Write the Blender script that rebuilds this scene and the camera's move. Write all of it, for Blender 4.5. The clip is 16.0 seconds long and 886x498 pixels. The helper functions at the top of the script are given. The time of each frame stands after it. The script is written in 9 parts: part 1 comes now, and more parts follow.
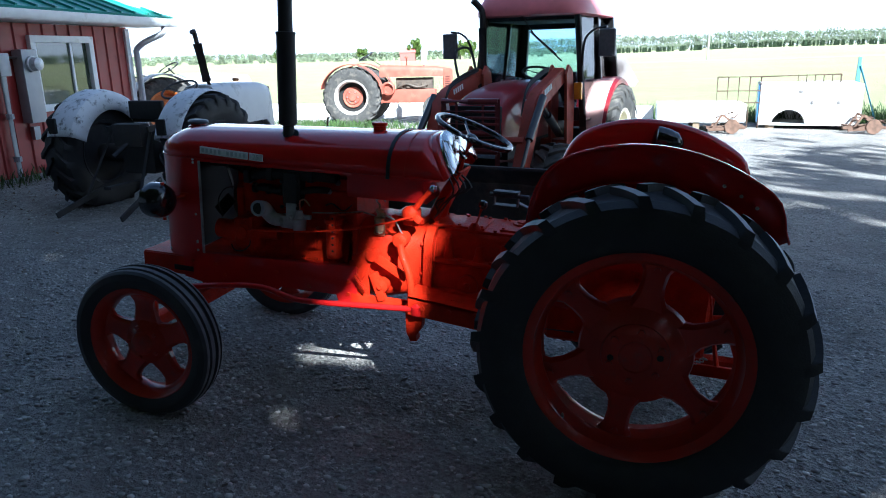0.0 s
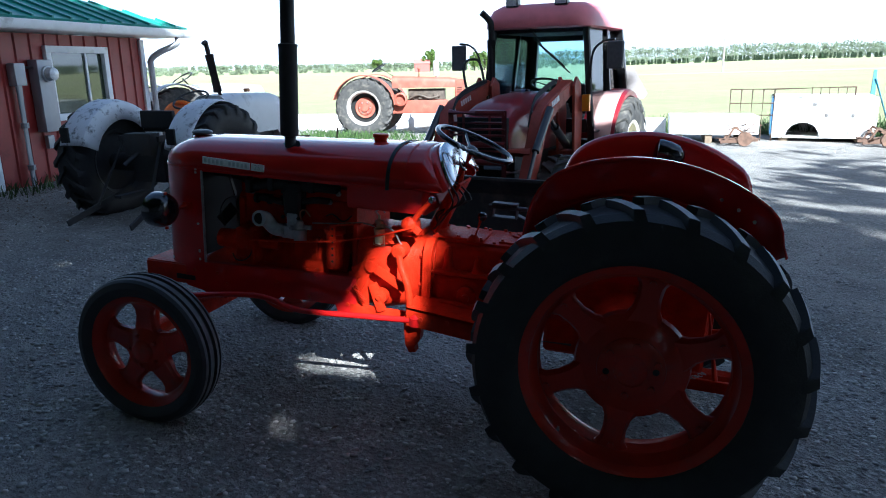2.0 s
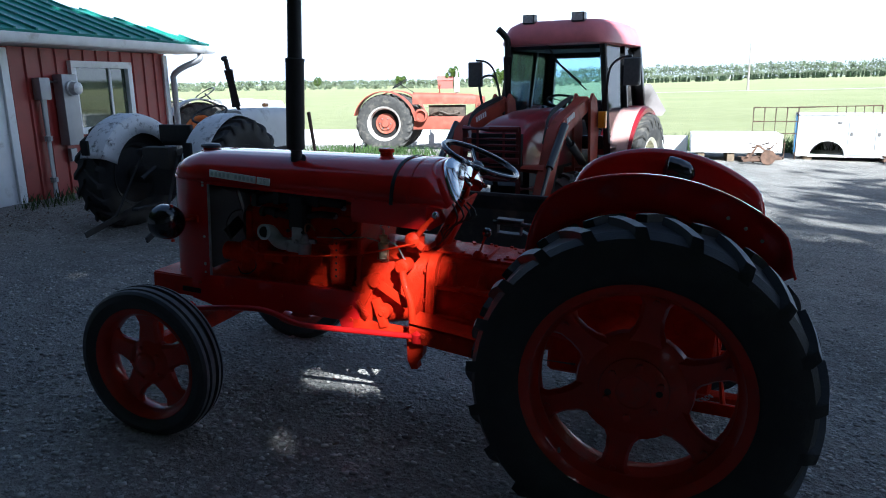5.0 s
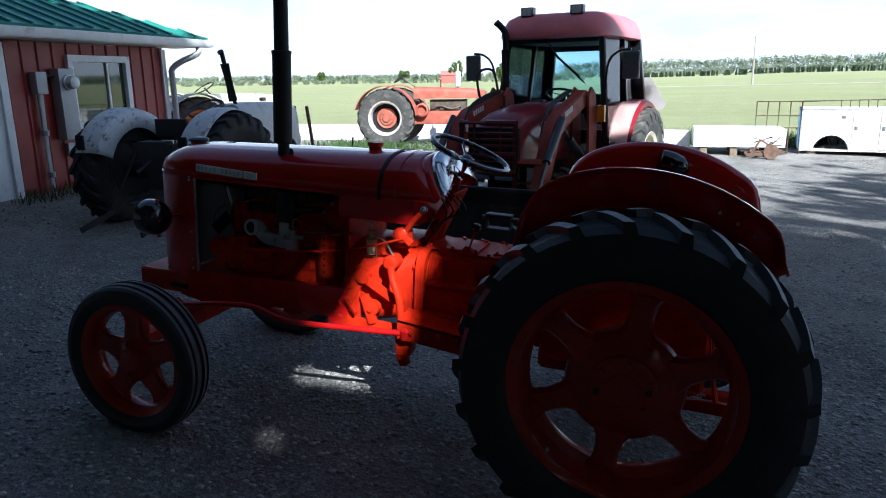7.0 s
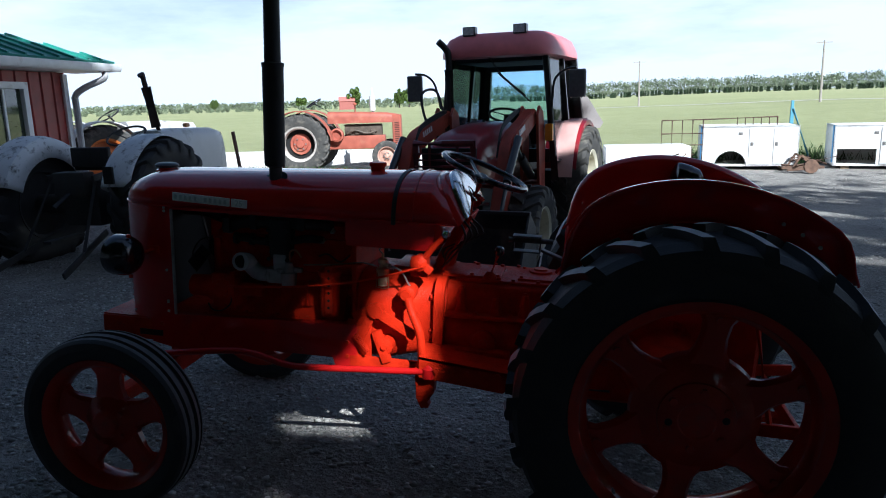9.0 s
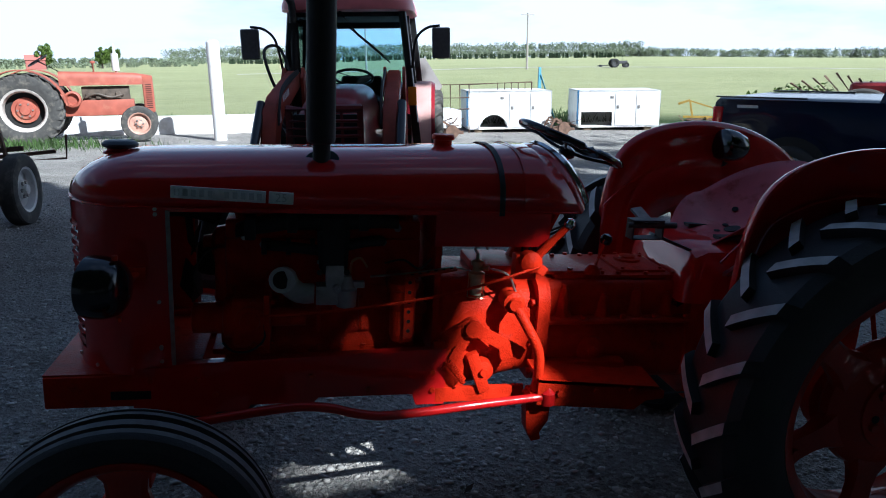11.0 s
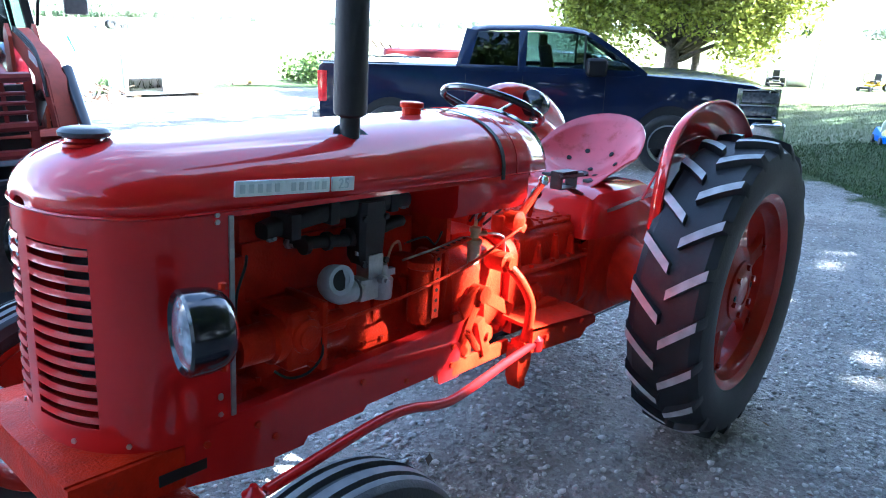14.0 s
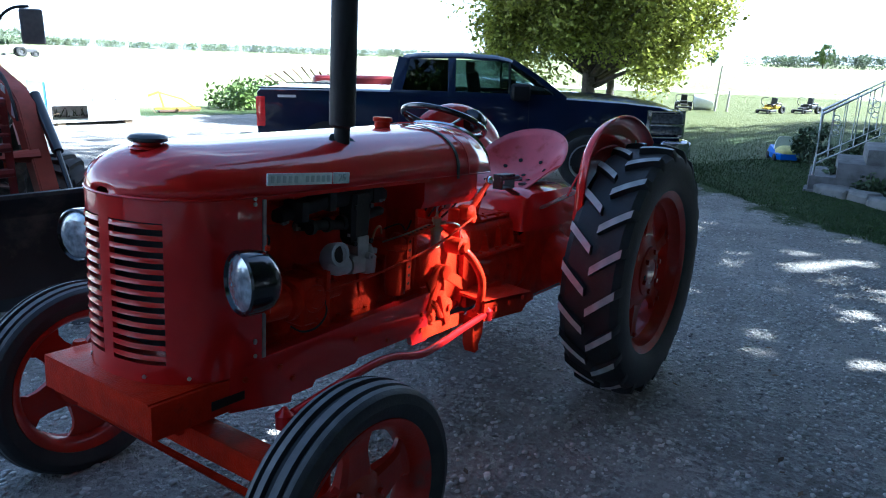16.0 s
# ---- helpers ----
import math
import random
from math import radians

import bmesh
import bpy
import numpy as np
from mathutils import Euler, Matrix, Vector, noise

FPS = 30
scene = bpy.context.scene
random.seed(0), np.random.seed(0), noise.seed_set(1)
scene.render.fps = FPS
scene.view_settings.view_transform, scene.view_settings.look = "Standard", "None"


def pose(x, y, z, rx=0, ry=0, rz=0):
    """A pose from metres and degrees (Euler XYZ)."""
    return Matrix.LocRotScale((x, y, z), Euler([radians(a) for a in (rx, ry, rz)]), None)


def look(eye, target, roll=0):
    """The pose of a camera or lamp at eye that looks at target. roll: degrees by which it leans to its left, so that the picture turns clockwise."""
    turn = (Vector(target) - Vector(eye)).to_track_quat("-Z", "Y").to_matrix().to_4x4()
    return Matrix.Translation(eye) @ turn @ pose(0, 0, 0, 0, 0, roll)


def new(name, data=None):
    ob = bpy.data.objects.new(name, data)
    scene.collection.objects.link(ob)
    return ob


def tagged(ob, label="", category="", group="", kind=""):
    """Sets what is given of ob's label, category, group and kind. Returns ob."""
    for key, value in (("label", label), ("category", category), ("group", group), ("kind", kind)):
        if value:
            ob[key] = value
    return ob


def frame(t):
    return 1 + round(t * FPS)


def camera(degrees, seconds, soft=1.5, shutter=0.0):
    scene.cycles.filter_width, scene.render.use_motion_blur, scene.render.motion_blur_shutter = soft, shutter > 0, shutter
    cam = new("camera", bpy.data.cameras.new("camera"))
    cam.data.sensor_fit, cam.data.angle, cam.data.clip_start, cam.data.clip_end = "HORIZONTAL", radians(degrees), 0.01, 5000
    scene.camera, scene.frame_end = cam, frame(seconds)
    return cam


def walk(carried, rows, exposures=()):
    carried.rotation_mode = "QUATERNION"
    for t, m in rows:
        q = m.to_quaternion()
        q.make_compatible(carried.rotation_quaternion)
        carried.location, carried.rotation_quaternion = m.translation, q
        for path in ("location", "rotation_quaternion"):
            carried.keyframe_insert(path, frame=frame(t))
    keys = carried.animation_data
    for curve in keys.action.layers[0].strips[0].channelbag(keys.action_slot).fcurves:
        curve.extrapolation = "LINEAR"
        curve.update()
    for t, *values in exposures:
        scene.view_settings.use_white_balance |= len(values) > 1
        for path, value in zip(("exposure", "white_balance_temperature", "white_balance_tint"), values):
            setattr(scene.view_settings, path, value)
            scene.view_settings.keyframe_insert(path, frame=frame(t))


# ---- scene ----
cam = camera(64.3, 16.0, soft=1.05)
PATH = [
    (0, (0.090, -3.133, 1.686), (-0.451, -1.283, 1.153), -1.29),
    (0.5, (0.111, -3.129, 1.685), (-0.443, -1.280, 1.161), -1.49),
    (1, (0.123, -3.125, 1.689), (-0.444, -1.279, 1.165), -1.33),
    (1.5, (0.140, -3.133, 1.692), (-0.431, -1.283, 1.190), -1.18),
    (2, (0.151, -3.117, 1.690), (-0.427, -1.270, 1.186), -1.09),
    (2.5, (0.170, -3.103, 1.686), (-0.410, -1.254, 1.192), -1.19),
    (3, (0.186, -3.102, 1.683), (-0.409, -1.256, 1.194), -1.13),
    (3.5, (0.199, -3.093, 1.684), (-0.401, -1.246, 1.204), -0.94),
    (4, (0.205, -3.088, 1.682), (-0.411, -1.244, 1.211), -0.76),
    (6.5, (0.246, -3.009, 1.679), (-0.403, -1.173, 1.224), -0.92),
    (7, (0.259, -2.995, 1.670), (-0.388, -1.163, 1.197), -0.89),
    (7.5, (0.261, -2.983, 1.667), (-0.364, -1.145, 1.185), -0.47),
    (8, (0.204, -2.967, 1.661), (-0.426, -1.120, 1.221), -0.69),
    (8.5, (-0.005, -2.984, 1.650), (-0.476, -1.090, 1.210), -1.23),
    (9, (-0.274, -2.872, 1.629), (-0.661, -0.953, 1.218), -1.67),
    (9.5, (-0.570, -2.721, 1.641), (-0.726, -0.782, 1.175), -0.02),
    (10, (-0.964, -2.623, 1.667), (-0.893, -0.697, 1.135), 0.34),
    (10.2, (-1.090, -2.568, 1.657), (-0.955, -0.638, 1.152), 0.08),
    (12.3, (-2.225, -1.758, 1.606), (-1.317, -0.105, 0.940), -0.10),
    (12.5, (-2.312, -1.708, 1.604), (-1.290, -0.136, 0.909), 0.05),
    (13, (-2.414, -1.550, 1.586), (-1.248, -0.082, 0.889), -0.81),
    (13.5, (-2.547, -1.476, 1.601), (-1.214, -0.121, 0.978), -0.15),
    (14, (-2.720, -1.512, 1.608), (-1.273, -0.270, 1.005), 1.33),
    (14.5, (-2.847, -1.607, 1.615), (-1.395, -0.372, 1.009), 0.89),
    (15, (-3.049, -1.595, 1.605), (-1.500, -0.455, 1.058), 1.03),
    (15.5, (-3.181, -1.642, 1.624), (-1.596, -0.526, 1.132), 1.82),
    (16, (-3.209, -1.735, 1.615), (-1.622, -0.638, 1.085), 1.33),
]
EXPOSURES = [(0, 2.1, 5250, 4), (4, 1.78, 5350, 5), (7, 1.32, 5450, 6), (8.5, 1.02, 5450, 6), (9.5, 0.98, 5500, 7), (10, 0.92, 5500, 7), (12.5, 3.4, 5150, 5), (13, 4.55, 5150, 5), (14, 4.50, 5200, 5), (15, 3.72, 5150, 4), (16, 2.93, 5100, 3)]
walk(cam, [(t, look(eye, target, roll)) for t, eye, target, roll in PATH], EXPOSURES)

# ---- sky and sun ----
SUN_TO = Vector((0.50, -0.62, 0.61)).normalized()
world = bpy.data.worlds.new("sky")
scene.world = world
world.use_nodes = True
wn = world.node_tree.nodes
sky = wn.new("ShaderNodeTexSky")
sky.sky_type, sky.sun_disc = "NISHITA", False
sky.sun_elevation = math.asin(SUN_TO.z)
sky.sun_rotation = math.atan2(SUN_TO.x, SUN_TO.y)
sky.air_density, sky.dust_density, sky.ozone_density = 1.0, 1.6, 1.0
wn["Background"].inputs["Strength"].default_value = 0.046
# thin bright cloud, thicker towards the horizon all the way round
wtc = wn.new("ShaderNodeTexCoord")
wsep = wn.new("ShaderNodeSeparateXYZ")
wmap = wn.new("ShaderNodeMapping")
wmap.inputs["Scale"].default_value = (1.6, 1.6, 7.0)
wcl = wn.new("ShaderNodeTexNoise")
wcl.inputs["Scale"].default_value, wcl.inputs["Detail"].default_value, wcl.inputs["Roughness"].default_value = 1.6, 7, 0.58
wlow = wn.new("ShaderNodeMapRange")
wlow.inputs["From Min"].default_value, wlow.inputs["From Max"].default_value = 0.0, 0.45
wlow.inputs["To Min"].default_value, wlow.inputs["To Max"].default_value = 0.42, -0.12
wadd = wn.new("ShaderNodeMath")
wadd.operation = "ADD"
wamt = wn.new("ShaderNodeMapRange")
wamt.inputs["From Min"].default_value, wamt.inputs["From Max"].default_value = 0.42, 0.85
wmix = wn.new("ShaderNodeMix")
wmix.data_type = "RGBA"
wmix.inputs["B"].default_value = (11.6, 12.4, 13.8, 1)
wl = world.node_tree.links.new
wl(wtc.outputs["Generated"], wsep.inputs[0])
wl(wtc.outputs["Generated"], wmap.inputs["Vector"])
wl(wmap.outputs["Vector"], wcl.inputs["Vector"])
wl(wsep.outputs["Z"], wlow.inputs["Value"])
wl(wcl.outputs["Fac"], wadd.inputs[0])
wl(wlow.outputs["Result"], wadd.inputs[1])
wl(wadd.outputs[0], wamt.inputs["Value"])
wl(wamt.outputs["Result"], wmix.inputs["Factor"])
wl(sky.outputs["Color"], wmix.inputs["A"])
wl(wmix.outputs["Result"], wn["Background"].inputs["Color"])
sun_data = bpy.data.lights.new("sun", "SUN")
sun_data.energy, sun_data.angle, sun_data.color = 5.0, radians(0.55), (1.0, 0.95, 0.87)
sun = new("sun", sun_data)
sun.matrix_world = look((0, 0, 30), Vector((0, 0, 30)) - SUN_TO)

# ---- materials ----
MATS = {}


def material(name, color, rough=0.5, metal=0.0, vary=0.12, scale=30.0, bump=0.0, bscale=200.0, dirt=None, dirt_amount=0.3,
             dirt_scale=4.0, coat=0.0, island=0.0, spec=0.5, through_light=0.0):
    """A node material: base colour with two scales of variation, optional dirt patches, coat and fine bump."""
    if name in MATS:
        return MATS[name]
    m = bpy.data.materials.new(name)
    m.use_nodes = True
    nt, N = m.node_tree, m.node_tree.nodes
    b = N["Principled BSDF"]
    tc = N.new("ShaderNodeTexCoord")
    co = tc.outputs["Object"]
    n1 = N.new("ShaderNodeTexNoise")
    n1.inputs["Scale"].default_value, n1.inputs["Detail"].default_value = scale, 6
    nt.links.new(co, n1.inputs["Vector"])
    ramp = N.new("ShaderNodeValToRGB")
    lo = [max(0, c * (1 - vary)) for c in color]
    hi = [min(1, c * (1 + vary)) for c in color]
    ramp.color_ramp.elements[0].position, ramp.color_ramp.elements[1].position = 0.3, 0.7
    ramp.color_ramp.elements[0].color, ramp.color_ramp.elements[1].color = (*lo, 1), (*hi, 1)
    nt.links.new(n1.outputs["Fac"], ramp.inputs["Fac"])
    col = ramp.outputs["Color"]
    if island > 0:
        g = N.new("ShaderNodeNewGeometry")
        mr = N.new("ShaderNodeMapRange")
        mr.inputs["To Min"].default_value, mr.inputs["To Max"].default_value = 1 - island, 1 + island
        nt.links.new(g.outputs["Random Per Island"], mr.inputs["Value"])
        mx = N.new("ShaderNodeVectorMath")
        mx.operation = "MULTIPLY"
        nt.links.new(col, mx.inputs[0])
        nt.links.new(mr.outputs["Result"], mx.inputs[1])
        col = mx.outputs["Vector"]
    rsock = None
    if dirt:
        n2 = N.new("ShaderNodeTexNoise")
        n2.inputs["Scale"].default_value, n2.inputs["Detail"].default_value = dirt_scale, 8
        n2.inputs["Roughness"].default_value = 0.65
        nt.links.new(co, n2.inputs["Vector"])
        r2 = N.new("ShaderNodeValToRGB")
        r2.color_ramp.elements[0].position = 0.62 - 0.25 * dirt_amount
        r2.color_ramp.elements[1].position = 0.80 - 0.25 * dirt_amount
        nt.links.new(n2.outputs["Fac"], r2.inputs["Fac"])
        mix = N.new("ShaderNodeMix")
        mix.data_type = "RGBA"
        nt.links.new(r2.outputs["Color"], mix.inputs["Factor"])
        nt.links.new(col, mix.inputs["A"])
        mix.inputs["B"].default_value = (*dirt, 1)
        col = mix.outputs["Result"]
        mr2 = N.new("ShaderNodeMapRange")
        mr2.inputs["To Min"].default_value, mr2.inputs["To Max"].default_value = rough, min(1, rough + 0.3)
        nt.links.new(r2.outputs["Color"], mr2.inputs["Value"])
        rsock = mr2.outputs["Result"]
    nt.links.new(col, b.inputs["Base Color"])
    b.inputs["Roughness"].default_value = rough
    if rsock:
        nt.links.new(rsock, b.inputs["Roughness"])
    b.inputs["Metallic"].default_value = metal
    b.inputs["Specular IOR Level"].default_value = spec
    b.inputs["Coat Weight"].default_value = coat
    b.inputs["Coat Roughness"].default_value = 0.03
    b.inputs["Coat IOR"].default_value = 1.5
    if bump > 0:
        n3 = N.new("ShaderNodeTexNoise")
        n3.inputs["Scale"].default_value, n3.inputs["Detail"].default_value = bscale, 4
        nt.links.new(co, n3.inputs["Vector"])
        bp = N.new("ShaderNodeBump")
        bp.inputs["Strength"].default_value, bp.inputs["Distance"].default_value = bump, 0.01
        nt.links.new(n3.outputs["Fac"], bp.inputs["Height"])
        nt.links.new(bp.outputs["Normal"], b.inputs["Normal"])
    if through_light > 0:
        tl = N.new("ShaderNodeBsdfTranslucent")
        nt.links.new(col, tl.inputs["Color"])
        ms = N.new("ShaderNodeMixShader")
        ms.inputs["Fac"].default_value = through_light
        nt.links.new(b.outputs["BSDF"], ms.inputs[1])
        nt.links.new(tl.outputs["BSDF"], ms.inputs[2])
        nt.links.new(ms.outputs["Shader"], N["Material Output"].inputs["Surface"])
    MATS[name] = m
    return m


def glass_material(name, color=(0.75, 0.85, 0.85), rough=0.02):
    m = bpy.data.materials.new(name)
    m.use_nodes = True
    nt, N = m.node_tree, m.node_tree.nodes
    N.remove(N["Principled BSDF"])
    out = N["Material Output"]
    tr = N.new("ShaderNodeBsdfTransparent")
    tr.inputs["Color"].default_value = (*color, 1)
    gl = N.new("ShaderNodeBsdfGlossy")
    gl.inputs["Roughness"].default_value = rough
    fr = N.new("ShaderNodeFresnel")
    fr.inputs["IOR"].default_value = 1.5
    mix = N.new("ShaderNodeMixShader")
    nt.links.new(fr.outputs["Fac"], mix.inputs["Fac"])
    nt.links.new(tr.outputs["BSDF"], mix.inputs[1])
    nt.links.new(gl.outputs["BSDF"], mix.inputs[2])
    nt.links.new(mix.outputs["Shader"], out.inputs["Surface"])
    return m


RED = material("red_enamel", (0.54, 0.008, 0.008), 0.4, vary=0.08, scale=6, coat=1.0, bump=0.004, bscale=9, spec=0.08)
RED_CAST = material("red_painted_casting", (0.50, 0.020, 0.004), 0.40, vary=0.22, scale=18, bump=0.35, bscale=160, coat=0.12, spec=0.06,
                    dirt=(0.06, 0.02, 0.015), dirt_amount=0.15, dirt_scale=9)
RED_WHEEL = material("red_wheel_paint", (0.38, 0.018, 0.008), 0.4, vary=0.14, scale=10, bump=0.12, bscale=90, coat=0.5, spec=0.15,
                     dirt=(0.16, 0.05, 0.04), dirt_amount=0.25, dirt_scale=6)
RUBBER = material("tyre_rubber", (0.016, 0.017, 0.019), 0.55, vary=0.25, scale=14, bump=0.15, bscale=140,
                  dirt=(0.06, 0.058, 0.055), dirt_amount=0.15, dirt_scale=5)
RUBBER_OLD = material("old_black_rubber", (0.014, 0.014, 0.015), 0.65, vary=0.25, scale=14, bump=0.15, bscale=140)
RUBBER_DUSTY = material("dusty_tyre_rubber", (0.05, 0.048, 0.045), 0.8, vary=0.2, scale=14, dirt=(0.16, 0.145, 0.12),
                        dirt_amount=0.45, dirt_scale=6)
# grey of worn lug tops, with sky light put into the colour
LUG = material("worn_skylit_lug", (0.48, 0.48, 0.48), 0.7, vary=0.25, scale=20, bump=0.1)
BLACK = material("black_paint", (0.008, 0.008, 0.009), 0.3, vary=0.2, scale=20, coat=0.3)
BLACK_MATT = material("matt_black", (0.012, 0.012, 0.013), 0.62, vary=0.3, scale=25, bump=0.1, bscale=120)
BLACK_GLOSS = material("black_gloss_enamel", (0.006, 0.006, 0.009), 0.16, vary=0.1, scale=8, coat=0.35)
DARK = material("dark_void", (0.006, 0.006, 0.006), 0.8, vary=0.3)
ALU = material("cast_aluminium", (0.42, 0.43, 0.44), 0.42, metal=0.85, vary=0.15, scale=30, bump=0.2, bscale=150)
STEEL = material("dull_steel", (0.33, 0.32, 0.31), 0.45, metal=0.8, vary=0.2, scale=40, dirt=(0.10, 0.06, 0.04), dirt_amount=0.2)
ZINC = material("zinc_plated_bolt", (0.55, 0.54, 0.5), 0.35, metal=0.9, vary=0.1)
CHROME = material("chrome", (0.75, 0.76, 0.78), 0.06, metal=1.0, vary=0.03)
BADGE = material("badge_enamel", (0.86, 0.93, 0.91), 0.4, metal=0.0, vary=0.1, scale=60, bump=0.1)
BADGE_DARK = material("badge_grey", (0.58, 0.66, 0.67), 0.4, vary=0.1)
LENS = glass_material("lamp_glass", (0.95, 0.97, 1.0), 0.03)
SMOKE_GLASS = glass_material("smoked_window", (0.42, 0.50, 0.54))
DARK_GLASS = glass_material("tinted_glass", (0.10, 0.13, 0.15))
REFLECTOR = material("lamp_reflector", (0.85, 0.86, 0.88), 0.12, metal=1.0, vary=0.02)
WHITE = material("white_paint", (0.78, 0.78, 0.77), 0.4, vary=0.05, scale=5, dirt=(0.5, 0.47, 0.42), dirt_amount=0.15, dirt_scale=3)


# ---- mesh helpers ----
def V(*a):
    return Vector(a)


def mesh_of(bm, name, mat, smooth=True, angle=35):
    me = bpy.data.meshes.new(name)
    bmesh.ops.recalc_face_normals(bm, faces=bm.faces)
    if smooth:
        for f in bm.faces:
            f.smooth = True
        lim = radians(angle)
        for e in bm.edges:
            if len(e.link_faces) == 2 and e.calc_face_angle(0) > lim:
                e.smooth = False
    bm.to_mesh(me)
    bm.free()
    for mm in (mat if isinstance(mat, (list, tuple)) else [mat]):
        me.materials.append(mm)
    return me


def part(name, bm, mat, parent, label="", smooth=True, angle=35):
    ob = new(name, mesh_of(bm, name, mat, smooth, angle))
    if parent is not None:
        ob.parent = parent
    if label:
        ob["label"] = label
    return ob


def pieces(name, bm, mat, parent, label="", smooth=True, angle=35):
    """Every loose piece of the bmesh becomes a part of its own."""
    bm.verts.index_update()
    seen, first = set(), None
    for v in bm.verts:
        if v in seen:
            continue
        stack, faces = [v], set()
        seen.add(v)
        while stack:
            q = stack.pop()
            for f in q.link_faces:
                faces.add(f)
                for w in f.verts:
                    if w not in seen:
                        seen.add(w)
                        stack.append(w)
        if not faces:
            continue
        nb = bmesh.new()
        vm = {}
        for f in sorted(faces, key=lambda t: tuple(t.calc_center_median())):
            for w in f.verts:
                if w not in vm:
                    vm[w] = nb.verts.new(w.co)
            nb.faces.new([vm[w] for w in f.verts])
        o = part(name, nb, mat, parent, label, smooth, angle)
        first = first or o
    bm.free()
    return first


def thing(name, m, label, category, group="", kind=""):
    e = new(name)
    e.empty_display_size = 0.2
    e.matrix_world = m
    return tagged(e, label, category, group, kind)


def solo(name, bm, mat, label, category="", group="", kind="", m=None, smooth=True, angle=35):
    ob = part(name, bm, mat, None, "", smooth, angle)
    if m is not None:
        ob.matrix_world = m
    return tagged(ob, label, category, group, kind)


def B():
    return bmesh.new()


def box(bm, c, s, rot=None, bevel=0.0, seg=2):
    """A box of size s about c, turned by a 3x3 rot, with bevelled edges."""
    r = bmesh.ops.create_cube(bm, size=1)
    vs = r["verts"]
    bmesh.ops.scale(bm, vec=s, verts=vs)
    if bevel > 0:
        es = list({e for v in vs for e in v.link_edges})
        rr = bmesh.ops.bevel(bm, geom=es, offset=min(bevel, 0.45 * min(s)), segments=seg, profile=0.7, affect="EDGES")
        vs = list({v for f in rr["faces"] for v in f.verts} | {v for v in vs if v.is_valid})
    M = Matrix.Translation(c) @ (rot.to_4x4() if rot is not None else Matrix())
    bmesh.ops.transform(bm, matrix=M, verts=vs)
    return vs


def frame_of(d):
    d = d.normalized()
    up = V(0, 0, 1) if abs(d.z) < 0.95 else V(1, 0, 0)
    a = d.cross(up).normalized()
    return a, a.cross(d).normalized(), d


def rings(bm, loops, closed_ring=True, cap=True):
    """Skin a list of vertex-coordinate loops of equal length."""
    vv = [[bm.verts.new(p) for p in lp] for lp in loops]
    n = len(vv[0])
    for a, b in zip(vv, vv[1:]):
        for i in range(n if closed_ring else n - 1):
            j = (i + 1) % n
            try:
                bm.faces.new((a[i], a[j], b[j], b[i]))
            except ValueError:
                pass
    if cap:
        for lp in (vv[0], vv[-1]):
            try:
                bm.faces.new(lp)
            except ValueError:
                pass
    return vv


def cyl(bm, p, q, r, r2=None, n=16, cap=True):
    p, q = Vector(p), Vector(q)
    a, b, _ = frame_of(q - p)
    r2 = r if r2 is None else r2
    lp = lambda c, rad: [c + (a * math.cos(2 * math.pi * i / n) + b * math.sin(2 * math.pi * i / n)) * rad for i in range(n)]
    rings(bm, [lp(p, r), lp(q, r2)], True, cap)


def turned(bm, p, axis, prof, n=24, cap=True):
    """A turned body: prof is a list of (distance along axis, radius)."""
    p = Vector(p)
    a, b, d = frame_of(Vector(axis))
    rings(bm, [[p + d * h + (a * math.cos(2 * math.pi * i / n) + b * math.sin(2 * math.pi * i / n)) * max(r, 1e-4)
                for i in range(n)] for h, r in prof], True, cap)


def smooth_path(pts, k=6):
    """Catmull-Rom through the points."""
    pts = [Vector(p) for p in pts]
    out = []
    for i in range(len(pts) - 1):
        p0, p1, p2, p3 = pts[max(i - 1, 0)], pts[i], pts[i + 1], pts[min(i + 2, len(pts) - 1)]
        for j in range(k):
            t = j / k
            out.append(0.5 * ((2 * p1) + (p2 - p0) * t + (2 * p0 - 5 * p1 + 4 * p2 - p3) * t * t + (3 * p1 - p0 - 3 * p2 + p3) * t ** 3))
    out.append(pts[-1])
    return out


def tube(bm, pts, r, n=10, cap=True, closed=False):
    """A round bar along a polyline; r may be a list."""
    pts = [Vector(p) for p in pts]
    m = len(pts)
    loops, a = [], None
    for i, p in enumerate(pts):
        nx, pv = (pts[(i + 1) % m], pts[i - 1]) if closed else (pts[min(i + 1, m - 1)], pts[max(i - 1, 0)])
        d = (nx - pv).normalized()
        if a is None:
            a, b, _ = frame_of(d)
        else:
            a = (a - d * a.dot(d)).normalized()
            b = d.cross(a)
        rr = r[i] if isinstance(r, (list, tuple)) else r
        loops.append([p + (a * math.cos(2 * math.pi * k / n) + b * math.sin(2 * math.pi * k / n)) * rr for k in range(n)])
    if closed:
        loops.append(loops[0])
        vv = rings(bm, loops, True, False)
        bmesh.ops.remove_doubles(bm, verts=[v for l in vv for v in l], dist=1e-5)
    else:
        rings(bm, loops, True, cap)


def plate(bm, outline, thick, axis="y", at=0.0):
    """A flat plate from a 2D outline, extruded along an axis by thick from at."""
    def co(u, v, h):
        return {"y": (u, h, v), "x": (h, u, v), "z": (u, v, h)}[axis]
    rings(bm, [[V(*co(u, v, at)) for u, v in outline], [V(*co(u, v, at + thick)) for u, v in outline]], True, True)


def bolt(bm, p, axis, r=0.008, h=0.006):
    turned(bm, p, axis, [(0, r), (h, r), (h, 0.001)], n=6)


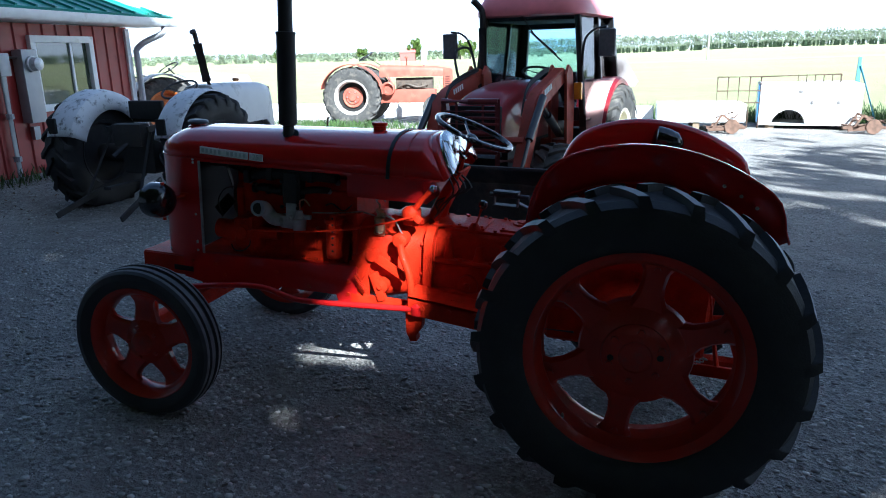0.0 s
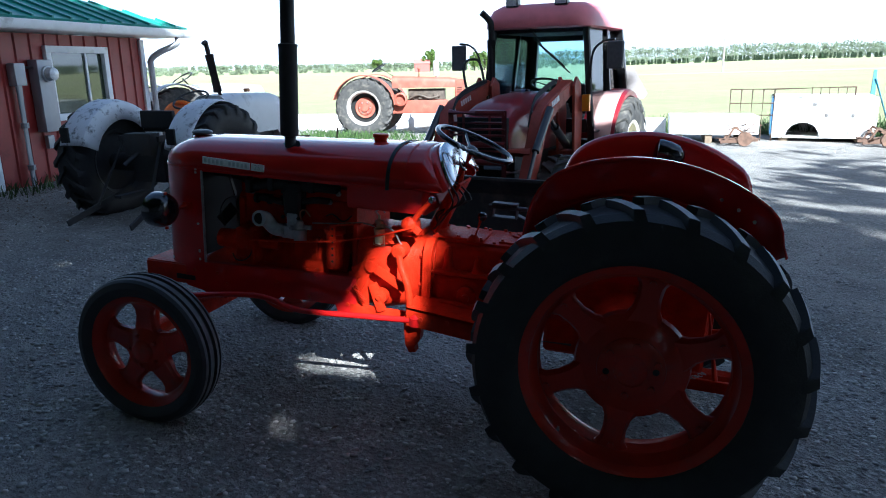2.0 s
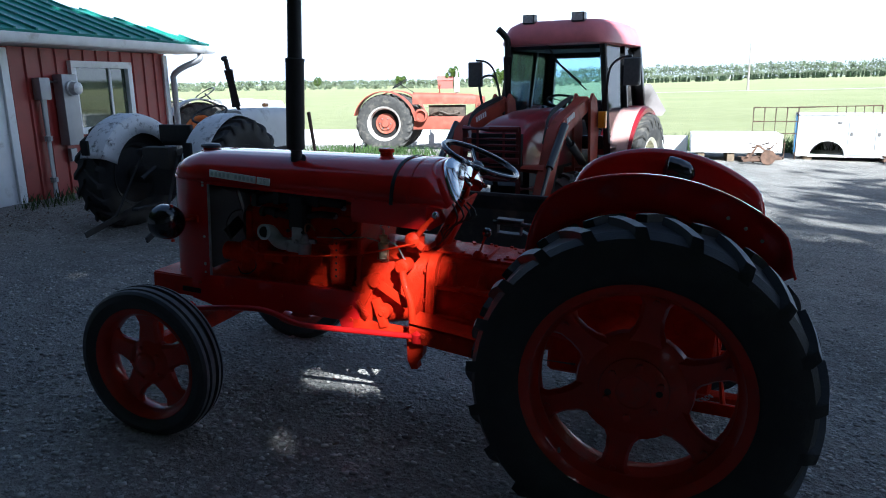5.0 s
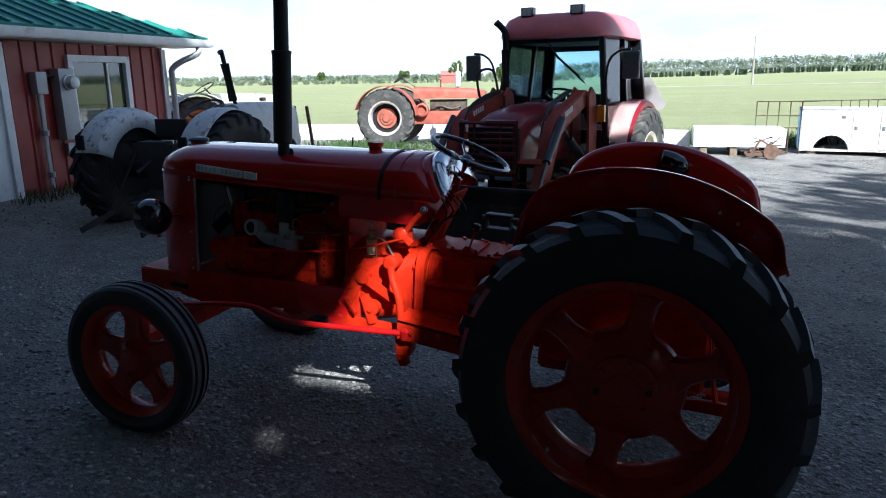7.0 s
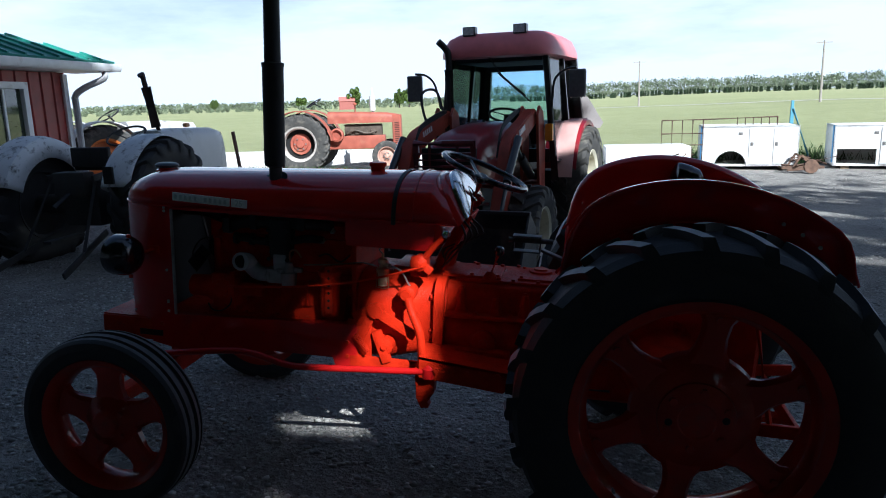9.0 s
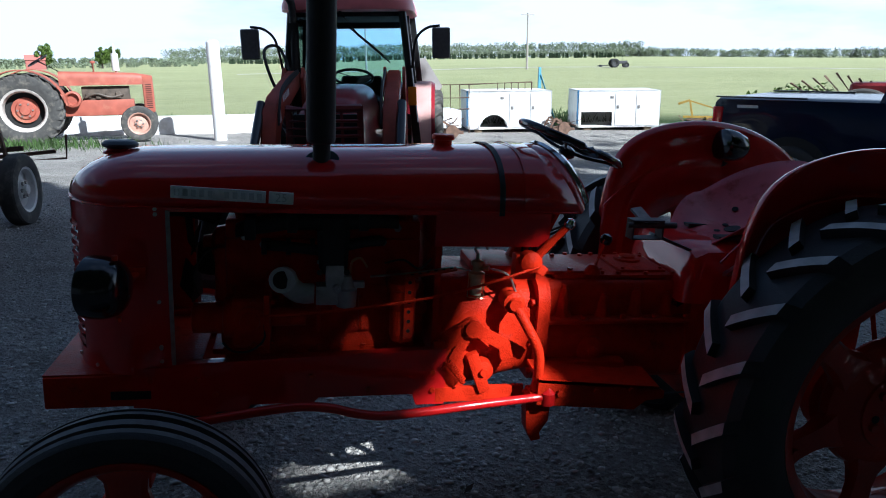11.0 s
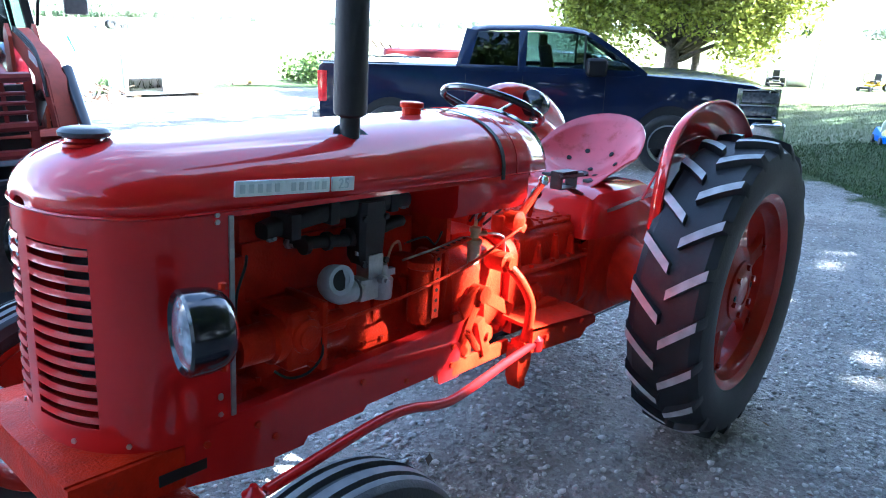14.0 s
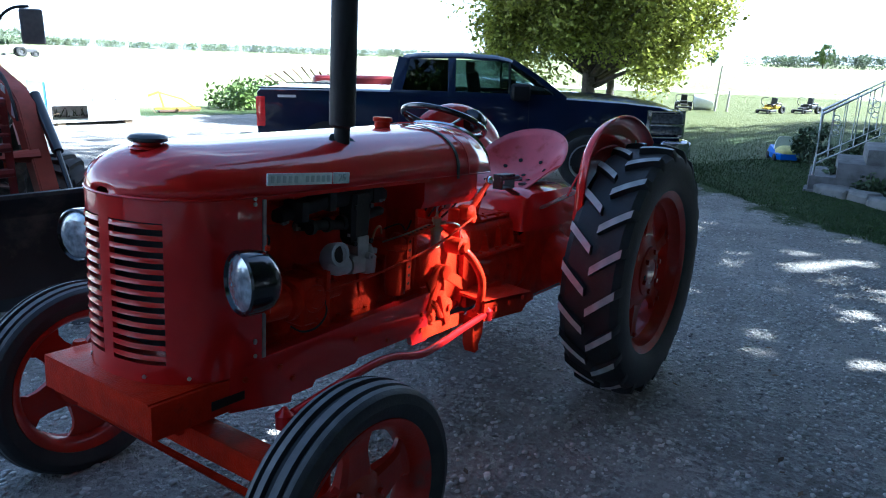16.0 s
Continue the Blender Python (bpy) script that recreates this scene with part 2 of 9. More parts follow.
def bar(bm, p, q, w, t, up=(0, 0, 1), bevel=0.0):
    """A flat bar from p to q, w wide and t thick (w along up)."""
    p, q = Vector(p), Vector(q)
    d = (q - p)
    ln = d.length
    d.normalize()
    u = Vector(up)
    u = (u - d * u.dot(d)).normalized()
    s = d.cross(u)
    box(bm, (p + q) / 2, (ln, w, t), Matrix((d, u, s)).transposed(), bevel)


def arc_plate(bm, c, r0, r1, a0, a1, y0, y1, n=20):
    """A curved slab in the x-z plane between radii r0, r1 and angles a0, a1 (degrees), from y0 to y1."""
    loops = []
    for i in range(n + 1):
        a = radians(a0 + (a1 - a0) * i / n)
        ca, sa = math.cos(a), math.sin(a)
        loops.append([V(c[0] + r * ca, y, c[1] + r * sa) for r, y in ((r0, y0), (r1, y0), (r1, y1), (r0, y1))])
    rings(bm, loops, True, True)

# ---- ground ----
def smooth01(v):
    v = max(0.0, min(1.0, v))
    return v * v * (3 - 2 * v)


def ground_z(x, y):
    """Height of the ground: the yard falls towards +x round the tractor and to the north; a low bank carries the house's lawn; the far fields rise a little to the north-east."""
    r = math.hypot(x, y)
    fall = 0.068 - 0.026 * smooth01((r - 2.5) / 3.5) - 0.042 * smooth01((r - 9) / 16)
    z = -fall * x - 0.30 * smooth01((y - 4) / 9.0) * smooth01((34 - abs(x)) / 20)
    z -= 0.38 * smooth01((x - 7) / 12.0) * smooth01((75 - r) / 35)
    z += 0.45 * smooth01((x - 5.5) / 5.5) * smooth01((4.5 - y) / 4.0) * smooth01((30 - x) / 12.0)
    if r > 45:
        h = math.degrees(math.atan2(y, x))
        z += min(r - 45, 500) * 0.006 * smooth01((105 - h) / 30.0) * smooth01((h - 42) / 26.0)
    return z


def ground_material():
    m = bpy.data.materials.new("gravel_and_grass")
    m.use_nodes = True
    nt, N = m.node_tree, m.node_tree.nodes
    L = nt.links.new
    b = N["Principled BSDF"]
    tc = N.new("ShaderNodeTexCoord")
    co = tc.outputs["Object"]
    sep = N.new("ShaderNodeSeparateXYZ")
    L(co, sep.inputs[0])

    def math_(op, a, c=None, clamp=False):
        n = N.new("ShaderNodeMath")
        n.operation, n.use_clamp = op, clamp
        for i, v in enumerate((a, c)):
            if v is None:
                continue
            if isinstance(v, (int, float)):
                n.inputs[i].default_value = v
            else:
                L(v, n.inputs[i])
        return n.outputs[0]

    def noise_(scale, detail=6, rough=0.6):
        n = N.new("ShaderNodeTexNoise")
        n.inputs["Scale"].default_value, n.inputs["Detail"].default_value, n.inputs["Roughness"].default_value = scale, detail, rough
        L(co, n.inputs["Vector"])
        return n.outputs["Fac"]

    def ramp_(f, stops):
        n = N.new("ShaderNodeValToRGB")
        els = n.color_ramp.elements
        while len(els) < len(stops):
            els.new(0.5)
        for e, (p, c) in zip(els, stops):
            e.position, e.color = p, (*c, 1)
        L(f, n.inputs["Fac"])
        return n.outputs["Color"]

    def mix_(f, a, c):
        n = N.new("ShaderNodeMix")
        n.data_type = "RGBA"
        for k, v in (("Factor", f), ("A", a), ("B", c)):
            L(v, n.inputs[k])
        return n.outputs["Result"]

    x, y = sep.outputs["X"], sep.outputs["Y"]
    da = math_("SUBTRACT", math_("MULTIPLY", math_("SUBTRACT", x, 6.2), 0.747), math_("MULTIPLY", math_("ADD", y, 0.45), 0.664))
    db = math_("SUBTRACT", math_("MULTIPLY", math_("SUBTRACT", x, 7.4), 0.904), math_("MULTIPLY", math_("SUBTRACT", y, 1.2), 0.433))
    dc = math_("SUBTRACT", y, 18.5)
    d = math_("MAXIMUM", math_("MAXIMUM", da, db), dc)
    edge = math_("ADD", d, math_("MULTIPLY", math_("SUBTRACT", noise_(1.7, 8), 0.5), 2.2))
    mask = math_("MULTIPLY", math_("ADD", edge, 0.15), 3.0, True)
    # gravel
    vor = N.new("ShaderNodeTexVoronoi")
    vor.inputs["Scale"].default_value = 48
    L(co, vor.inputs["Vector"])
    vor2 = N.new("ShaderNodeTexVoronoi")
    vor2.inputs["Scale"].default_value = 150
    L(co, vor2.inputs["Vector"])
    stones = ramp_(math_("ADD", math_("MULTIPLY", vor.outputs["Color"], 0.35), math_("MULTIPLY", noise_(220, 3), 0.6)),
                   [(0.28, (0.09, 0.087, 0.082)), (0.5, (0.30, 0.29, 0.27)), (0.72, (0.64, 0.62, 0.58))])
    dirt = ramp_(noise_(0.9, 9, 0.7), [(0.34, (0.16, 0.147, 0.132)), (0.66, (0.45, 0.42, 0.385))])
    gravel = mix_(ramp_(noise_(7.0, 7), [(0.42, (0.15, 0.15, 0.15)), (0.62, (0.9, 0.9, 0.9))]), dirt, stones)
    # grass: hay fields pale; lawn past x 18 paler too, sunlight put into colour
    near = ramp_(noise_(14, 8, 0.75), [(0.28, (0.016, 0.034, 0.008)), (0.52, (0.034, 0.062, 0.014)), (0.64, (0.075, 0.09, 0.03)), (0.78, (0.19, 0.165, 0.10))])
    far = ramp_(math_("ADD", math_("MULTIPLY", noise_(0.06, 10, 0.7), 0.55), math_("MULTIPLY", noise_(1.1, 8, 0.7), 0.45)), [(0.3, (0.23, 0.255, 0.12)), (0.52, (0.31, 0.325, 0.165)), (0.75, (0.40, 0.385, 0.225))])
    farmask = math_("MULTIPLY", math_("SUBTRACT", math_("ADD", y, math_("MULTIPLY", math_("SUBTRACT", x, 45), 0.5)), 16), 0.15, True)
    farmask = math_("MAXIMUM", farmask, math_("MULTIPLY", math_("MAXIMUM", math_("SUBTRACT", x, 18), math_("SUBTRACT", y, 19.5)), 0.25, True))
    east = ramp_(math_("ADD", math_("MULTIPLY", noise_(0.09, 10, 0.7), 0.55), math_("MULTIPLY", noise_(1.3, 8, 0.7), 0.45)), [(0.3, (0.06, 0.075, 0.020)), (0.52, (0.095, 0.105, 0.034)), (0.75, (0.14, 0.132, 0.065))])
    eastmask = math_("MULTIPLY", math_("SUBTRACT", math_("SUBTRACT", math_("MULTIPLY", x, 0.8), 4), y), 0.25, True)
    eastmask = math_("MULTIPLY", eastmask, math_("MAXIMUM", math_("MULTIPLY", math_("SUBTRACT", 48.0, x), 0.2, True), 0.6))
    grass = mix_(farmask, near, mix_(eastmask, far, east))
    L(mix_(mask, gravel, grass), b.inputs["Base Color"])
    b.inputs["Roughness"].default_value = 0.92
    b.inputs["Specular IOR Level"].default_value = 0.25
    bp = N.new("ShaderNodeBump")
    bp.inputs["Strength"].default_value, bp.inputs["Distance"].default_value = 1.0, 0.018
    h = math_("ADD", math_("MULTIPLY", vor.outputs["Distance"], 1.0), math_("ADD", math_("MULTIPLY", vor2.outputs["Distance"], 0.5), math_("ADD", math_("MULTIPLY", noise_(9, 8), 1.8), math_("MULTIPLY", noise_(26, 6), 1.2))))
    L(h, bp.inputs["Height"])
    L(bp.outputs["Normal"], b.inputs["Normal"])
    return m


def build_ground():
    xs = []
    v, step = 0.0, 0.25
    while v < 2500:
        xs.append(v)
        step = 0.25 if v < 8 else step * 1.14
        v += step
    line = [-q for q in reversed(xs[1:])] + xs
    n = len(line)
    verts = [(x, y, ground_z(x, y) + (0.012 * noise.noise(Vector((x * 0.9, y * 0.9, 3))) if abs(x) < 10 and abs(y) < 10 else 0))
             for y in line for x in line]
    faces = [(j * n + i, j * n + i + 1, (j + 1) * n + i + 1, (j + 1) * n + i) for j in range(n - 1) for i in range(n - 1)]
    me = bpy.data.meshes.new("ground")
    me.from_pydata(verts, [], faces)
    for p in me.polygons:
        p.use_smooth = True
    me.materials.append(ground_material())
    return tagged(new("ground", me), "grey gravel yard running into mown lawn and open hay fields", "ground", "", "structure")


ground = build_ground()

# ---- the vintage red tractor ----
TR = thing("vintage_tractor", pose(0, 0, 0, 0, 3.58, 0), "glossy red restored vintage farm tractor standing on the gravel", "tractor")


def hood_section(x, n=21):
    t = max(0.0, (-2.10 - x) / 0.22)
    w = 0.262 * max(0.0, 1 - t ** 2.15) ** (1 / 2.15) if t > 0 else 0.262
    zs = 1.112
    zt = 1.238 + (x + 2.2) * 0.040
    zt = zs + (zt - zs) * (max(0.0, 1 - t ** 2.2) ** 0.55 * 0.93 + 0.07) if t > 0 else zt
    pts = []
    for i in range(n):
        a = math.pi * i / (n - 1)
        c, s = math.cos(a), math.sin(a)
        pts.append(V(x, -math.copysign(abs(c) ** (2 / 2.5), c) * w, zs + (zt - zs) * abs(s) ** (2 / 2.5)))
    return pts


def build_hood():
    bm = B()
    st = [-2.319, -2.314, -2.302, -2.28, -2.25, -2.21, -2.17, -2.13, -2.08, -2.0] + [-1.9 + 0.1 * i for i in range(10)] + [-0.93]
    loops = [hood_section(x) for x in st]
    # rear end leans back to the instrument panel
    last = []
    for p in hood_section(-0.93):
        k = (1.29 - p.z) / (1.29 - 1.112)
        last.append(V(-0.925 + 0.115 * k ** 0.8, p.y * (1 - 0.02 * k), p.z - 0.004))
    loops.append(last)
    rings(bm, loops, False, False)
    hood = part("hood", bm, RED, TR, "glossy red rounded bonnet")
    sol = hood.modifiers.new("thickness", "SOLIDIFY")
    sol.thickness, sol.offset = 0.004, -1
    # bead along the bonnet's lower edge
    bm = B()
    for s in (-1, 1):
        tube(bm, [V(-2.11, s * 0.264, 1.112), V(-0.83, s * 0.264, 1.112)], 0.0035, 6)
    tube(bm, smooth_path([hood_section(x)[0] + V(0, 0, 0.0) for x in (-2.11, -2.17, -2.23, -2.28, -2.308)] + [V(-2.322, 0, 1.112)] +
                         [hood_section(x)[-1] for x in (-2.308, -2.28, -2.23, -2.17, -2.11)], 3), 0.004, 6)
    part("hood_bead", bm, RED, TR)
    # rounded rear end of the bonnet
    bm = B()
    c = V(-0.868, 0, 1.185)
    dome = [[c + (p - c) * k + V(o * 0.84, 0, o * 0.54) for p in last] for k, o in ((1.0, 0.0), (0.97, 0.016), (0.90, 0.030), (0.76, 0.043), (0.5, 0.054), (0.2, 0.058))]
    rings(bm, dome, False, False)
    bm.faces.new([bm.verts.new(p) for p in dome[-1]])
    part("hood_end", bm, RED, TR, "red rounded rear end of the bonnet")
    nrm = V(0.84, 0, 0.54).normalized()
    bm = B()
    face = [[c + (p - c) * k + nrm * o for p in last] for k, o in ((0.90, 0.034), (0.90, 0.046), (0.82, 0.056), (0.5, 0.066), (0.15, 0.068))]
    rings(bm, face, False, False)
    bm.faces.new([bm.verts.new(p) for p in face[-1]])
    dash = part("instrument_panel", bm, material("polished_panel", (0.62, 0.62, 0.64), 0.16, metal=0.9, vary=0.1, scale=14), TR, "bright polished instrument panel")
    a_, b_, _ = frame_of(nrm)
    for y, up in ((-0.12, -0.015), (0.0, 0.022), (0.12, -0.015)):
        ctr = c + nrm * 0.062 + V(0, y, 0) + nrm.cross(V(0, 1, 0)).normalized() * -up
        bm = B()
        turned(bm, ctr, nrm, [(0, 0.036), (0.008, 0.036), (0.010, 0.031), (0.006, 0.030), (0.006, 0.001)], 20)
        part("gauge", bm, BLACK_GLOSS, dash)
    bm = B()
    for k in range(4):
        y = -0.10 + 0.03 * k
        tube(bm, smooth_path([V(-0.86, y, 1.14), V(-0.80 + 0.02 * k, y - 0.03, 1.05), V(-0.84 - 0.02 * k, y - 0.02, 0.97), V(-0.90, y + 0.02, 0.90)], 4), 0.0045, 6)
    pieces("cable", bm, BLACK_MATT, dash)
    # straps round the bonnet
    for x, r, mt, nm in ((-1.065, 0.0085, BLACK_MATT, "strap"), (-0.992, 0.0035, RED, "hood_joint")):
        bm = B()
        sec = hood_section(x, 25)
        ctr = V(x, 0, 1.15)
        outer = [p + (p - ctr).normalized() * 0.003 for p in sec]
        outer = ([V(x, -0.266, 1.10)] if nm == "strap" else []) + outer[:]
        loops = [[p + V(-r, 0, 0), p + V(r, 0, 0), p + V(r, 0, 0) + (p - ctr).normalized() * 0.0025, p + V(-r, 0, 0) + (p - ctr).normalized() * 0.0025] for p in outer]
        rings(bm, loops, True, True)
        part(nm, bm, mt, TR, "black rubber strap over the bonnet" if nm == "strap" else "")


build_hood()


def outline_pt(u):
    """Plan of the radiator shell: u from -1 (near side) over 0 (front) to 1."""
    s = -1 if u < 0 else 1
    a = abs(u)
    # superelliptic corner
    th = (1 - a) * math.pi / 2
    return V(-2.10 - 0.22 * abs(math.sin(th)) ** (2 / 2.15), s * 0.263 * abs(math.cos(th)) ** (2 / 2.15), 0)


def shell_strip(bm, u0, u1, z0, z1, n=8, out=0.0, thick=0.004):
    loops = []
    for i in range(n + 1):
        p = outline_pt(u0 + (u1 - u0) * i / n)
        c = V(-2.05, 0, 0)
        d = (p - c).normalized()
        q, o = p - d * thick + d * out, p + d * out
        loops.append([V(q.x, q.y, z0), V(o.x, o.y, z0), V(o.x, o.y, z1), V(q.x, q.y, z1)])
    rings(bm, loops, True, True)


def build_shell():
    Z0, Z1 = 0.618, 1.112
    bm = B()
    shell_strip(bm, -1, -0.46, Z0, Z1, 14)
    shell_strip(bm, 0.46, 1, Z0, Z1, 14)
    shell_strip(bm, -0.045, 0.045, Z0, Z1, 4)
    for s in (-1, 1):
        shell_strip(bm, s * 0.045, s * 0.46, 1.052, Z1, 14)
        shell_strip(bm, s * 0.045, s * 0.46, Z0, 0.672, 14)
        box(bm, V(-2.06, s * 0.2605, (Z0 + Z1) / 2), (0.082, 0.005, Z1 - Z0))
    pieces("shell_panel", bm, RED, TR, "red sheet-metal radiator shell")
    # louvres in two columns
    n = 13
    pitch = (1.052 - 0.672) / n
    for s in (-1, 1):
        for k in range(n):
            z = 0.672 + pitch * (k + 0.5)
            bm = B()
            loops = []
            for i in range(15):
                f = i / 14
                u = s * (0.045 + 0.415 * f)
                p = outline_pt(u)
                d = (p - V(-2.05, 0, 0)).normalized()
                e = math.sin(math.pi * f) ** 0.35 * 0.005
                prof = [(-0.006, 0.0095), (0.0, 0.0110), (0.0008 + 0.2 * e, 0.003), (0.0012 + 0.5 * e, -0.001), (0.0004 + 0.5 * e, -0.0022), (-0.006, 0.0015)]
                loops.append([V(p.x + d.x * o, p.y + d.y * o, z + h) for o, h in prof])
            rings(bm, loops, True, True)
            part("louvre", bm, RED, TR)
    bm = B()
    box(bm, V(-2.135, 0, 0.865), (0.05, 0.46, 0.46), bevel=0.005)
    part("radiator_core", bm, DARK, TR, "dark radiator core")
    # steel edge strip beside the engine opening, both sides
    for s in (-1, 1):
        bm = B()
        box(bm, V(-2.013, s * 0.264, 0.875), (0.012, 0.006, 0.455), bevel=0.002)
        part("edge_strip", bm, STEEL, TR, "bare steel edge strip")
        bm = B()
        for z in (1.092, 1.107, 0.84, 0.705, 0.66, 0.70):
            bolt(bm, V(-2.045, s * 0.2632, z), V(0, s, 0), 0.006, 0.004)
        for u, z in ((-0.62, 0.637), (-0.30, 0.637), (0.3, 0.637), (0.62, 0.637)):
            if (u < 0) == (s < 0):
                p = outline_pt(u)
                d = (p - V(-2.05, 0, 0)).normalized()
                bolt(bm, V(p.x, p.y, z), V(d.x, d.y, 0), 0.006, 0.004)
        pieces("screw", bm, ZINC, TR)
    # bonnet support panel above and behind the engine opening
    for s in (-1, 1):
        bm = B()
        box(bm, V(-1.63, s * 0.258, 1.106), (0.78, 0.008, 0.014))
        part("side_strip", bm, RED, TR)


build_shell()


def build_badge():
    rot = Matrix.Rotation(radians(2.6), 3, "Y")
    bm = B()
    box(bm, V(-1.877, -0.2625, 1.150), (0.252, 0.007, 0.034), rot, 0.002)
    badge = part("badge", bm, BADGE, TR, "pale enamel name plate on the bonnet side")
    bm = B()
    for i in range(11):
        if i == 5:
            continue
        box(bm, V(-1.986 + 0.0218 * i, -0.2665, 1.155 - 0.0218 * i * 0.045), (0.013, 0.002, 0.019), rot, 0.001, 1)
    pieces("badge_mark", bm, BADGE_DARK, badge)
    bm = B()
    box(bm, V(-1.709, -0.2625, 1.1425), (0.068, 0.007, 0.034), rot, 0.002)
    nb = part("number_plate_badge", bm, BADGE, TR, "pale enamel plate reading 25")
    cu = bpy.data.curves.new("number", "FONT")
    cu.body, cu.size, cu.align_x, cu.align_y, cu.extrude = "25", 0.034, "CENTER", "CENTER", 0.001
    tmp = bpy.data.objects.new("tmp", cu)
    scene.collection.objects.link(tmp)
    me = bpy.data.meshes.new_from_object(tmp.evaluated_get(bpy.context.evaluated_depsgraph_get()))
    bpy.data.objects.remove(tmp)
    me.materials.append(BADGE_DARK)
    o = new("number", me)
    o.parent = nb
    o.matrix_basis = pose(-1.709, -0.2672, 1.1425, 90, 2.6, 0)


build_badge()


def build_caps_exhaust():
    bm = B()
    turned(bm, V(-2.185, 0, 1.222), V(0, 0, 1), [(0, 0.050), (0.006, 0.048), (0.010, 0.038), (0.018, 0.036)], 24)
    part("filler_neck", bm, RED, TR)
    bm = B()
    turned(bm, V(-2.185, 0, 1.240), V(0, 0, 1), [(0, 0.044), (0.003, 0.050), (0.011, 0.051), (0.018, 0.044), (0.021, 0.030), (0.022, 0.0)], 24)
    part("radiator_cap", bm, material("grey_black_cap", (0.035, 0.045, 0.055), 0.45, vary=0.25, scale=30, bump=0.1), TR, "wide grey-black radiator cap")
    bm = B()
    turned(bm, V(-1.205, 0, 1.272), V(0, 0, 1), [(0, 0.03), (0.022, 0.03), (0.024, 0.037), (0.036, 0.037), (0.04, 0.033), (0.04, 0.0)], 20)
    part("fuel_cap", bm, RED_CAST, TR, "red fuel filler cap")
    c = V(-1.598, -0.158, 0)
    bm = B()
    turned(bm, c + V(0, 0, 1.08), V(0.01, 0.01, 1), [(0, 0.026), (0.215, 0.026)], 18)
    part("exhaust_stub", bm, BLACK_MATT, TR)
    bm = B()
    turned(bm, c + V(0, 0, 1.285), V(-0.006, 0.002, 1), [(0, 0.026), (0.008, 0.041), (0.02, 0.0425), (0.395, 0.0425), (0.408, 0.045), (0.415, 0.045), (0.418, 0.033),
                                               (0.62, 0.032), (0.95, 0.032), (0.95, 0.028)], 22)
    part("exhaust_silencer", bm, BLACK_MATT, TR, "matt black upright exhaust silencer")
    bm = B()
    turned(bm, c + V(0.004, -0.004, 1.236), V(-0.1, -0.62, 1), [(0, 0.050), (0.004, 0.050), (0.004, 0.028)], 20)
    part("exhaust_hole_rim", bm, DARK, TR)


build_caps_exhaust()


def build_headlamp(s):
    c = V(-2.15, s * 0.40, 0.922)
    bm = B()
    ax = V(-1, -s * 0.24, 0)
    turned(bm, c + V(0.055, 0, 0), ax, [(0.0, 0.006), (0.003, 0.032), (0.010, 0.055), (0.022, 0.070), (0.040, 0.079), (0.062, 0.083), (0.090, 0.084), (0.100, 0.083), (0.105, 0.077), (0.098, 0.071)], 28, cap=False)
    lamp = part("headlamp", bm, BLACK_GLOSS, TR, "glossy black round headlamp")
    bm = B()
    turned(bm, c + V(0.045, 0, 0), ax, [(0.0, 0.008), (0.012, 0.04), (0.03, 0.06), (0.082, 0.073)], 24, cap=False)
    part("reflector", bm, REFLECTOR, lamp)
    bm = B()
    turned(bm, c + V(0.055, 0, 0), ax, [(0.097, 0.071), (0.104, 0.056), (0.109, 0.03), (0.111, 0.002)], 24)
    part("lens", bm, material("fluted_lamp_glass", (0.36, 0.40, 0.45), 0.15, vary=0.5, scale=45, metal=0.5, coat=0.8), lamp, "fluted pale glass lens")
    bm = B()
    turned(bm, c + V(0.03, 0, 0), ax, [(0.0, 0.008), (0.03, 0.012), (0.034, 0.004)], 10)
    part("bulb", bm, LENS, lamp)
    bm = B()
    tube(bm, [V(-2.10, s * 0.262, 0.925), V(-2.105, s * 0.34, 0.925), V(-2.12, s * 0.345, 0.925)], 0.011, 8)
    box(bm, V(-2.10, s * 0.268, 0.925), (0.05, 0.012, 0.035), bevel=0.004)
    bolt(bm, V(-2.12, s * 0.40, 1.0), V(0, 0, 1), 0.008, 0.012)
    bolt(bm, V(-2.12, s * 0.40, 0.835), V(0, 0, 1), 0.008, 0.012)
    pieces("lamp_bracket", bm, RED_CAST, TR)


build_headlamp(-1)
build_headlamp(1)


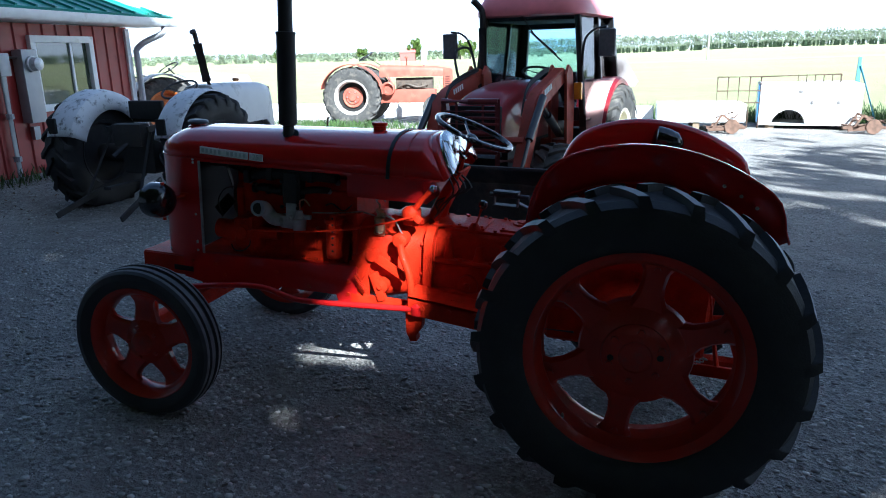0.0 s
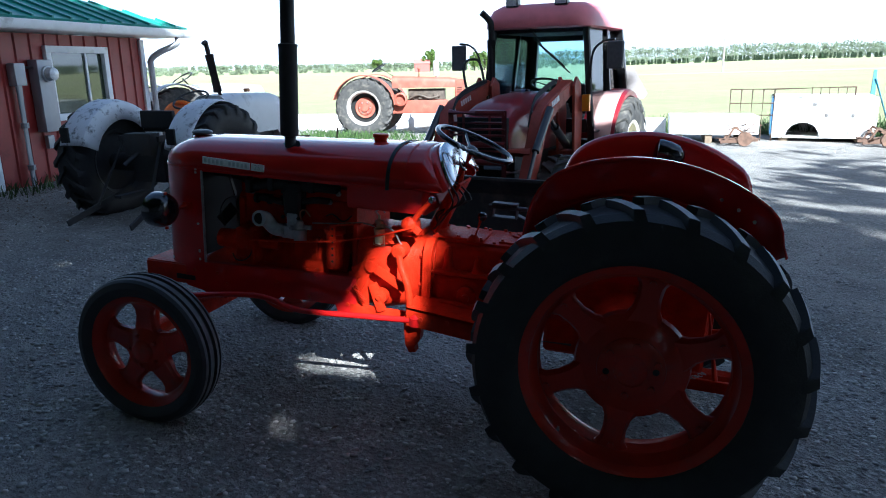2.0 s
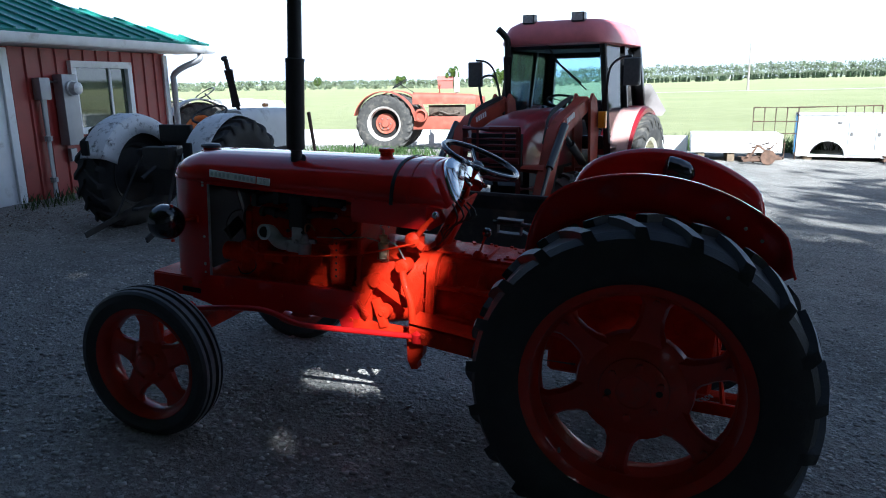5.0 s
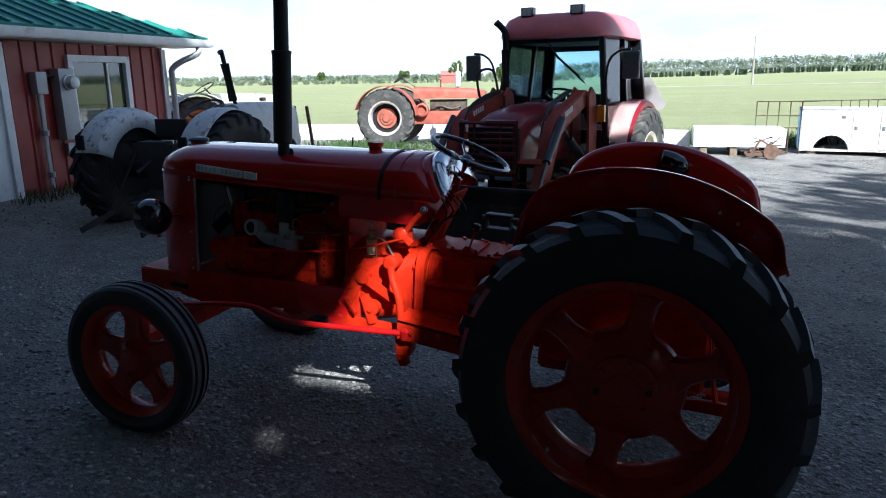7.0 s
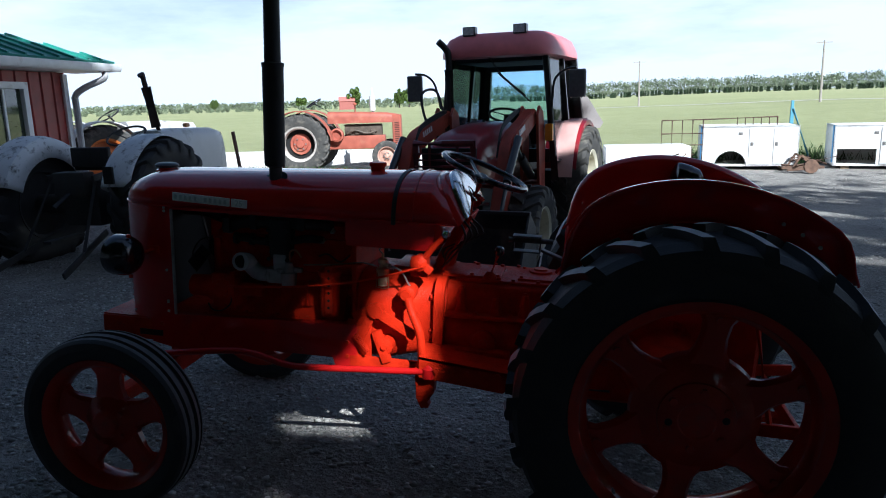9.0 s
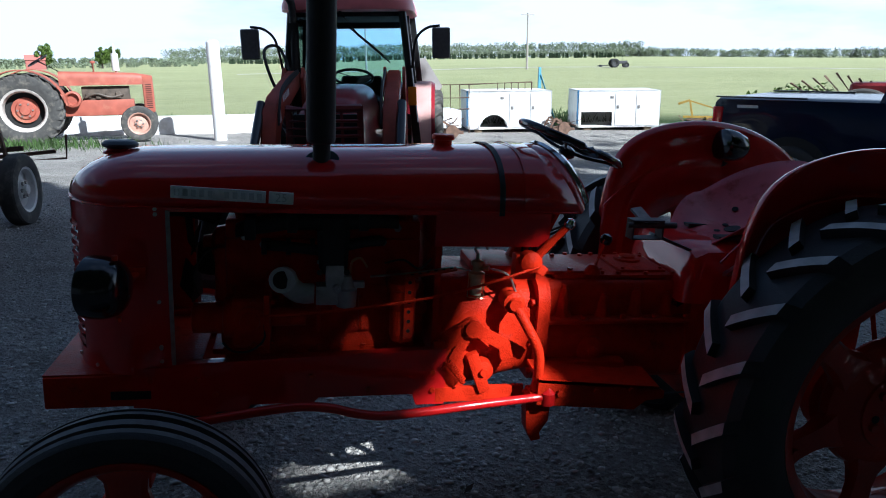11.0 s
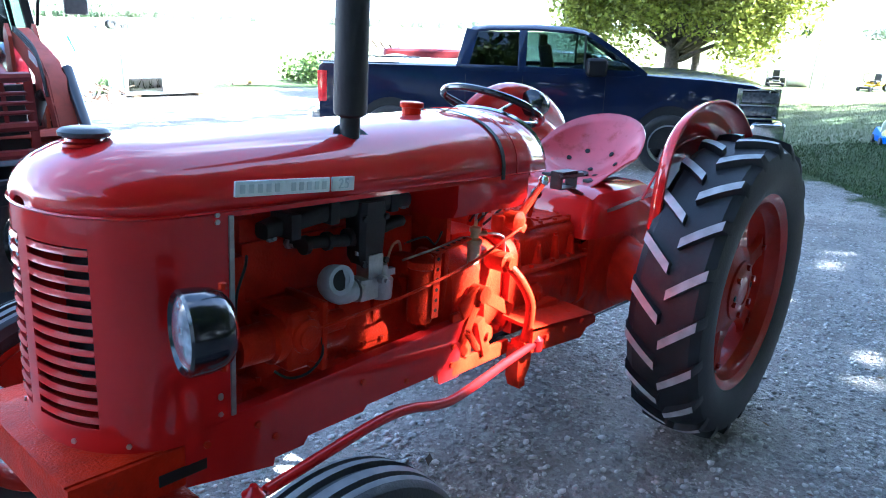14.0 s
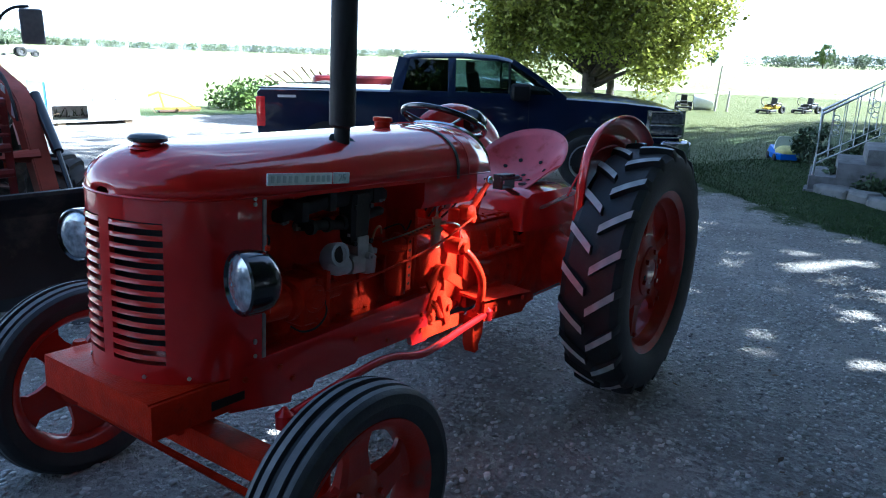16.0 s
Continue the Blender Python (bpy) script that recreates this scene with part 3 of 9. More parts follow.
def build_frame():
    # heavy front casting
    bm = B()
    box(bm, V(-2.20, 0, 0.567), (0.335, 0.52, 0.095), bevel=0.006)
    part("front_casting", bm, RED_CAST, TR, "heavy red front frame casting")
    bm = B()
    for s in (-1, 1):
        box(bm, V(-2.135, s * 0.2605, 0.555), (0.11, 0.004, 0.026))
    pieces("casting_slot", bm, DARK, TR)
    bm = B()
    box(bm, V(-2.16, 0, 0.6165), (0.42, 0.5, 0.006), bevel=0.001)
    part("top_plate", bm, RED_CAST, TR)
    for s in (-1, 1):
        bm = B()
        out = [(-2.13, 0.642), (-1.24, 0.676), (-1.21, 0.676), (-1.21, 0.49), (-1.30, 0.49), (-1.315, 0.535), (-1.60, 0.528), (-1.615, 0.512), (-1.80, 0.512), (-1.815, 0.492), (-1.90, 0.492), (-1.905, 0.472), (-2.13, 0.515)]
        plate(bm, out, 0.02, "y", s * 0.262 - (0.02 if s > 0 else 0))
        bar(bm, V(-2.10, s * 0.245, 0.638), V(-1.24, s * 0.245, 0.670), 0.036, 0.010, (0, 1, 0), 0.003)
        box(bm, V(-1.66, s * 0.235, 0.532), (0.88, 0.05, 0.012))
        part("frame_rail", bm, RED, TR, "red channel side rail")
        bm = B()
        for x, z in ((-1.95, 0.6), (-1.9, 0.55), (-1.45, 0.55), (-1.25, 0.6), (-1.25, 0.54), (-2.08, 0.6), (-1.62, 0.6)):
            bolt(bm, V(x, s * 0.262, z), V(0, s, 0), 0.009, 0.007)
        pieces("rail_bolt", bm, RED_CAST, TR)
    bm = B()
    for x, z in ((-1.86, 0.60), (-1.56, 0.625), (-1.30, 0.63)):
        box(bm, V(x, 0, z), (0.030, 0.47, 0.03), bevel=0.004)
    pieces("cross_member", bm, RED_CAST, TR)


build_frame()


def build_engine():
    bm = B()
    box(bm, V(-1.58, 0.02, 0.74), (0.64, 0.26, 0.20), bevel=0.02)
    box(bm, V(-1.58, 0.02, 0.905), (0.60, 0.24, 0.16), bevel=0.012)
    # stepped crankcase side with its flange and webs
    rings(bm, [[V(x, y, z) for y, z in ((-0.112, 0.80), (-0.128, 0.775), (-0.142, 0.70), (-0.160, 0.672), (-0.160, 0.652), (-0.10, 0.63))] for x in (-1.88, -1.30)], True, True)
    box(bm, V(-1.59, 0.02, 0.642), (0.66, 0.36, 0.018), bevel=0.004)
    box(bm, V(-1.59, 0.02, 0.580), (0.60, 0.26, 0.12), bevel=0.03)
    for i in range(5):
        box(bm, V(-1.86 + 0.13 * i, -0.128, 0.735), (0.012, 0.034, 0.14), bevel=0.004)
        turned(bm, V(-1.80 + 0.13 * i, -0.120, 0.765), V(0, -1, 0), [(0, 0.026), (0.010, 0.026), (0.012, 0.018), (0.006, 0.016), (0.006, 0.001)], 14)
    for i in range(9):
        bolt(bm, V(-1.88 + 0.07 * i, -0.165, 0.651), V(0, 0, 1), 0.008, 0.010)
    turned(bm, V(-1.58, 0.02, 0.44), V(0, 0, 1), [(0, 0.02), (0.01, 0.10), (0.14, 0.13)], 16)
    part("engine_block", bm, RED_CAST, TR, "red cast-iron engine block")
    bm = B()
    box(bm, V(-1.58, 0.02, 1.012), (0.60, 0.22, 0.06), bevel=0.010)
    box(bm, V(-1.58, 0.03, 1.06), (0.56, 0.14, 0.05), bevel=0.018)
    for i in range(6):
        cyl(bm, V(-1.84 + 0.105 * i, -0.072, 1.04), V(-1.84 + 0.105 * i, -0.072, 1.062), 0.011, n=6)
    part("cylinder_head", bm, RED_CAST, TR)
    # water pump and hose at the front of the block
    bm = B()
    turned(bm, V(-1.885, 0.0, 0.93), V(-1, 0, 0), [(0, 0.075), (0.03, 0.07), (0.045, 0.045), (0.07, 0.04)], 18)
    box(bm, V(-1.895, -0.05, 0.86), (0.035, 0.13, 0.20), bevel=0.015)
    for y, z in ((-0.09, 0.94), (-0.09, 0.80), (-0.03, 0.98)):
        bolt(bm, V(-1.905, y, z), V(-1, 0, 0), 0.010, 0.010)
    part("water_pump", bm, RED_CAST, TR)
    bm = B()
    tube(bm, smooth_path([V(-1.90, -0.02, 1.03), V(-1.96, -0.02, 1.05), V(-2.02, -0.02, 1.06), V(-2.10, -0.02, 1.06)], 4), 0.026, 12)
    part("top_hose", bm, BLACK_MATT, TR)
    # black manifold: a flattened upper log, the riser under the silencer, and two ports
    bm = B()
    rings(bm, [[V(x, y0 + hy * math.copysign(abs(math.cos(a)) ** 0.6, math.cos(a)), z + hz * math.copysign(abs(math.sin(a)) ** 0.6, math.sin(a)))
                for a in [2 * math.pi * i / 16 for i in range(16)]]
               for x, y0, hy, z, hz in ((-1.845, -0.130, 0.026, 1.018, 0.020), (-1.80, -0.152, 0.032, 1.036, 0.024), (-1.70, -0.165, 0.034, 1.056, 0.026), (-1.60, -0.170, 0.036, 1.064, 0.030),
                                        (-1.50, -0.170, 0.036, 1.066, 0.030), (-1.42, -0.160, 0.034, 1.064, 0.026), (-1.36, -0.135, 0.028, 1.050, 0.020))])
    part("exhaust_manifold", bm, BLACK_MATT, TR, "black cast exhaust manifold")
    bm = B()
    rings(bm, [[V(-1.560 + hx * cx_, -0.190 + hy * cy_, z) for cx_, cy_ in ((-1, -0.7), (-0.7, -1), (0.7, -1), (1, -0.7), (1, 0.7), (0.7, 1), (-0.7, 1), (-1, 0.7))]
               for z, hx, hy in ((0.905, 0.030, 0.030), (0.925, 0.042, 0.034), (0.985, 0.046, 0.036), (1.03, 0.048, 0.038), (1.075, 0.040, 0.036))])
    tube(bm, smooth_path([V(-1.755, -0.115, 0.975), V(-1.745, -0.180, 0.985), V(-1.70, -0.190, 0.984), V(-1.60, -0.190, 0.972)], 4), 0.016, 12)
    for x in (-1.76, -1.69, -1.62):
        turned(bm, V(x - 0.008, -0.188, 0.983), V(1, 0, 0), [(0, 0.016), (0, 0.024), (0.014, 0.024), (0.014, 0.016)], 14)
    for x, z in ((-1.80, 1.036), (-1.68, 1.058), (-1.47, 1.066)):
        box(bm, V(x, -0.165, z), (0.030, 0.085, 0.062), bevel=0.006)
    tube(bm, smooth_path([V(-1.415, -0.115, 0.985), V(-1.42, -0.180, 1.0), V(-1.46, -0.190, 1.0), V(-1.53, -0.190, 0.985)], 4), 0.016, 12)
    tube(bm, [V(-1.598, -0.158, 1.05), V(-1.598, -0.158, 1.13)], 0.032, 14)
    for x, z in ((-1.60, 1.035), (-1.525, 1.035), (-1.60, 0.915), (-1.52, 0.915)):
        bolt(bm, V(x, -0.226, z), V(0, -1, 0), 0.009, 0.009)
    part("inlet_manifold", bm, BLACK_MATT, TR, "black inlet manifold riser")
    bm = B()
    for x, z in ((-1.82, 1.0), (-1.765, 0.975), (-1.405, 0.985), (-1.36, 1.03)):
        turned(bm, V(x, -0.125, z), V(0, -1, 0), [(0, 0.013), (0.012, 0.013), (0.014, 0.006), (0.026, 0.006)], 6)
    pieces("manifold_stud", bm, STEEL, TR)
    # carburettor and elbow
    bm = B()
    path = smooth_path([V(-1.708, -0.262, 0.902), V(-1.700, -0.225, 0.896), V(-1.690, -0.205, 0.87), V(-1.660, -0.205, 0.845), V(-1.615, -0.205, 0.842)], 6)
    n_ = len(path)
    tube(bm, path, [0.036 - 0.006 * i / (n_ - 1) for i in range(n_)], 18, cap=False)
    tube(bm, [p for p in path[::-1]], [0.019 + 0.008 * i / (n_ - 1) for i in range(n_)], 18, cap=False)
    turned(bm, V(-1.708, -0.268, 0.903), V(0.06, 0.95, -0.12), [(0, 0.027), (0, 0.038), (0.012, 0.038)], 20, cap=False)
    elbow = part("air_intake_elbow", bm, material("grey_cast_elbow", (0.42, 0.45, 0.48), 0.5, vary=0.1, scale=40, bump=0.15), TR, "pale grey cast intake elbow")
    bm = B()
    # dark disc across the mouth, put in for the shade inside the pipe
    turned(bm, V(-1.708, -0.262, 0.902), V(0.06, -0.95, 0.12), [(0, 0.0265), (0.002, 0.0265), (0.0022, 0.002)], 18)
    part("mouth_shade", bm, DARK, elbow)
    bm = B()
    box(bm, V(-1.575, -0.205, 0.842), (0.07, 0.055, 0.06), bevel=0.008)
    box(bm, V(-1.555, -0.205, 0.90), (0.055, 0.05, 0.07), bevel=0.008)
    turned(bm, V(-1.52, -0.215, 0.80), V(0, 0, 1), [(0, 0.012), (0.006, 0.03), (0.06, 0.033), (0.065, 0.025), (0.10, 0.015)], 16)
    turned(bm, V(-1.61, -0.205, 0.842), V(1, 0, 0), [(0, 0.034), (0.012, 0.034), (0.012, 0.025)], 16)
    turned(bm, V(-1.55, -0.24, 0.87), V(0, -1, 0), [(0, 0.012), (0.02, 0.012), (0.022, 0.006), (0.03, 0.006)], 10)
    box(bm, V(-1.49, -0.205, 0.87), (0.05, 0.02, 0.02), bevel=0.004)
    for dx in (-1.60, -1.53):
        bolt(bm, V(dx, -0.205, 0.935), V(0, 0, 1), 0.008, 0.01)
    part("carburettor", bm, ALU, TR, "grey aluminium carburettor")
    bm = B()
    tube(bm, smooth_path([V(-1.51, -0.225, 0.91), V(-1.505, -0.235, 0.95), V(-1.48, -0.235, 0.96), V(-1.46, -0.225, 0.93)], 5), 0.004, 6)
    part("fuel_pipe", bm, material("copper_pipe", (0.45, 0.22, 0.12), 0.35, metal=0.9), TR, "copper fuel pipe")
    # starter / dynamo
    bm = B()
    turned(bm, V(-1.97, -0.19, 0.765), V(1, 0, 0), [(0, 0.03), (0.005, 0.046), (0.09, 0.048), (0.095, 0.060), (0.17, 0.062), (0.178, 0.045), (0.20, 0.03), (0.33, 0.028)], 22)
    part("dynamo", bm, RED_CAST, TR, "red dynamo cylinder")
    # cast drive housing behind the dynamo
    bm = B()
    box(bm, V(-1.802, -0.185, 0.765), (0.10, 0.13, 0.15), bevel=0.02, seg=3)
    box(bm, V(-1.752, -0.185, 0.765), (0.018, 0.155, 0.18), bevel=0.008)
    turned(bm, V(-1.80, -0.245, 0.775), V(0, -1, 0), [(0, 0.045), (0.012, 0.043), (0.016, 0.03), (0.022, 0.028), (0.024, 0.002)], 18)
    for z in (0.70, 0.83):
        bolt(bm, V(-1.79, -0.250, z), V(0, -1, 0), 0.009, 0.010)
        bolt(bm, V(-1.742, -0.245, z), V(1, 0, 0), 0.009, 0.010)
    part("drive_housing", bm, RED_CAST, TR)
    bm = B()
    tube(bm, smooth_path([V(-1.76, -0.255, 0.77), V(-1.76, -0.262, 0.72), V(-1.80, -0.262, 0.685), V(-1.85, -0.25, 0.68), V(-1.88, -0.23, 0.70)], 5), 0.0035, 6)
    tube(bm, smooth_path([V(-1.95, -0.18, 0.83), V(-1.96, -0.20, 0.90), V(-1.93, -0.19, 0.96), V(-1.90, -0.15, 0.97)], 5), 0.0035, 6)
    tube(bm, smooth_path([V(-1.4, -0.18, 0.93), V(-1.35, -0.215, 0.95), V(-1.3, -0.21, 0.92), V(-1.26, -0.20, 0.95)], 5), 0.0035, 6)
    pieces("wire", bm, BLACK_MATT, TR)
    # perforated bracket beside the filter
    bm = B()
    bar(bm, V(-1.333, -0.252, 0.71), V(-1.333, -0.252, 0.905), 0.030, 0.006, (1, 0, 0), 0.002)
    bar(bm, V(-1.345, -0.240, 0.905), V(-1.19, -0.240, 0.930), 0.040, 0.006, (0, 1, 0), 0.002)
    part("support_bracket", bm, RED_CAST, TR)
    bm = B()
    for k in range(6):
        turned(bm, V(-1.333, -0.2552, 0.735 + 0.031 * k), V(0, -1, 0), [(0, 0.006), (0.0012, 0.006), (0.0014, 0.001)], 8)
        turned(bm, V(-1.325 + 0.024 * k, -0.243, 0.9112 + 0.0039 * k), V(-0.16, 0, 1), [(0, 0.006), (0.0012, 0.006), (0.0014, 0.001)], 8)
    pieces("bracket_hole", bm, DARK, TR)
    # filter canister
    bm = B()
    turned(bm, V(-1.345, -0.205, 0.685), V(0, 0, 1), [(0, 0.012), (0.006, 0.036), (0.03, 0.040), (0.17, 0.040), (0.175, 0.048), (0.195, 0.048), (0.205, 0.03), (0.23, 0.014)], 20)
    box(bm, V(-1.36, -0.15, 0.86), (0.06, 0.08, 0.05), bevel=0.008)
    part("oil_filter", bm, RED_CAST, TR, "red oil filter canister")
    # fan and front
    bm = B()
    turned(bm, V(-1.97, 0.0, 0.90), V(1, 0, 0), [(0, 0.05), (0.03, 0.06), (0.05, 0.06), (0.06, 0.03)], 18)
    for i in range(4):
        a = math.pi / 2 * i + 0.4
        bar(bm, V(-1.99, 0.04 * math.cos(a), 0.9 + 0.04 * math.sin(a)), V(-1.99, 0.17 * math.cos(a), 0.9 + 0.17 * math.sin(a)), 0.06, 0.004, (0.5, -math.sin(a), math.cos(a)))
    part("fan", bm, BLACK_MATT, TR)
    # tank under the rear of the bonnet
    bm = B()
    sec = [(-0.256, 1.108), (-0.258, 1.03), (-0.245, 1.0), (-0.20, 0.988), (0.20, 0.988), (0.245, 1.0), (0.258, 1.03), (0.256, 1.108)]
    rings(bm, [[V(x, y * k, z) for y, z in sec] for x, k in ((-1.262, 0.99), (-1.255, 1.0), (-0.93, 1.0), (-0.905, 0.985))], True, True)
    part("fuel_tank", bm, RED, TR, "red fuel tank below the bonnet")
    bm = B()
    box(bm, V(-1.24, 0, 0.85), (0.02, 0.42, 0.30), bevel=0.004)
    part("bulkhead", bm, RED_CAST, TR)
    # throttle rod
    bm = B()
    tube(bm, smooth_path([V(-1.80, -0.262, 0.79), V(-1.5, -0.275, 0.815), V(-1.2, -0.28, 0.865), V(-0.94, -0.28, 0.945)], 4), 0.0045, 8)
    part("throttle_rod", bm, RED_CAST, TR, "thin red control rod along the engine")


build_engine()


def build_gearbox():
    bm = B()
    # bell housing
    loops = []
    for x, w, z0, z1 in ((-1.25, 0.20, 0.50, 0.85), (-1.22, 0.225, 0.49, 0.88), (-1.10, 0.225, 0.50, 0.875), (-1.0, 0.20, 0.52, 0.865), (-0.86, 0.185, 0.54, 0.86)):
        c = (z0 + z1) / 2
        h = (z1 - z0) / 2
        loops.append([V(x, w * math.copysign(abs(math.cos(a)) ** 0.55, math.cos(a)), c + h * math.copysign(abs(math.sin(a)) ** 0.55, math.sin(a)))
                      for a in [2 * math.pi * i / 28 for i in range(28)]])
    rings(bm, loops)
    part("bell_housing", bm, RED_CAST, TR, "red cast bell housing")
    bm = B()
    # lower case, then the narrower upper case with its joint flange between
    def case(x0, x1, secs):
        rings(bm, [[V(x, y, z) for y, z in sec] for x, sec in ((x0, secs), (x1, secs))], True, True)
    def round_sec(w, z0, z1, r):
        out = []
        for cy, cz, a0 in ((w - r, z1 - r, 0), (-w + r, z1 - r, 90), (-w + r, z0 + r, 180), (w - r, z0 + r, 270)):
            out += [(cy + r * math.cos(radians(a0 + 18 * i)), cz + r * math.sin(radians(a0 + 18 * i))) for i in range(6)]
        return out
    case(-0.86, -0.33, round_sec(0.185, 0.50, 0.735, 0.07))
    case(-0.86, -0.36, round_sec(0.160, 0.70, 0.862, 0.035))
    case(-0.88, -0.34, round_sec(0.205, 0.724, 0.742, 0.008))
    case(-0.905, -0.865, round_sec(0.215, 0.515, 0.875, 0.08))
    case(-0.36, -0.32, round_sec(0.205, 0.50, 0.85, 0.08))
    for s in (-1, 1):
        for x, hb in ((-0.80, 0.085), (-0.66, 0.055), (-0.545, 0.075), (-0.43, 0.06)):
            turned(bm, V(x, s * 0.158, 0.742), V(0, 0, 1), [(0, 0.030), (0.02, 0.022), (hb, 0.017), (hb + 0.012, 0.013), (hb + 0.013, 0.001)], 14)
            bolt(bm, V(x, s * 0.158, 0.754 + hb), V(0, 0, 1), 0.009, 0.010)
            bolt(bm, V(x + 0.062, s * 0.192, 0.742), V(0, 0, 1), 0.010, 0.012)
        for z in (0.56, 0.66, 0.80):
            bolt(bm, V(-0.910, s * 0.19, z), V(-1, 0, 0), 0.012, 0.012)
            bolt(bm, V(-0.318, s * 0.18, z - 0.02), V(1, 0, 0), 0.012, 0.012)
        turned(bm, V(-0.70, s * 0.175, 0.63), V(0, s, 0), [(0, 0.05), (0.020, 0.047), (0.026, 0.036), (0.030, 0.018), (0.042, 0.016), (0.044, 0.002)], 18)
        turned(bm, V(-0.47, s * 0.175, 0.60), V(0, s, 0), [(0, 0.034), (0.014, 0.032), (0.018, 0.002)], 16)
    part("gearbox", bm, RED_CAST, TR, "red cast gearbox")
    bm = B()
    box(bm, V(-0.60, 0, 0.868), (0.46, 0.27, 0.014), bevel=0.005)
    box(bm, V(-0.77, -0.02, 0.880), (0.24, 0.21, 0.013), bevel=0.005)
    box(bm, V(-0.50, -0.01, 0.879), (0.17, 0.19, 0.011), bevel=0.005)
    turned(bm, V(-0.50, 0.03, 0.884), V(0, 0, 1), [(0, 0.05), (0.008, 0.048), (0.010, 0.03), (0.016, 0.028), (0.017, 0.002)], 18)
    box(bm, V(-1.02, 0, 0.885), (0.16, 0.22, 0.03), bevel=0.008)
    part("gearbox_cover", bm, RED_CAST, TR, "bolted red gearbox cover plate")
    bm = B()
    for x in (-0.79, -0.70, -0.60, -0.50, -0.40):
        for y in (-0.124, 0.124):
            bolt(bm, V(x, y, 0.875), V(0, 0, 1), 0.009, 0.009)
    for x in (-0.875, -0.77, -0.665):
        for y in (-0.11, 0.07):
            bolt(bm, V(x, y, 0.886), V(0, 0, 1), 0.009, 0.008)
    for x in (-0.57, -0.43):
        for y in (-0.09, 0.07):
            bolt(bm, V(x, y, 0.884), V(0, 0, 1), 0.007, 0.007)
    pieces("cover_bolt", bm, RED_CAST, TR)
    # levers
    bm = B()
    tube(bm, smooth_path([V(-0.945, -0.255, 0.965), V(-0.905, -0.27, 1.02), V(-0.86, -0.277, 1.07)], 4), [0.013] * 5 + [0.011] * 4, 10)
    turned(bm, V(-0.96, -0.22, 0.955), V(0, -1, 0), [(0, 0.03), (0.05, 0.034), (0.055, 0.028), (0.065, 0.012)], 16)
    box(bm, V(-0.965, -0.21, 0.93), (0.07, 0.05, 0.08), bevel=0.008)
    box(bm, V(-0.93, -0.255, 0.935), (0.05, 0.018, 0.03), Matrix.Rotation(0.6, 3, "Y"), 0.005)
    lev = part("hand_lever", bm, RED_CAST, TR, "red hand lever with a bright knob")
    bm = B()
    turned(bm, V(-0.858, -0.277, 1.065), V(0.35, -0.05, 1), [(0, 0.006), (0.005, 0.015), (0.017, 0.0185), (0.03, 0.013), (0.035, 0.002)], 14)
    part("knob", bm, CHROME, lev, "bright round knob")
    bm = B()
    tube(bm, [V(-0.695, -0.125, 0.880), V(-0.665, -0.130, 0.985)], 0.009, 10)
    turned(bm, V(-0.695, -0.125, 0.880), V(0, 0, 1), [(0, 0.030), (0.012, 0.026), (0.03, 0.012)], 14)
    lev = part("gear_lever", bm, RED_CAST, TR, "red gear lever with a black knob")
    bm = B()
    turned(bm, V(-0.666, -0.130, 0.978), V(0.03, -0.005, 0.1), [(0, 0.006), (0.005, 0.017), (0.02, 0.021), (0.035, 0.015), (0.04, 0.002)], 14)
    part("knob", bm, BLACK_GLOSS, lev)
    # clutch linkage
    bm = B()
    bar(bm, V(-1.135, -0.265, 0.745), V(-1.21, -0.265, 0.60), 0.035, 0.012, (1, 0, 0.4), 0.004)
    bar(bm, V(-1.13, -0.27, 0.745), V(-0.965, -0.27, 0.655), 0.042, 0.012, (0, 0, 1), 0.005)
    bar(bm, V(-1.22, -0.262, 0.70), V(-1.13, -0.262, 0.75), 0.06, 0.014, (0, 0, 1), 0.006)
    turned(bm, V(-1.13, -0.235, 0.745), V(0, -1, 0), [(0, 0.028), (0.05, 0.028), (0.052, 0.016)], 16)
    bar(bm, V(-1.20, -0.25, 0.50), V(-1.20, -0.25, 0.70), 0.10, 0.016, (1, 0, 0), 0.005)
    bar(bm, V(-1.24, -0.255, 0.52), V(-0.95, -0.255, 0.52), 0.05, 0.016, (0, 0, 1), 0.005)
    bar(bm, V(-1.08, -0.26, 0.53), V(-1.13, -0.26, 0.66), 0.04, 0.03, (1, 0, 0), 0.01)
    turned(bm, V(-1.09, -0.23, 0.60), V(0, -1, 0), [(0, 0.035), (0.04, 0.033), (0.045, 0.012), (0.055, 0.012)], 16)
    part("clutch_bracket", bm, RED_CAST, TR, "red clutch linkage bracket")
    bm = B()
    tube(bm, smooth_path([V(-1.0, -0.27, 0.815), V(-0.975, -0.305, 0.77), V(-0.935, -0.325, 0.69), V(-0.925, -0.32, 0.60), V(-0.93, -0.31, 0.545)], 5), 0.0165, 12)
    turned(bm, V(-1.005, -0.20, 0.825), V(0, -1, 0), [(0, 0.034), (0.07, 0.034), (0.075, 0.022), (0.09, 0.02)], 16)
    part("pedal_arm", bm, RED_CAST, TR, "curved red pedal arm")
    bm = B()
    pts = []
    for i in range(100):
        a = i * 0.75
        f = i / 99
        c = V(-1.21, -0.285, 0.645).lerp(V(-1.155, -0.285, 0.575), f)
        pts.append(c + V(math.cos(a) * 0.010 * 0.78, math.sin(a) * 0.010, math.cos(a) * 0.010 * 0.62))
    tube(bm, pts, 0.0028, 5)
    part("return_spring", bm, RED_CAST, TR, "coiled return spring")
    bm = B()
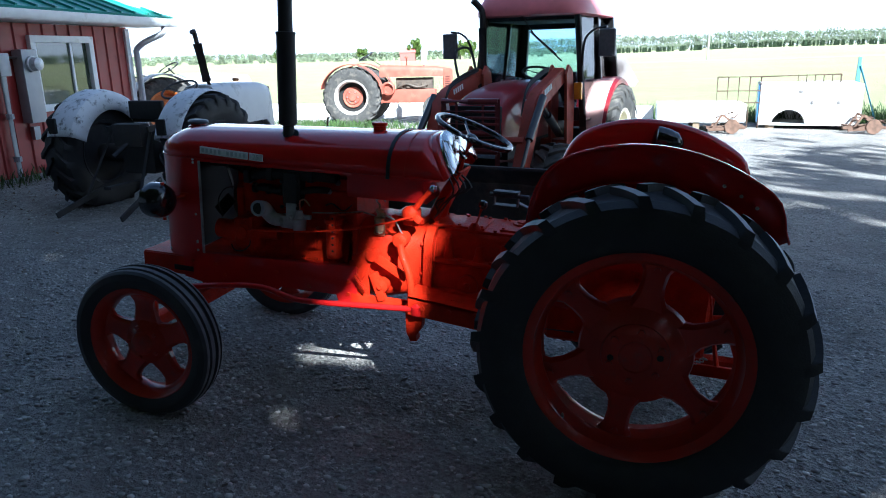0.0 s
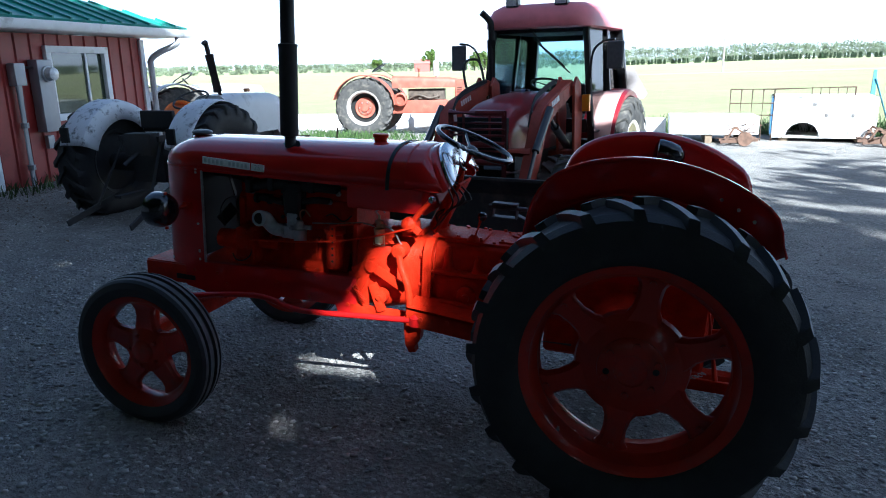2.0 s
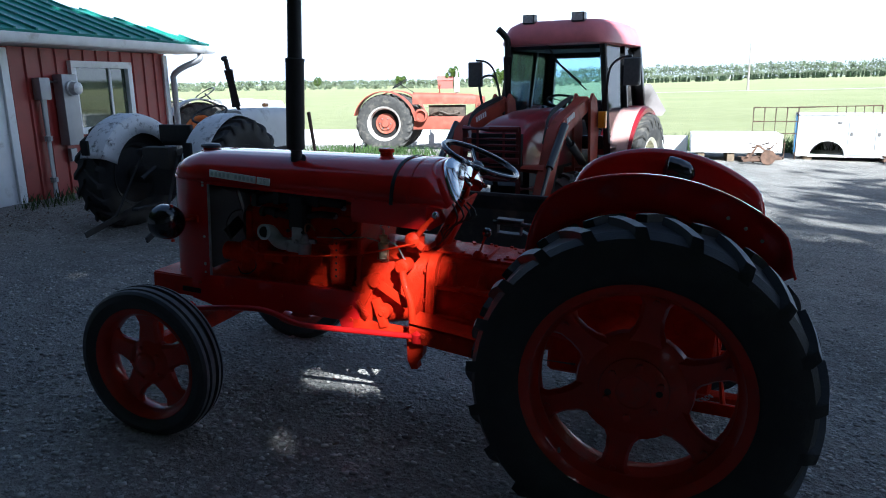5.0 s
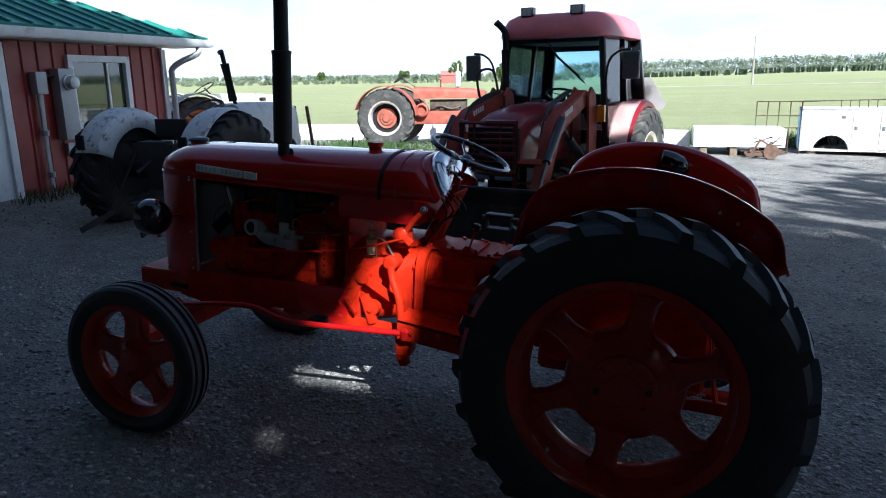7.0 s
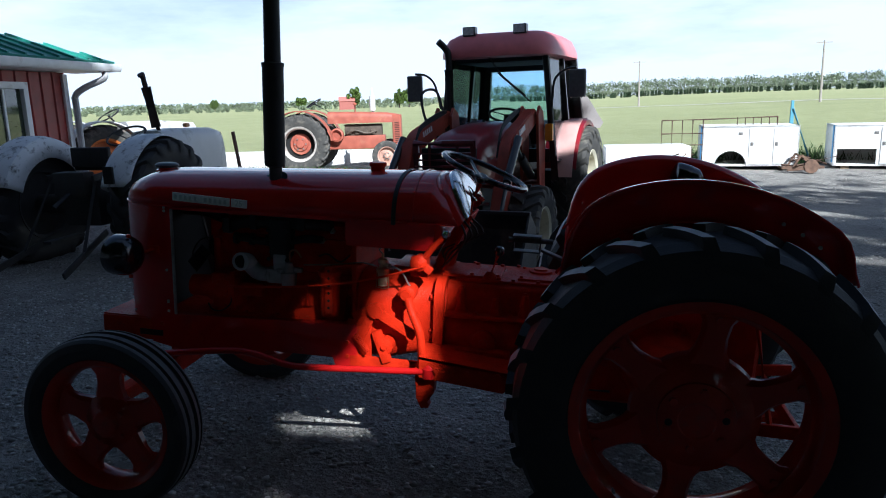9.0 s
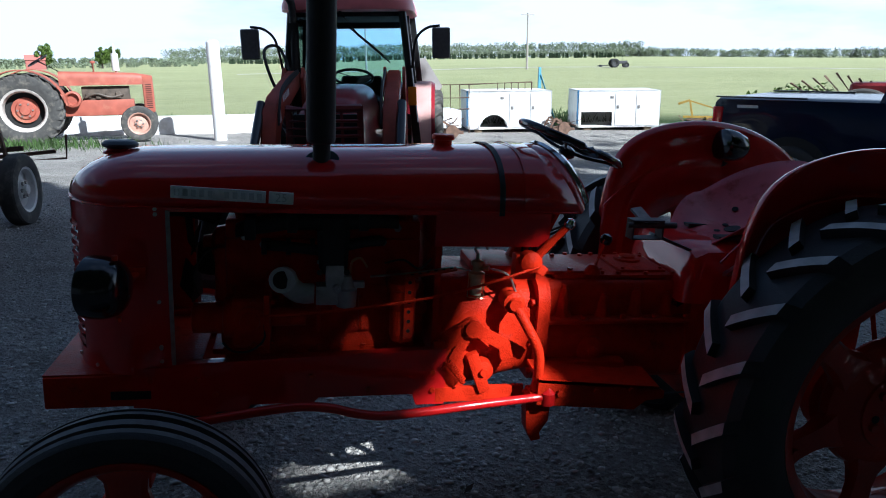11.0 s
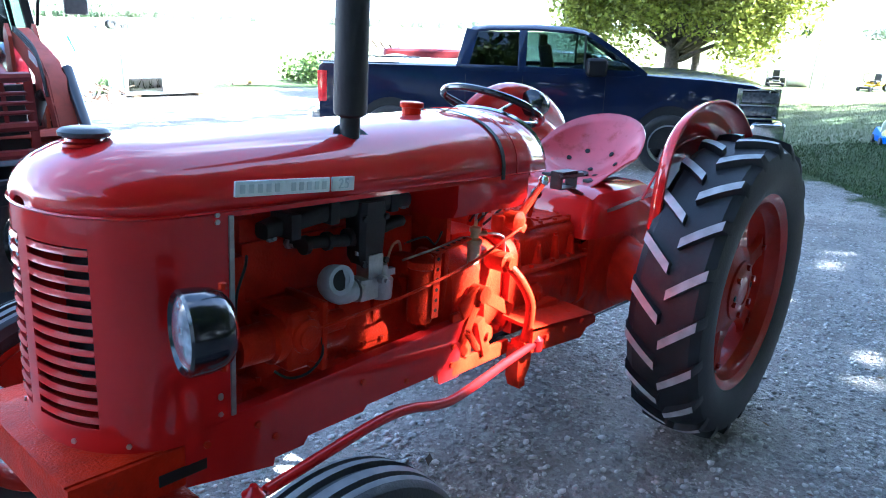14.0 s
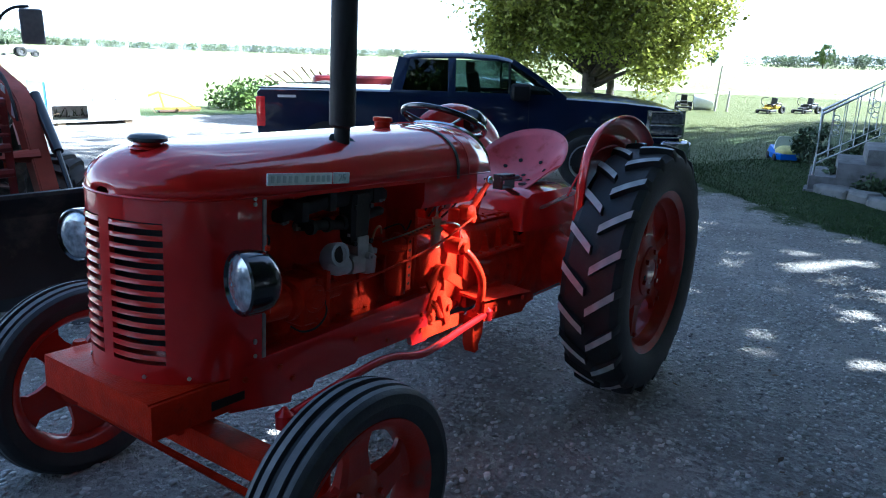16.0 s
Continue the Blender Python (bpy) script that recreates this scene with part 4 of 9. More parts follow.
    turned(bm, V(-1.118, -0.215, 0.835), V(0, 0, 1), [(0, 0.006), (0.004, 0.019), (0.058, 0.022), (0.062, 0.022)], 16)
    bowl = part("sediment_bowl", bm, material("fuel_glass", (0.42, 0.36, 0.24), 0.08, vary=0.2, scale=30, coat=1.0, spec=0.6), TR, "small glass fuel sediment bowl with pipes")
    bm = B()
    turned(bm, V(-1.118, -0.215, 0.897), V(0, 0, 1), [(0, 0.026), (0.012, 0.026), (0.018, 0.014), (0.034, 0.013), (0.036, 0.019), (0.05, 0.019), (0.055, 0.006), (0.075, 0.005)], 14)
    cyl(bm, V(-1.118, -0.215, 0.925), V(-1.085, -0.235, 0.928), 0.009, n=8)
    tube(bm, [V(-1.142, -0.215, 0.897), V(-1.144, -0.215, 0.83), V(-1.118, -0.215, 0.826), V(-1.092, -0.215, 0.83), V(-1.094, -0.215, 0.897)], 0.0022, 5)
    part("bowl_head", bm, material("dull_brass", (0.42, 0.34, 0.20), 0.4, metal=0.8, vary=0.2, scale=40), bowl, "dull brass bowl head")
    bm = B()
    tube(bm, smooth_path([V(-1.118, -0.215, 0.97), V(-1.13, -0.225, 0.99), V(-1.10, -0.225, 1.005), V(-1.09, -0.22, 0.985)], 4), 0.004, 6)
    tube(bm, smooth_path([V(-1.085, -0.235, 0.928), V(-1.03, -0.26, 0.915), V(-1.0, -0.25, 0.86), V(-0.98, -0.24, 0.84)], 4), 0.004, 6)
    tube(bm, smooth_path([V(-1.14, -0.215, 0.915), V(-1.20, -0.235, 0.93), V(-1.30, -0.23, 0.915), V(-1.45, -0.225, 0.90)], 4), 0.0035, 6)
    pieces("fuel_line", bm, STEEL, bowl)
    # steering drop and drag link
    bm = B()
    tube(bm, smooth_path([V(-2.04, -0.385, 0.51), V(-1.85, -0.395, 0.545), V(-1.68, -0.40, 0.568), V(-1.58, -0.405, 0.565), V(-1.48, -0.41, 0.542), V(-1.38, -0.405, 0.533), V(-1.1, -0.36, 0.534), V(-0.90, -0.335, 0.538)], 5), 0.0135, 12)
    for p in (V(-2.045, -0.385, 0.507), V(-0.893, -0.335, 0.538)):
        turned(bm, p - V(0, 0, 0.03), V(0, 0, 1), [(0, 0.012), (0.006, 0.024), (0.045, 0.026), (0.055, 0.014), (0.065, 0.008)], 14)
    part("drag_link", bm, RED, TR, "bent red steering drag link")
    bm = B()
    plate(bm, [(-0.955, 0.53), (-0.87, 0.53), (-0.875, 0.44), (-0.90, 0.40), (-0.895, 0.375), (-0.925, 0.37), (-0.945, 0.41)], 0.05, "y", -0.31)
    plate(bm, [(-0.93, 0.600), (-0.53, 0.560), (-0.50, 0.545), (-0.50, 0.52), (-0.56, 0.515), (-0.60, 0.485), (-0.93, 0.515)], 0.012, "y", -0.345)
    rings(bm, [[V(x, y, z + dz) for y, dz in ((-0.345, 0.0), (-0.215, 0.012), (-0.215, 0.024), (-0.345, 0.012))] for x, z in ((-0.93, 0.590), (-0.52, 0.550))], True, True)
    box(bm, V(-0.74, -0.20, 0.57), (0.30, 0.06, 0.07), bevel=0.01)
    box(bm, V(-0.90, -0.30, 0.53), (0.10, 0.06, 0.04), bevel=0.01)
    for x in (-0.86, -0.74, -0.62):
        bolt(bm, V(x, -0.351, 0.556), V(0, -1, 0), 0.011, 0.010)
        bolt(bm, V(x, -0.29, 0.593 + 0.097 * (-0.86 - x)), V(0, 0, 1), 0.010, 0.009)
    part("step_bracket", bm, RED_CAST, TR, "red foot plate bracket")
    bm = B()
    tube(bm, [V(-0.50, -0.30, 0.515), V(-0.20, -0.33, 0.535)], 0.005, 8)
    part("brake_rod", bm, BLACK_MATT, TR)


build_gearbox()


def build_rear():
    bm = B()
    box(bm, V(0.0, 0, 0.64), (0.68, 0.40, 0.42), bevel=0.04, seg=3)
    for s in (-1, 1):
        turned(bm, V(0, s * 0.18, 0.6), V(0, s, 0), [(0, 0.17), (0.06, 0.13), (0.26, 0.10), (0.32, 0.13), (0.36, 0.13)], 20)
    box(bm, V(0.30, 0, 0.62), (0.12, 0.26, 0.30), bevel=0.02)
    part("rear_axle_housing", bm, RED_CAST, TR, "red rear axle housing")
    bm = B()
    loops = []
    for x, zb, w in ((-0.41, 0.83, 0.19), (-0.395, 0.91, 0.20), (-0.37, 0.965, 0.21), (-0.33, 0.985, 0.215), (0.08, 0.99, 0.215), (0.2, 0.95, 0.21), (0.30, 0.86, 0.20)):
        loops.append([V(x, y, z) for y, z in ((-w - 0.015, 0.80), (-w - 0.01, zb - 0.05), (-w + 0.005, zb - 0.012), (-w + 0.04, zb), (w - 0.04, zb), (w - 0.005, zb - 0.012), (w + 0.01, zb - 0.05), (w + 0.015, 0.80))])
    rings(bm, loops)
    part("rear_cover", bm, RED, TR, "red cover over the rear axle")
    bm = B()
    for z in (1.015, 1.075):
        box(bm, V(-0.55, -0.175, z), (0.11, 0.05, 0.005), bevel=0.001)
    for x in (-0.602, -0.498):
        box(bm, V(x, -0.175, 1.045), (0.005, 0.05, 0.06), bevel=0.001)
    cyl(bm, V(-0.62, -0.19, 1.06), V(-0.45, -0.19, 1.06), 0.010, n=10)
    bar(bm, V(-0.505, -0.14, 1.02), V(-0.36, -0.14, 0.965), 0.04, 0.010, (0, 1, 0), 0.002)
    pieces("tool_bracket", bm, material("dark_greasy_steel", (0.07, 0.07, 0.075), 0.5, metal=0.5, vary=0.3, scale=40), TR, "small dark steel bracket")
    # seat
    cx, cz = -0.115, 1.02

    def seat_pt(a, rr):
        fx, fy = math.cos(a), math.sin(a)
        h = 0.02 * rr ** 2 + (0.24 * max(0, fx) ** 1.2 + 0.085 * abs(fy) ** 2) * rr ** 2.4
        h -= 0.10 * max(0, -fx) ** 2 * rr ** 2.4 - 0.05 * math.exp(-(fy / 0.22) ** 2) * max(0, -fx) * rr ** 3
        return V(cx + fx * 0.21 * rr + 0.045 * max(0, fx) * rr ** 2, fy * 0.24 * rr, cz + h - 0.02)
    bm = B()
    n, m = 40, 14
    vv = [[seat_pt(2 * math.pi * i / n, j / m) for i in range(n)] for j in range(m + 1)]
    rings(bm, vv[1:], True, False)
    ctr = bm.verts.new(vv[0][0])
    bm.verts.ensure_lookup_table()
    first = [v for v in bm.verts if v is not ctr][:n]
    for i in range(n):
        bm.faces.new((ctr, first[i], first[(i + 1) % n]))
    seat = part("seat", bm, material("faded_pink_red_paint", (0.50, 0.055, 0.075), 0.38, vary=0.14, scale=9, coat=0.25, dirt=(0.30, 0.01, 0.01), dirt_amount=0.35, dirt_scale=14), TR, "red pressed-steel pan seat with drain holes")
    sol = seat.modifiers.new("thickness", "SOLIDIFY")
    sol.thickness = 0.005
    for x, y in ((0.125, -0.06), (0.125, 0.06), (0.07, -0.115), (0.07, 0.0), (0.07, 0.115), (0.01, -0.06), (0.01, 0.06), (-0.06, 0.0)):
        a, rr = math.atan2(y / 0.24, x / 0.21), math.hypot(x / 0.21, y / 0.24)
        p = seat_pt(a, rr)
        nn = (seat_pt(a + 0.05, rr) - seat_pt(a - 0.05, rr)).cross(seat_pt(a, rr + 0.03) - seat_pt(a, rr - 0.03)).normalized()
        nn = nn if nn.z > 0 else -nn
        bm = B()
        turned(bm, p + nn * 0.0035, nn, [(0, 0.012), (0.002, 0.0115), (0.0022, 0.002)], 10)
        part("drain_hole", bm, DARK, seat)
    bm = B()
    tube(bm, [V(cx, 0, 1.01), V(-0.10, 0, 0.96)], 0.03, 12)
    bar(bm, V(-0.24, -0.1, 1.0), V(-0.02, -0.1, 1.0), 0.04, 0.012, (0, 1, 0))
    bar(bm, V(-0.24, 0.1, 1.0), V(-0.02, 0.1, 1.0), 0.04, 0.012, (0, 1, 0))
    part("seat_mount", bm, BLACK_MATT, TR)
    # steering wheel and column
    c, nrm = V(-0.755, 0.03, 1.293), V(0.36, 0, 0.93).normalized()
    a, b_, _ = frame_of(nrm)
    bm = B()
    tube(bm, [c + (a * math.cos(t) + b_ * math.sin(t)) * 0.182 for t in [2 * math.pi * i / 40 for i in range(40)]], 0.0125, 10, closed=True)
    wheel = part("steering_wheel", bm, BLACK_GLOSS, TR, "black steering wheel with three spokes")
    bm = B()
    for k in range(3):
        t = 2 * math.pi * k / 3 + 0.5
        tube(bm, smooth_path([c - nrm * 0.03, c + (a * math.cos(t) + b_ * math.sin(t)) * 0.09 - nrm * 0.02, c + (a * math.cos(t) + b_ * math.sin(t)) * 0.178], 4), 0.0065, 8)
    turned(bm, c - nrm * 0.05, nrm, [(0, 0.02), (0.01, 0.03), (0.03, 0.028), (0.04, 0.01)], 16)
    part("spokes", bm, BLACK_GLOSS, wheel)
    bm = B()
    tube(bm, [c - nrm * 0.03, V(-0.83, 0.03, 1.08), V(-0.87, 0.03, 1.0), V(-0.92, 0.03, 0.87)], [0.018, 0.024, 0.032, 0.045], 14)
    bar(bm, V(-0.79, 0.03, 1.12), V(-0.90, 0.03, 0.88), 0.20, 0.012, (0, 1, 0), 0.004)
    part("steering_column", bm, RED_CAST, TR, "red steering column")
    # fender lamp
    bm = B()
    turned(bm, V(0.12, 0.41, 1.265), V(-1, -0.1, 0.15), [(-0.06, 0.004), (-0.05, 0.03), (-0.02, 0.055), (0.02, 0.064), (0.06, 0.066), (0.075, 0.062), (0.085, 0.04), (0.088, 0.003)], 24)
    part("fender_lamp", bm, BLACK_GLOSS, TR, "round black lamp on the far mudguard")
    bm = B()
    tube(bm, [V(0.09, 0.42, 1.20), V(0.06, 0.47, 1.12)], 0.012, 8)
    part("lamp_stalk", bm, BLACK, TR)
    # drawbar links and chain
    bm = B()
    for s in (-1, 1):
        bar(bm, V(0.1, s * 0.26, 0.42), V(0.62, s * 0.33, 0.45), 0.05, 0.018, (0, 0, 1), 0.006)
        tube(bm, [V(0.38, s * 0.29, 0.46), V(0.30, s * 0.23, 0.86)], 0.012, 8)
    bar(bm, V(0.25, 0, 0.36), V(0.55, 0, 0.36), 0.07, 0.025, (0, 1, 0), 0.006)
    bar(bm, V(0.5, -0.3, 0.40), V(0.5, 0.3, 0.40), 0.06, 0.018, (0, 0, 1), 0.006)
    pieces("lift_arm", bm, RED_CAST, TR, "red rear lift arms")
    bm = B()
    for i in range(12):
        f = i / 11
        p = V(0.20, -0.30, 0.54).lerp(V(0.33, -0.33, 0.50), f) + V(0, 0, -0.05 * math.sin(math.pi * f))
        a2, b2, d2 = frame_of(V(0.13, -0.03, -0.04))
        u = a2 if i % 2 else b2
        tube(bm, [p + d2 * 0.009 * math.cos(t) + u * 0.006 * math.sin(t) for t in [2 * math.pi * k / 8 for k in range(8)]], 0.0022, 5, closed=True)
    part("check_chain", bm, STEEL, TR, "steel check chain")


build_rear()


def build_fender(s):
    """A dished mudguard: an upright plate on the inside of the wheel with a crown rolled over the tyre."""
    cx, cz = 0.02, 0.625
    bm = B()
    a0, a1 = 40, 170
    loops = []
    n = 36
    for i in range(n + 1):
        f = i / n
        a = radians(a0 + (a1 - a0) * f)
        ends = min(f, 1 - f) / 0.12
        k = 1 - 0.10 * (1 - smooth01(ends)) ** 1.5 if f < 0.5 else 1
        # the front edge rounds down to the axle housing
        r = 0.735 * k
        if math.cos(a) < -0.05:
            r = (r ** -8 + (0.44 / -math.cos(a)) ** -8) ** -0.125
        prof = [(0.40, 0.425), (0.575, 0.425), (0.59, 0.432), (0.605, 0.442), (0.66, 0.448), (0.70, 0.458), (0.716, 0.472), (0.722, 0.490), (0.722, 0.500), (0.715, 0.504)]
        row = []
        for rr, yy in prof:
            q = rr / 0.722 * r
            x, z = cx + q * math.cos(a), cz + q * math.sin(a)
            row.append(V(x, s * yy, z))
        loops.append(row)
    rings(bm, loops, False, False)
    f = part("mudguard", bm, RED, TR, "red dished steel mudguard")
    so = f.modifiers.new("thickness", "SOLIDIFY")
    so.thickness, so.offset = 0.005, 0
    bm = B()
    pts = []
    for i in range(n + 1):
        a = radians(a0 + 8 + (132 - a0) * i / n)
        pts.append(V(cx + 0.585 * math.cos(a), s * 0.434, cz + 0.585 * math.sin(a)))
    tube(bm, pts, 0.005, 6)
    part("mudguard_bead", bm, RED, f)
    bm = B()
    for a in (54, 60, 66):
        bolt(bm, V(cx + 0.66 * math.cos(radians(a)), s * 0.458, cz + 0.66 * math.sin(radians(a))), V(0, s, 0), 0.007, 0.005)
    bar(bm, V(-0.25, s * 0.22, 0.9), V(-0.3, s * 0.40, 1.0), 0.05, 0.012, (1, 0, 0))
    bar(bm, V(0.2, s * 0.22, 0.85), V(0.2, s * 0.40, 0.98), 0.05, 0.012, (1, 0, 0))
    pieces("mudguard_bracket", bm, STEEL, f)


build_fender(-1)
build_fender(1)


LUG_MESHES = {}


def tyre_lugs(parent, R, width, n, lug_h, lug_w, sweep, side_r, shift, mats, worn):
    """Tread bars: one mesh for each side, turned round the tyre as separate parts."""
    for s in (-1, 1):
        key = (R, width, n, s, worn, mats[0].name)
        if key not in LUG_MESHES:
            loops = []
            for i in range(8):
                f = i / 7
                if f < 0.75:
                    g = f / 0.75
                    y = s * (0.006 + (width / 2 - 0.014) * g)
                    r = R - 0.018 * g * g
                    th = -sweep * g
                else:
                    g = (f - 0.75) / 0.25
                    y = s * (width / 2 - 0.008 + 0.012 * math.sin(g * 1.5))
                    r = R - 0.018 - (R - side_r) * g
                    th = -sweep - 0.02 * g
                hw = lug_w / 2 / r * (1.0 if f < 0.75 else 1.1)
                loops.append([V((r + dr) * math.cos(th + dt), y + shift, (r + dr) * math.sin(th + dt)) for dt, dr in ((-hw * 1.25, -lug_h), (-hw, 0), (hw, 0), (hw * 1.25, -lug_h))])
            bm = B()
            rings(bm, loops, True, True)
            bmesh.ops.recalc_face_normals(bm, faces=bm.faces[:])
            # outer faces take the second material: wear plus painted sky light
            if worn:
                for f in bm.faces:
                    c = f.calc_center_median()
                    if f.normal.dot(Vector((c.x, 0, c.z)).normalized()) > 0.75:
                        f.material_index = 1
            LUG_MESHES[key] = mesh_of(bm, "tread_lug", mats, True, 28)
        for k in range(n):
            o = new("tread_lug", LUG_MESHES[key])
            o.parent = parent
            o.matrix_basis = Matrix.Rotation(-2 * math.pi * (k + (0.5 if s > 0 else 0)) / n, 4, "Y")


def ring_profile(bm, prof, n=64):
    """Closed solid of revolution about y from (y, r) points."""
    loops = [[V(r * math.cos(2 * math.pi * i / n), y, r * math.sin(2 * math.pi * i / n)) for y, r in prof] for i in range(n)]
    loops.append(loops[0])
    rings(bm, loops, True, False)
    bmesh.ops.remove_doubles(bm, verts=bm.verts[:], dist=1e-6)


def rear_wheel(parent, m, turn=0.0):
    bm = B()
    # hub, facing -y
    turned(bm, V(0, 0.02, 0), V(0, -1, 0), [(0, 0.20), (0.014, 0.205), (0.036, 0.198), (0.055, 0.165), (0.066, 0.13), (0.070, 0.12), (0.078, 0.118), (0.086, 0.10), (0.09, 0.06), (0.086, 0.055), (0.086, 0.002)], 40)
    w = part("rear_wheel", bm, RED_WHEEL, parent, "red cast rear wheel with six spokes")
    w.matrix_basis = m
    bm = B()
    for k in range(6):
        a = 2 * math.pi * k / 6 + turn
        bolt(bm, V(0.095 * math.cos(a), -0.062, 0.095 * math.sin(a)), V(0, -1, 0), 0.013, 0.016)
    pieces("wheel_nut", bm, RED_WHEEL, w)
    bm = B()
    for a in (turn + 2.9, turn + 6.0):
        turned(bm, V(0.085 * math.cos(a), -0.0655, 0.085 * math.sin(a)), V(0, -1, 0), [(0, 0.012), (0.0035, 0.012), (0.004, 0.002)], 10)
    pieces("hub_hole", bm, DARK, w)
    for k in range(6):
        a = 2 * math.pi * k / 6 + turn
        bm = B()
        d, t = V(math.cos(a), 0, math.sin(a)), V(-math.sin(a), 0, math.cos(a))
        loops = []
        for r, hw, y0, y1 in ((0.15, 0.085, 0.012, -0.03), (0.19, 0.062, 0.012, -0.030), (0.215, 0.048, 0.01, -0.026), (0.26, 0.042, 0.0, -0.026), (0.305, 0.046, -0.004, -0.028), (0.328, 0.062, -0.004, -0.026), (0.35, 0.11, -0.004, -0.024)):
            loops.append([d * r + t * (hw * q) + V(0, yy, 0) for q, yy in ((-1, y0), (-1, y1 * 0.35), (-0.72, y1), (0.72, y1), (1, y1 * 0.35), (1, y0))])
        rings(bm, loops)
        bolt(bm, d * 0.318 + V(0, -0.03, 0), V(0, -1, 0), 0.012, 0.012)
        part("spoke", bm, RED_WHEEL, w)
    bm = B()
    prof = [(-0.105, 0.392), (-0.098, 0.396), (-0.088, 0.385), (-0.085, 0.368), (-0.05, 0.362), (-0.035, 0.345), (0.03, 0.345), (0.05, 0.362), (0.11, 0.368), (0.115, 0.385), (0.125, 0.396), (0.130, 0.39),
            (0.122, 0.375), (0.112, 0.358), (0.055, 0.352), (0.035, 0.335), (-0.035, 0.335), (-0.055, 0.352), (-0.088, 0.358), (-0.097, 0.372)]
    ring_profile(bm, prof, 64)
    part("rim", bm, RED_WHEEL, w, "red steel rim")
    bm = B()
    prof = [(-0.098, 0.384), (-0.118, 0.41), (-0.132, 0.46), (-0.132, 0.51), (-0.120, 0.548), (-0.09, 0.568), (0.01, 0.576), (0.115, 0.568), (0.145, 0.548), (0.157, 0.51), (0.157, 0.46), (0.142, 0.41), (0.122, 0.384), (0.10, 0.37), (-0.07, 0.37)]
    ring_profile(bm, [(y, r) for y, r in prof], 72)
    tyre_lugs(w, 0.602, 0.272, 21, 0.038, 0.036, 0.17, 0.535, 0.0125, [RUBBER, LUG], True)
    part("tyre", bm, RUBBER, w, "black bar-tread tractor tyre, lugs grey with wear and painted sky light", angle=28)
    bm = B()
    turned(bm, V(0.30 * math.cos(4.0), -0.05, 0.30 * math.sin(4.0)) * 1.19, V(0.2, -1, 0.1), [(0, 0.006), (0.02, 0.006), (0.03, 0.004)], 8)
    part("valve_stem", bm, STEEL, w)
    return w


rear_wheel(TR, pose(0.05, -0.628, 0.622) @ Matrix.Scale(1.025, 4), turn=0.40)
rear_wheel(TR, pose(0.05, 0.628, 0.622, 0, 0, 180) @ Matrix.Scale(1.025, 4), turn=0.5)


def front_wheel(parent, m, turn=0.0):
    bm = B()
    turned(bm, V(0, 0.03, 0), V(0, -1, 0), [(0, 0.10), (0.02, 0.115), (0.045, 0.11), (0.06, 0.085), (0.075, 0.055), (0.085, 0.05), (0.092, 0.04), (0.094, 0.002)], 32)
    w = part("front_wheel", bm, RED_WHEEL, parent, "red front wheel with five spokes")
    w.matrix_basis = m
    bm = B()
    for k in range(5):
        a = 2 * math.pi * k / 5 + turn + 0.3
        bolt(bm, V(0.075 * math.cos(a), -0.036, 0.075 * math.sin(a)), V(0, -1, 0), 0.009, 0.012)
    pieces("wheel_nut", bm, RED_WHEEL, w)
    for k in range(5):
        a = 2 * math.pi * k / 5 + turn
        bm = B()
        d, t = V(math.cos(a), 0, math.sin(a)), V(-math.sin(a), 0, math.cos(a))
        loops = []
        for r, hw, y0, y1 in ((0.085, 0.062, 0.02, -0.02), (0.12, 0.054, 0.015, -0.020), (0.155, 0.047, 0.01, -0.018), (0.185, 0.050, 0.006, -0.018), (0.205, 0.066, 0.006, -0.016), (0.232, 0.10, 0.006, -0.014)):
            loops.append([d * r + t * (hw * q) + V(0, yy, 0) for q, yy in ((-1, y0), (-1, y1 * 0.4), (-0.75, y1), (0.75, y1), (1, y1 * 0.4), (1, y0))])
        rings(bm, loops)
        part("spoke", bm, RED_WHEEL, w)
    bm = B()
    ring_profile(bm, [(-0.062, 0.262), (-0.055, 0.267), (-0.048, 0.258), (-0.046, 0.248), (-0.02, 0.243), (0.02, 0.243), (0.046, 0.248), (0.048, 0.258), (0.055, 0.267), (0.062, 0.262), (0.054, 0.242), (0.024, 0.222), (-0.024, 0.222), (-0.054, 0.242)], 48)
    part("rim", bm, RED_WHEEL, w, "red steel rim")
    bm = B()
    prof = [(-0.054, 0.256), (-0.072, 0.28), (-0.078, 0.305), (-0.070, 0.33), (-0.058, 0.341), (-0.046, 0.345), (-0.042, 0.336), (-0.036, 0.336), (-0.031, 0.347), (-0.012, 0.350), (-0.008, 0.338), (0.008, 0.338), (0.012, 0.350), (0.031, 0.347), (0.036, 0.336), (0.042, 0.336),
            (0.046, 0.345), (0.058, 0.341), (0.070, 0.33), (0.078, 0.305), (0.072, 0.28), (0.054, 0.256), (0.0, 0.246)]
    ring_profile(bm, prof, 64)
    bm.normal_update()
    bmesh.ops.recalc_face_normals(bm, faces=bm.faces[:])
    for f in bm.faces:
        c = f.calc_center_median()
        if math.hypot(c.x, c.z) > 0.3425 and f.normal.dot(Vector((c.x, 0, c.z)).normalized()) > 0.85:
            f.material_index = 1
    part("tyre", bm, [RUBBER, material("worn_rib", (0.14, 0.14, 0.145), 0.7, vary=0.25, scale=20)], w, "black ribbed front tyre with worn ribs", angle=25)
    return w


front_wheel(TR, pose(-2.055, -0.655, 0.342), turn=0.35)
front_wheel(TR, pose(-2.055, 0.655, 0.342, 0, 0, 180), turn=0.9)


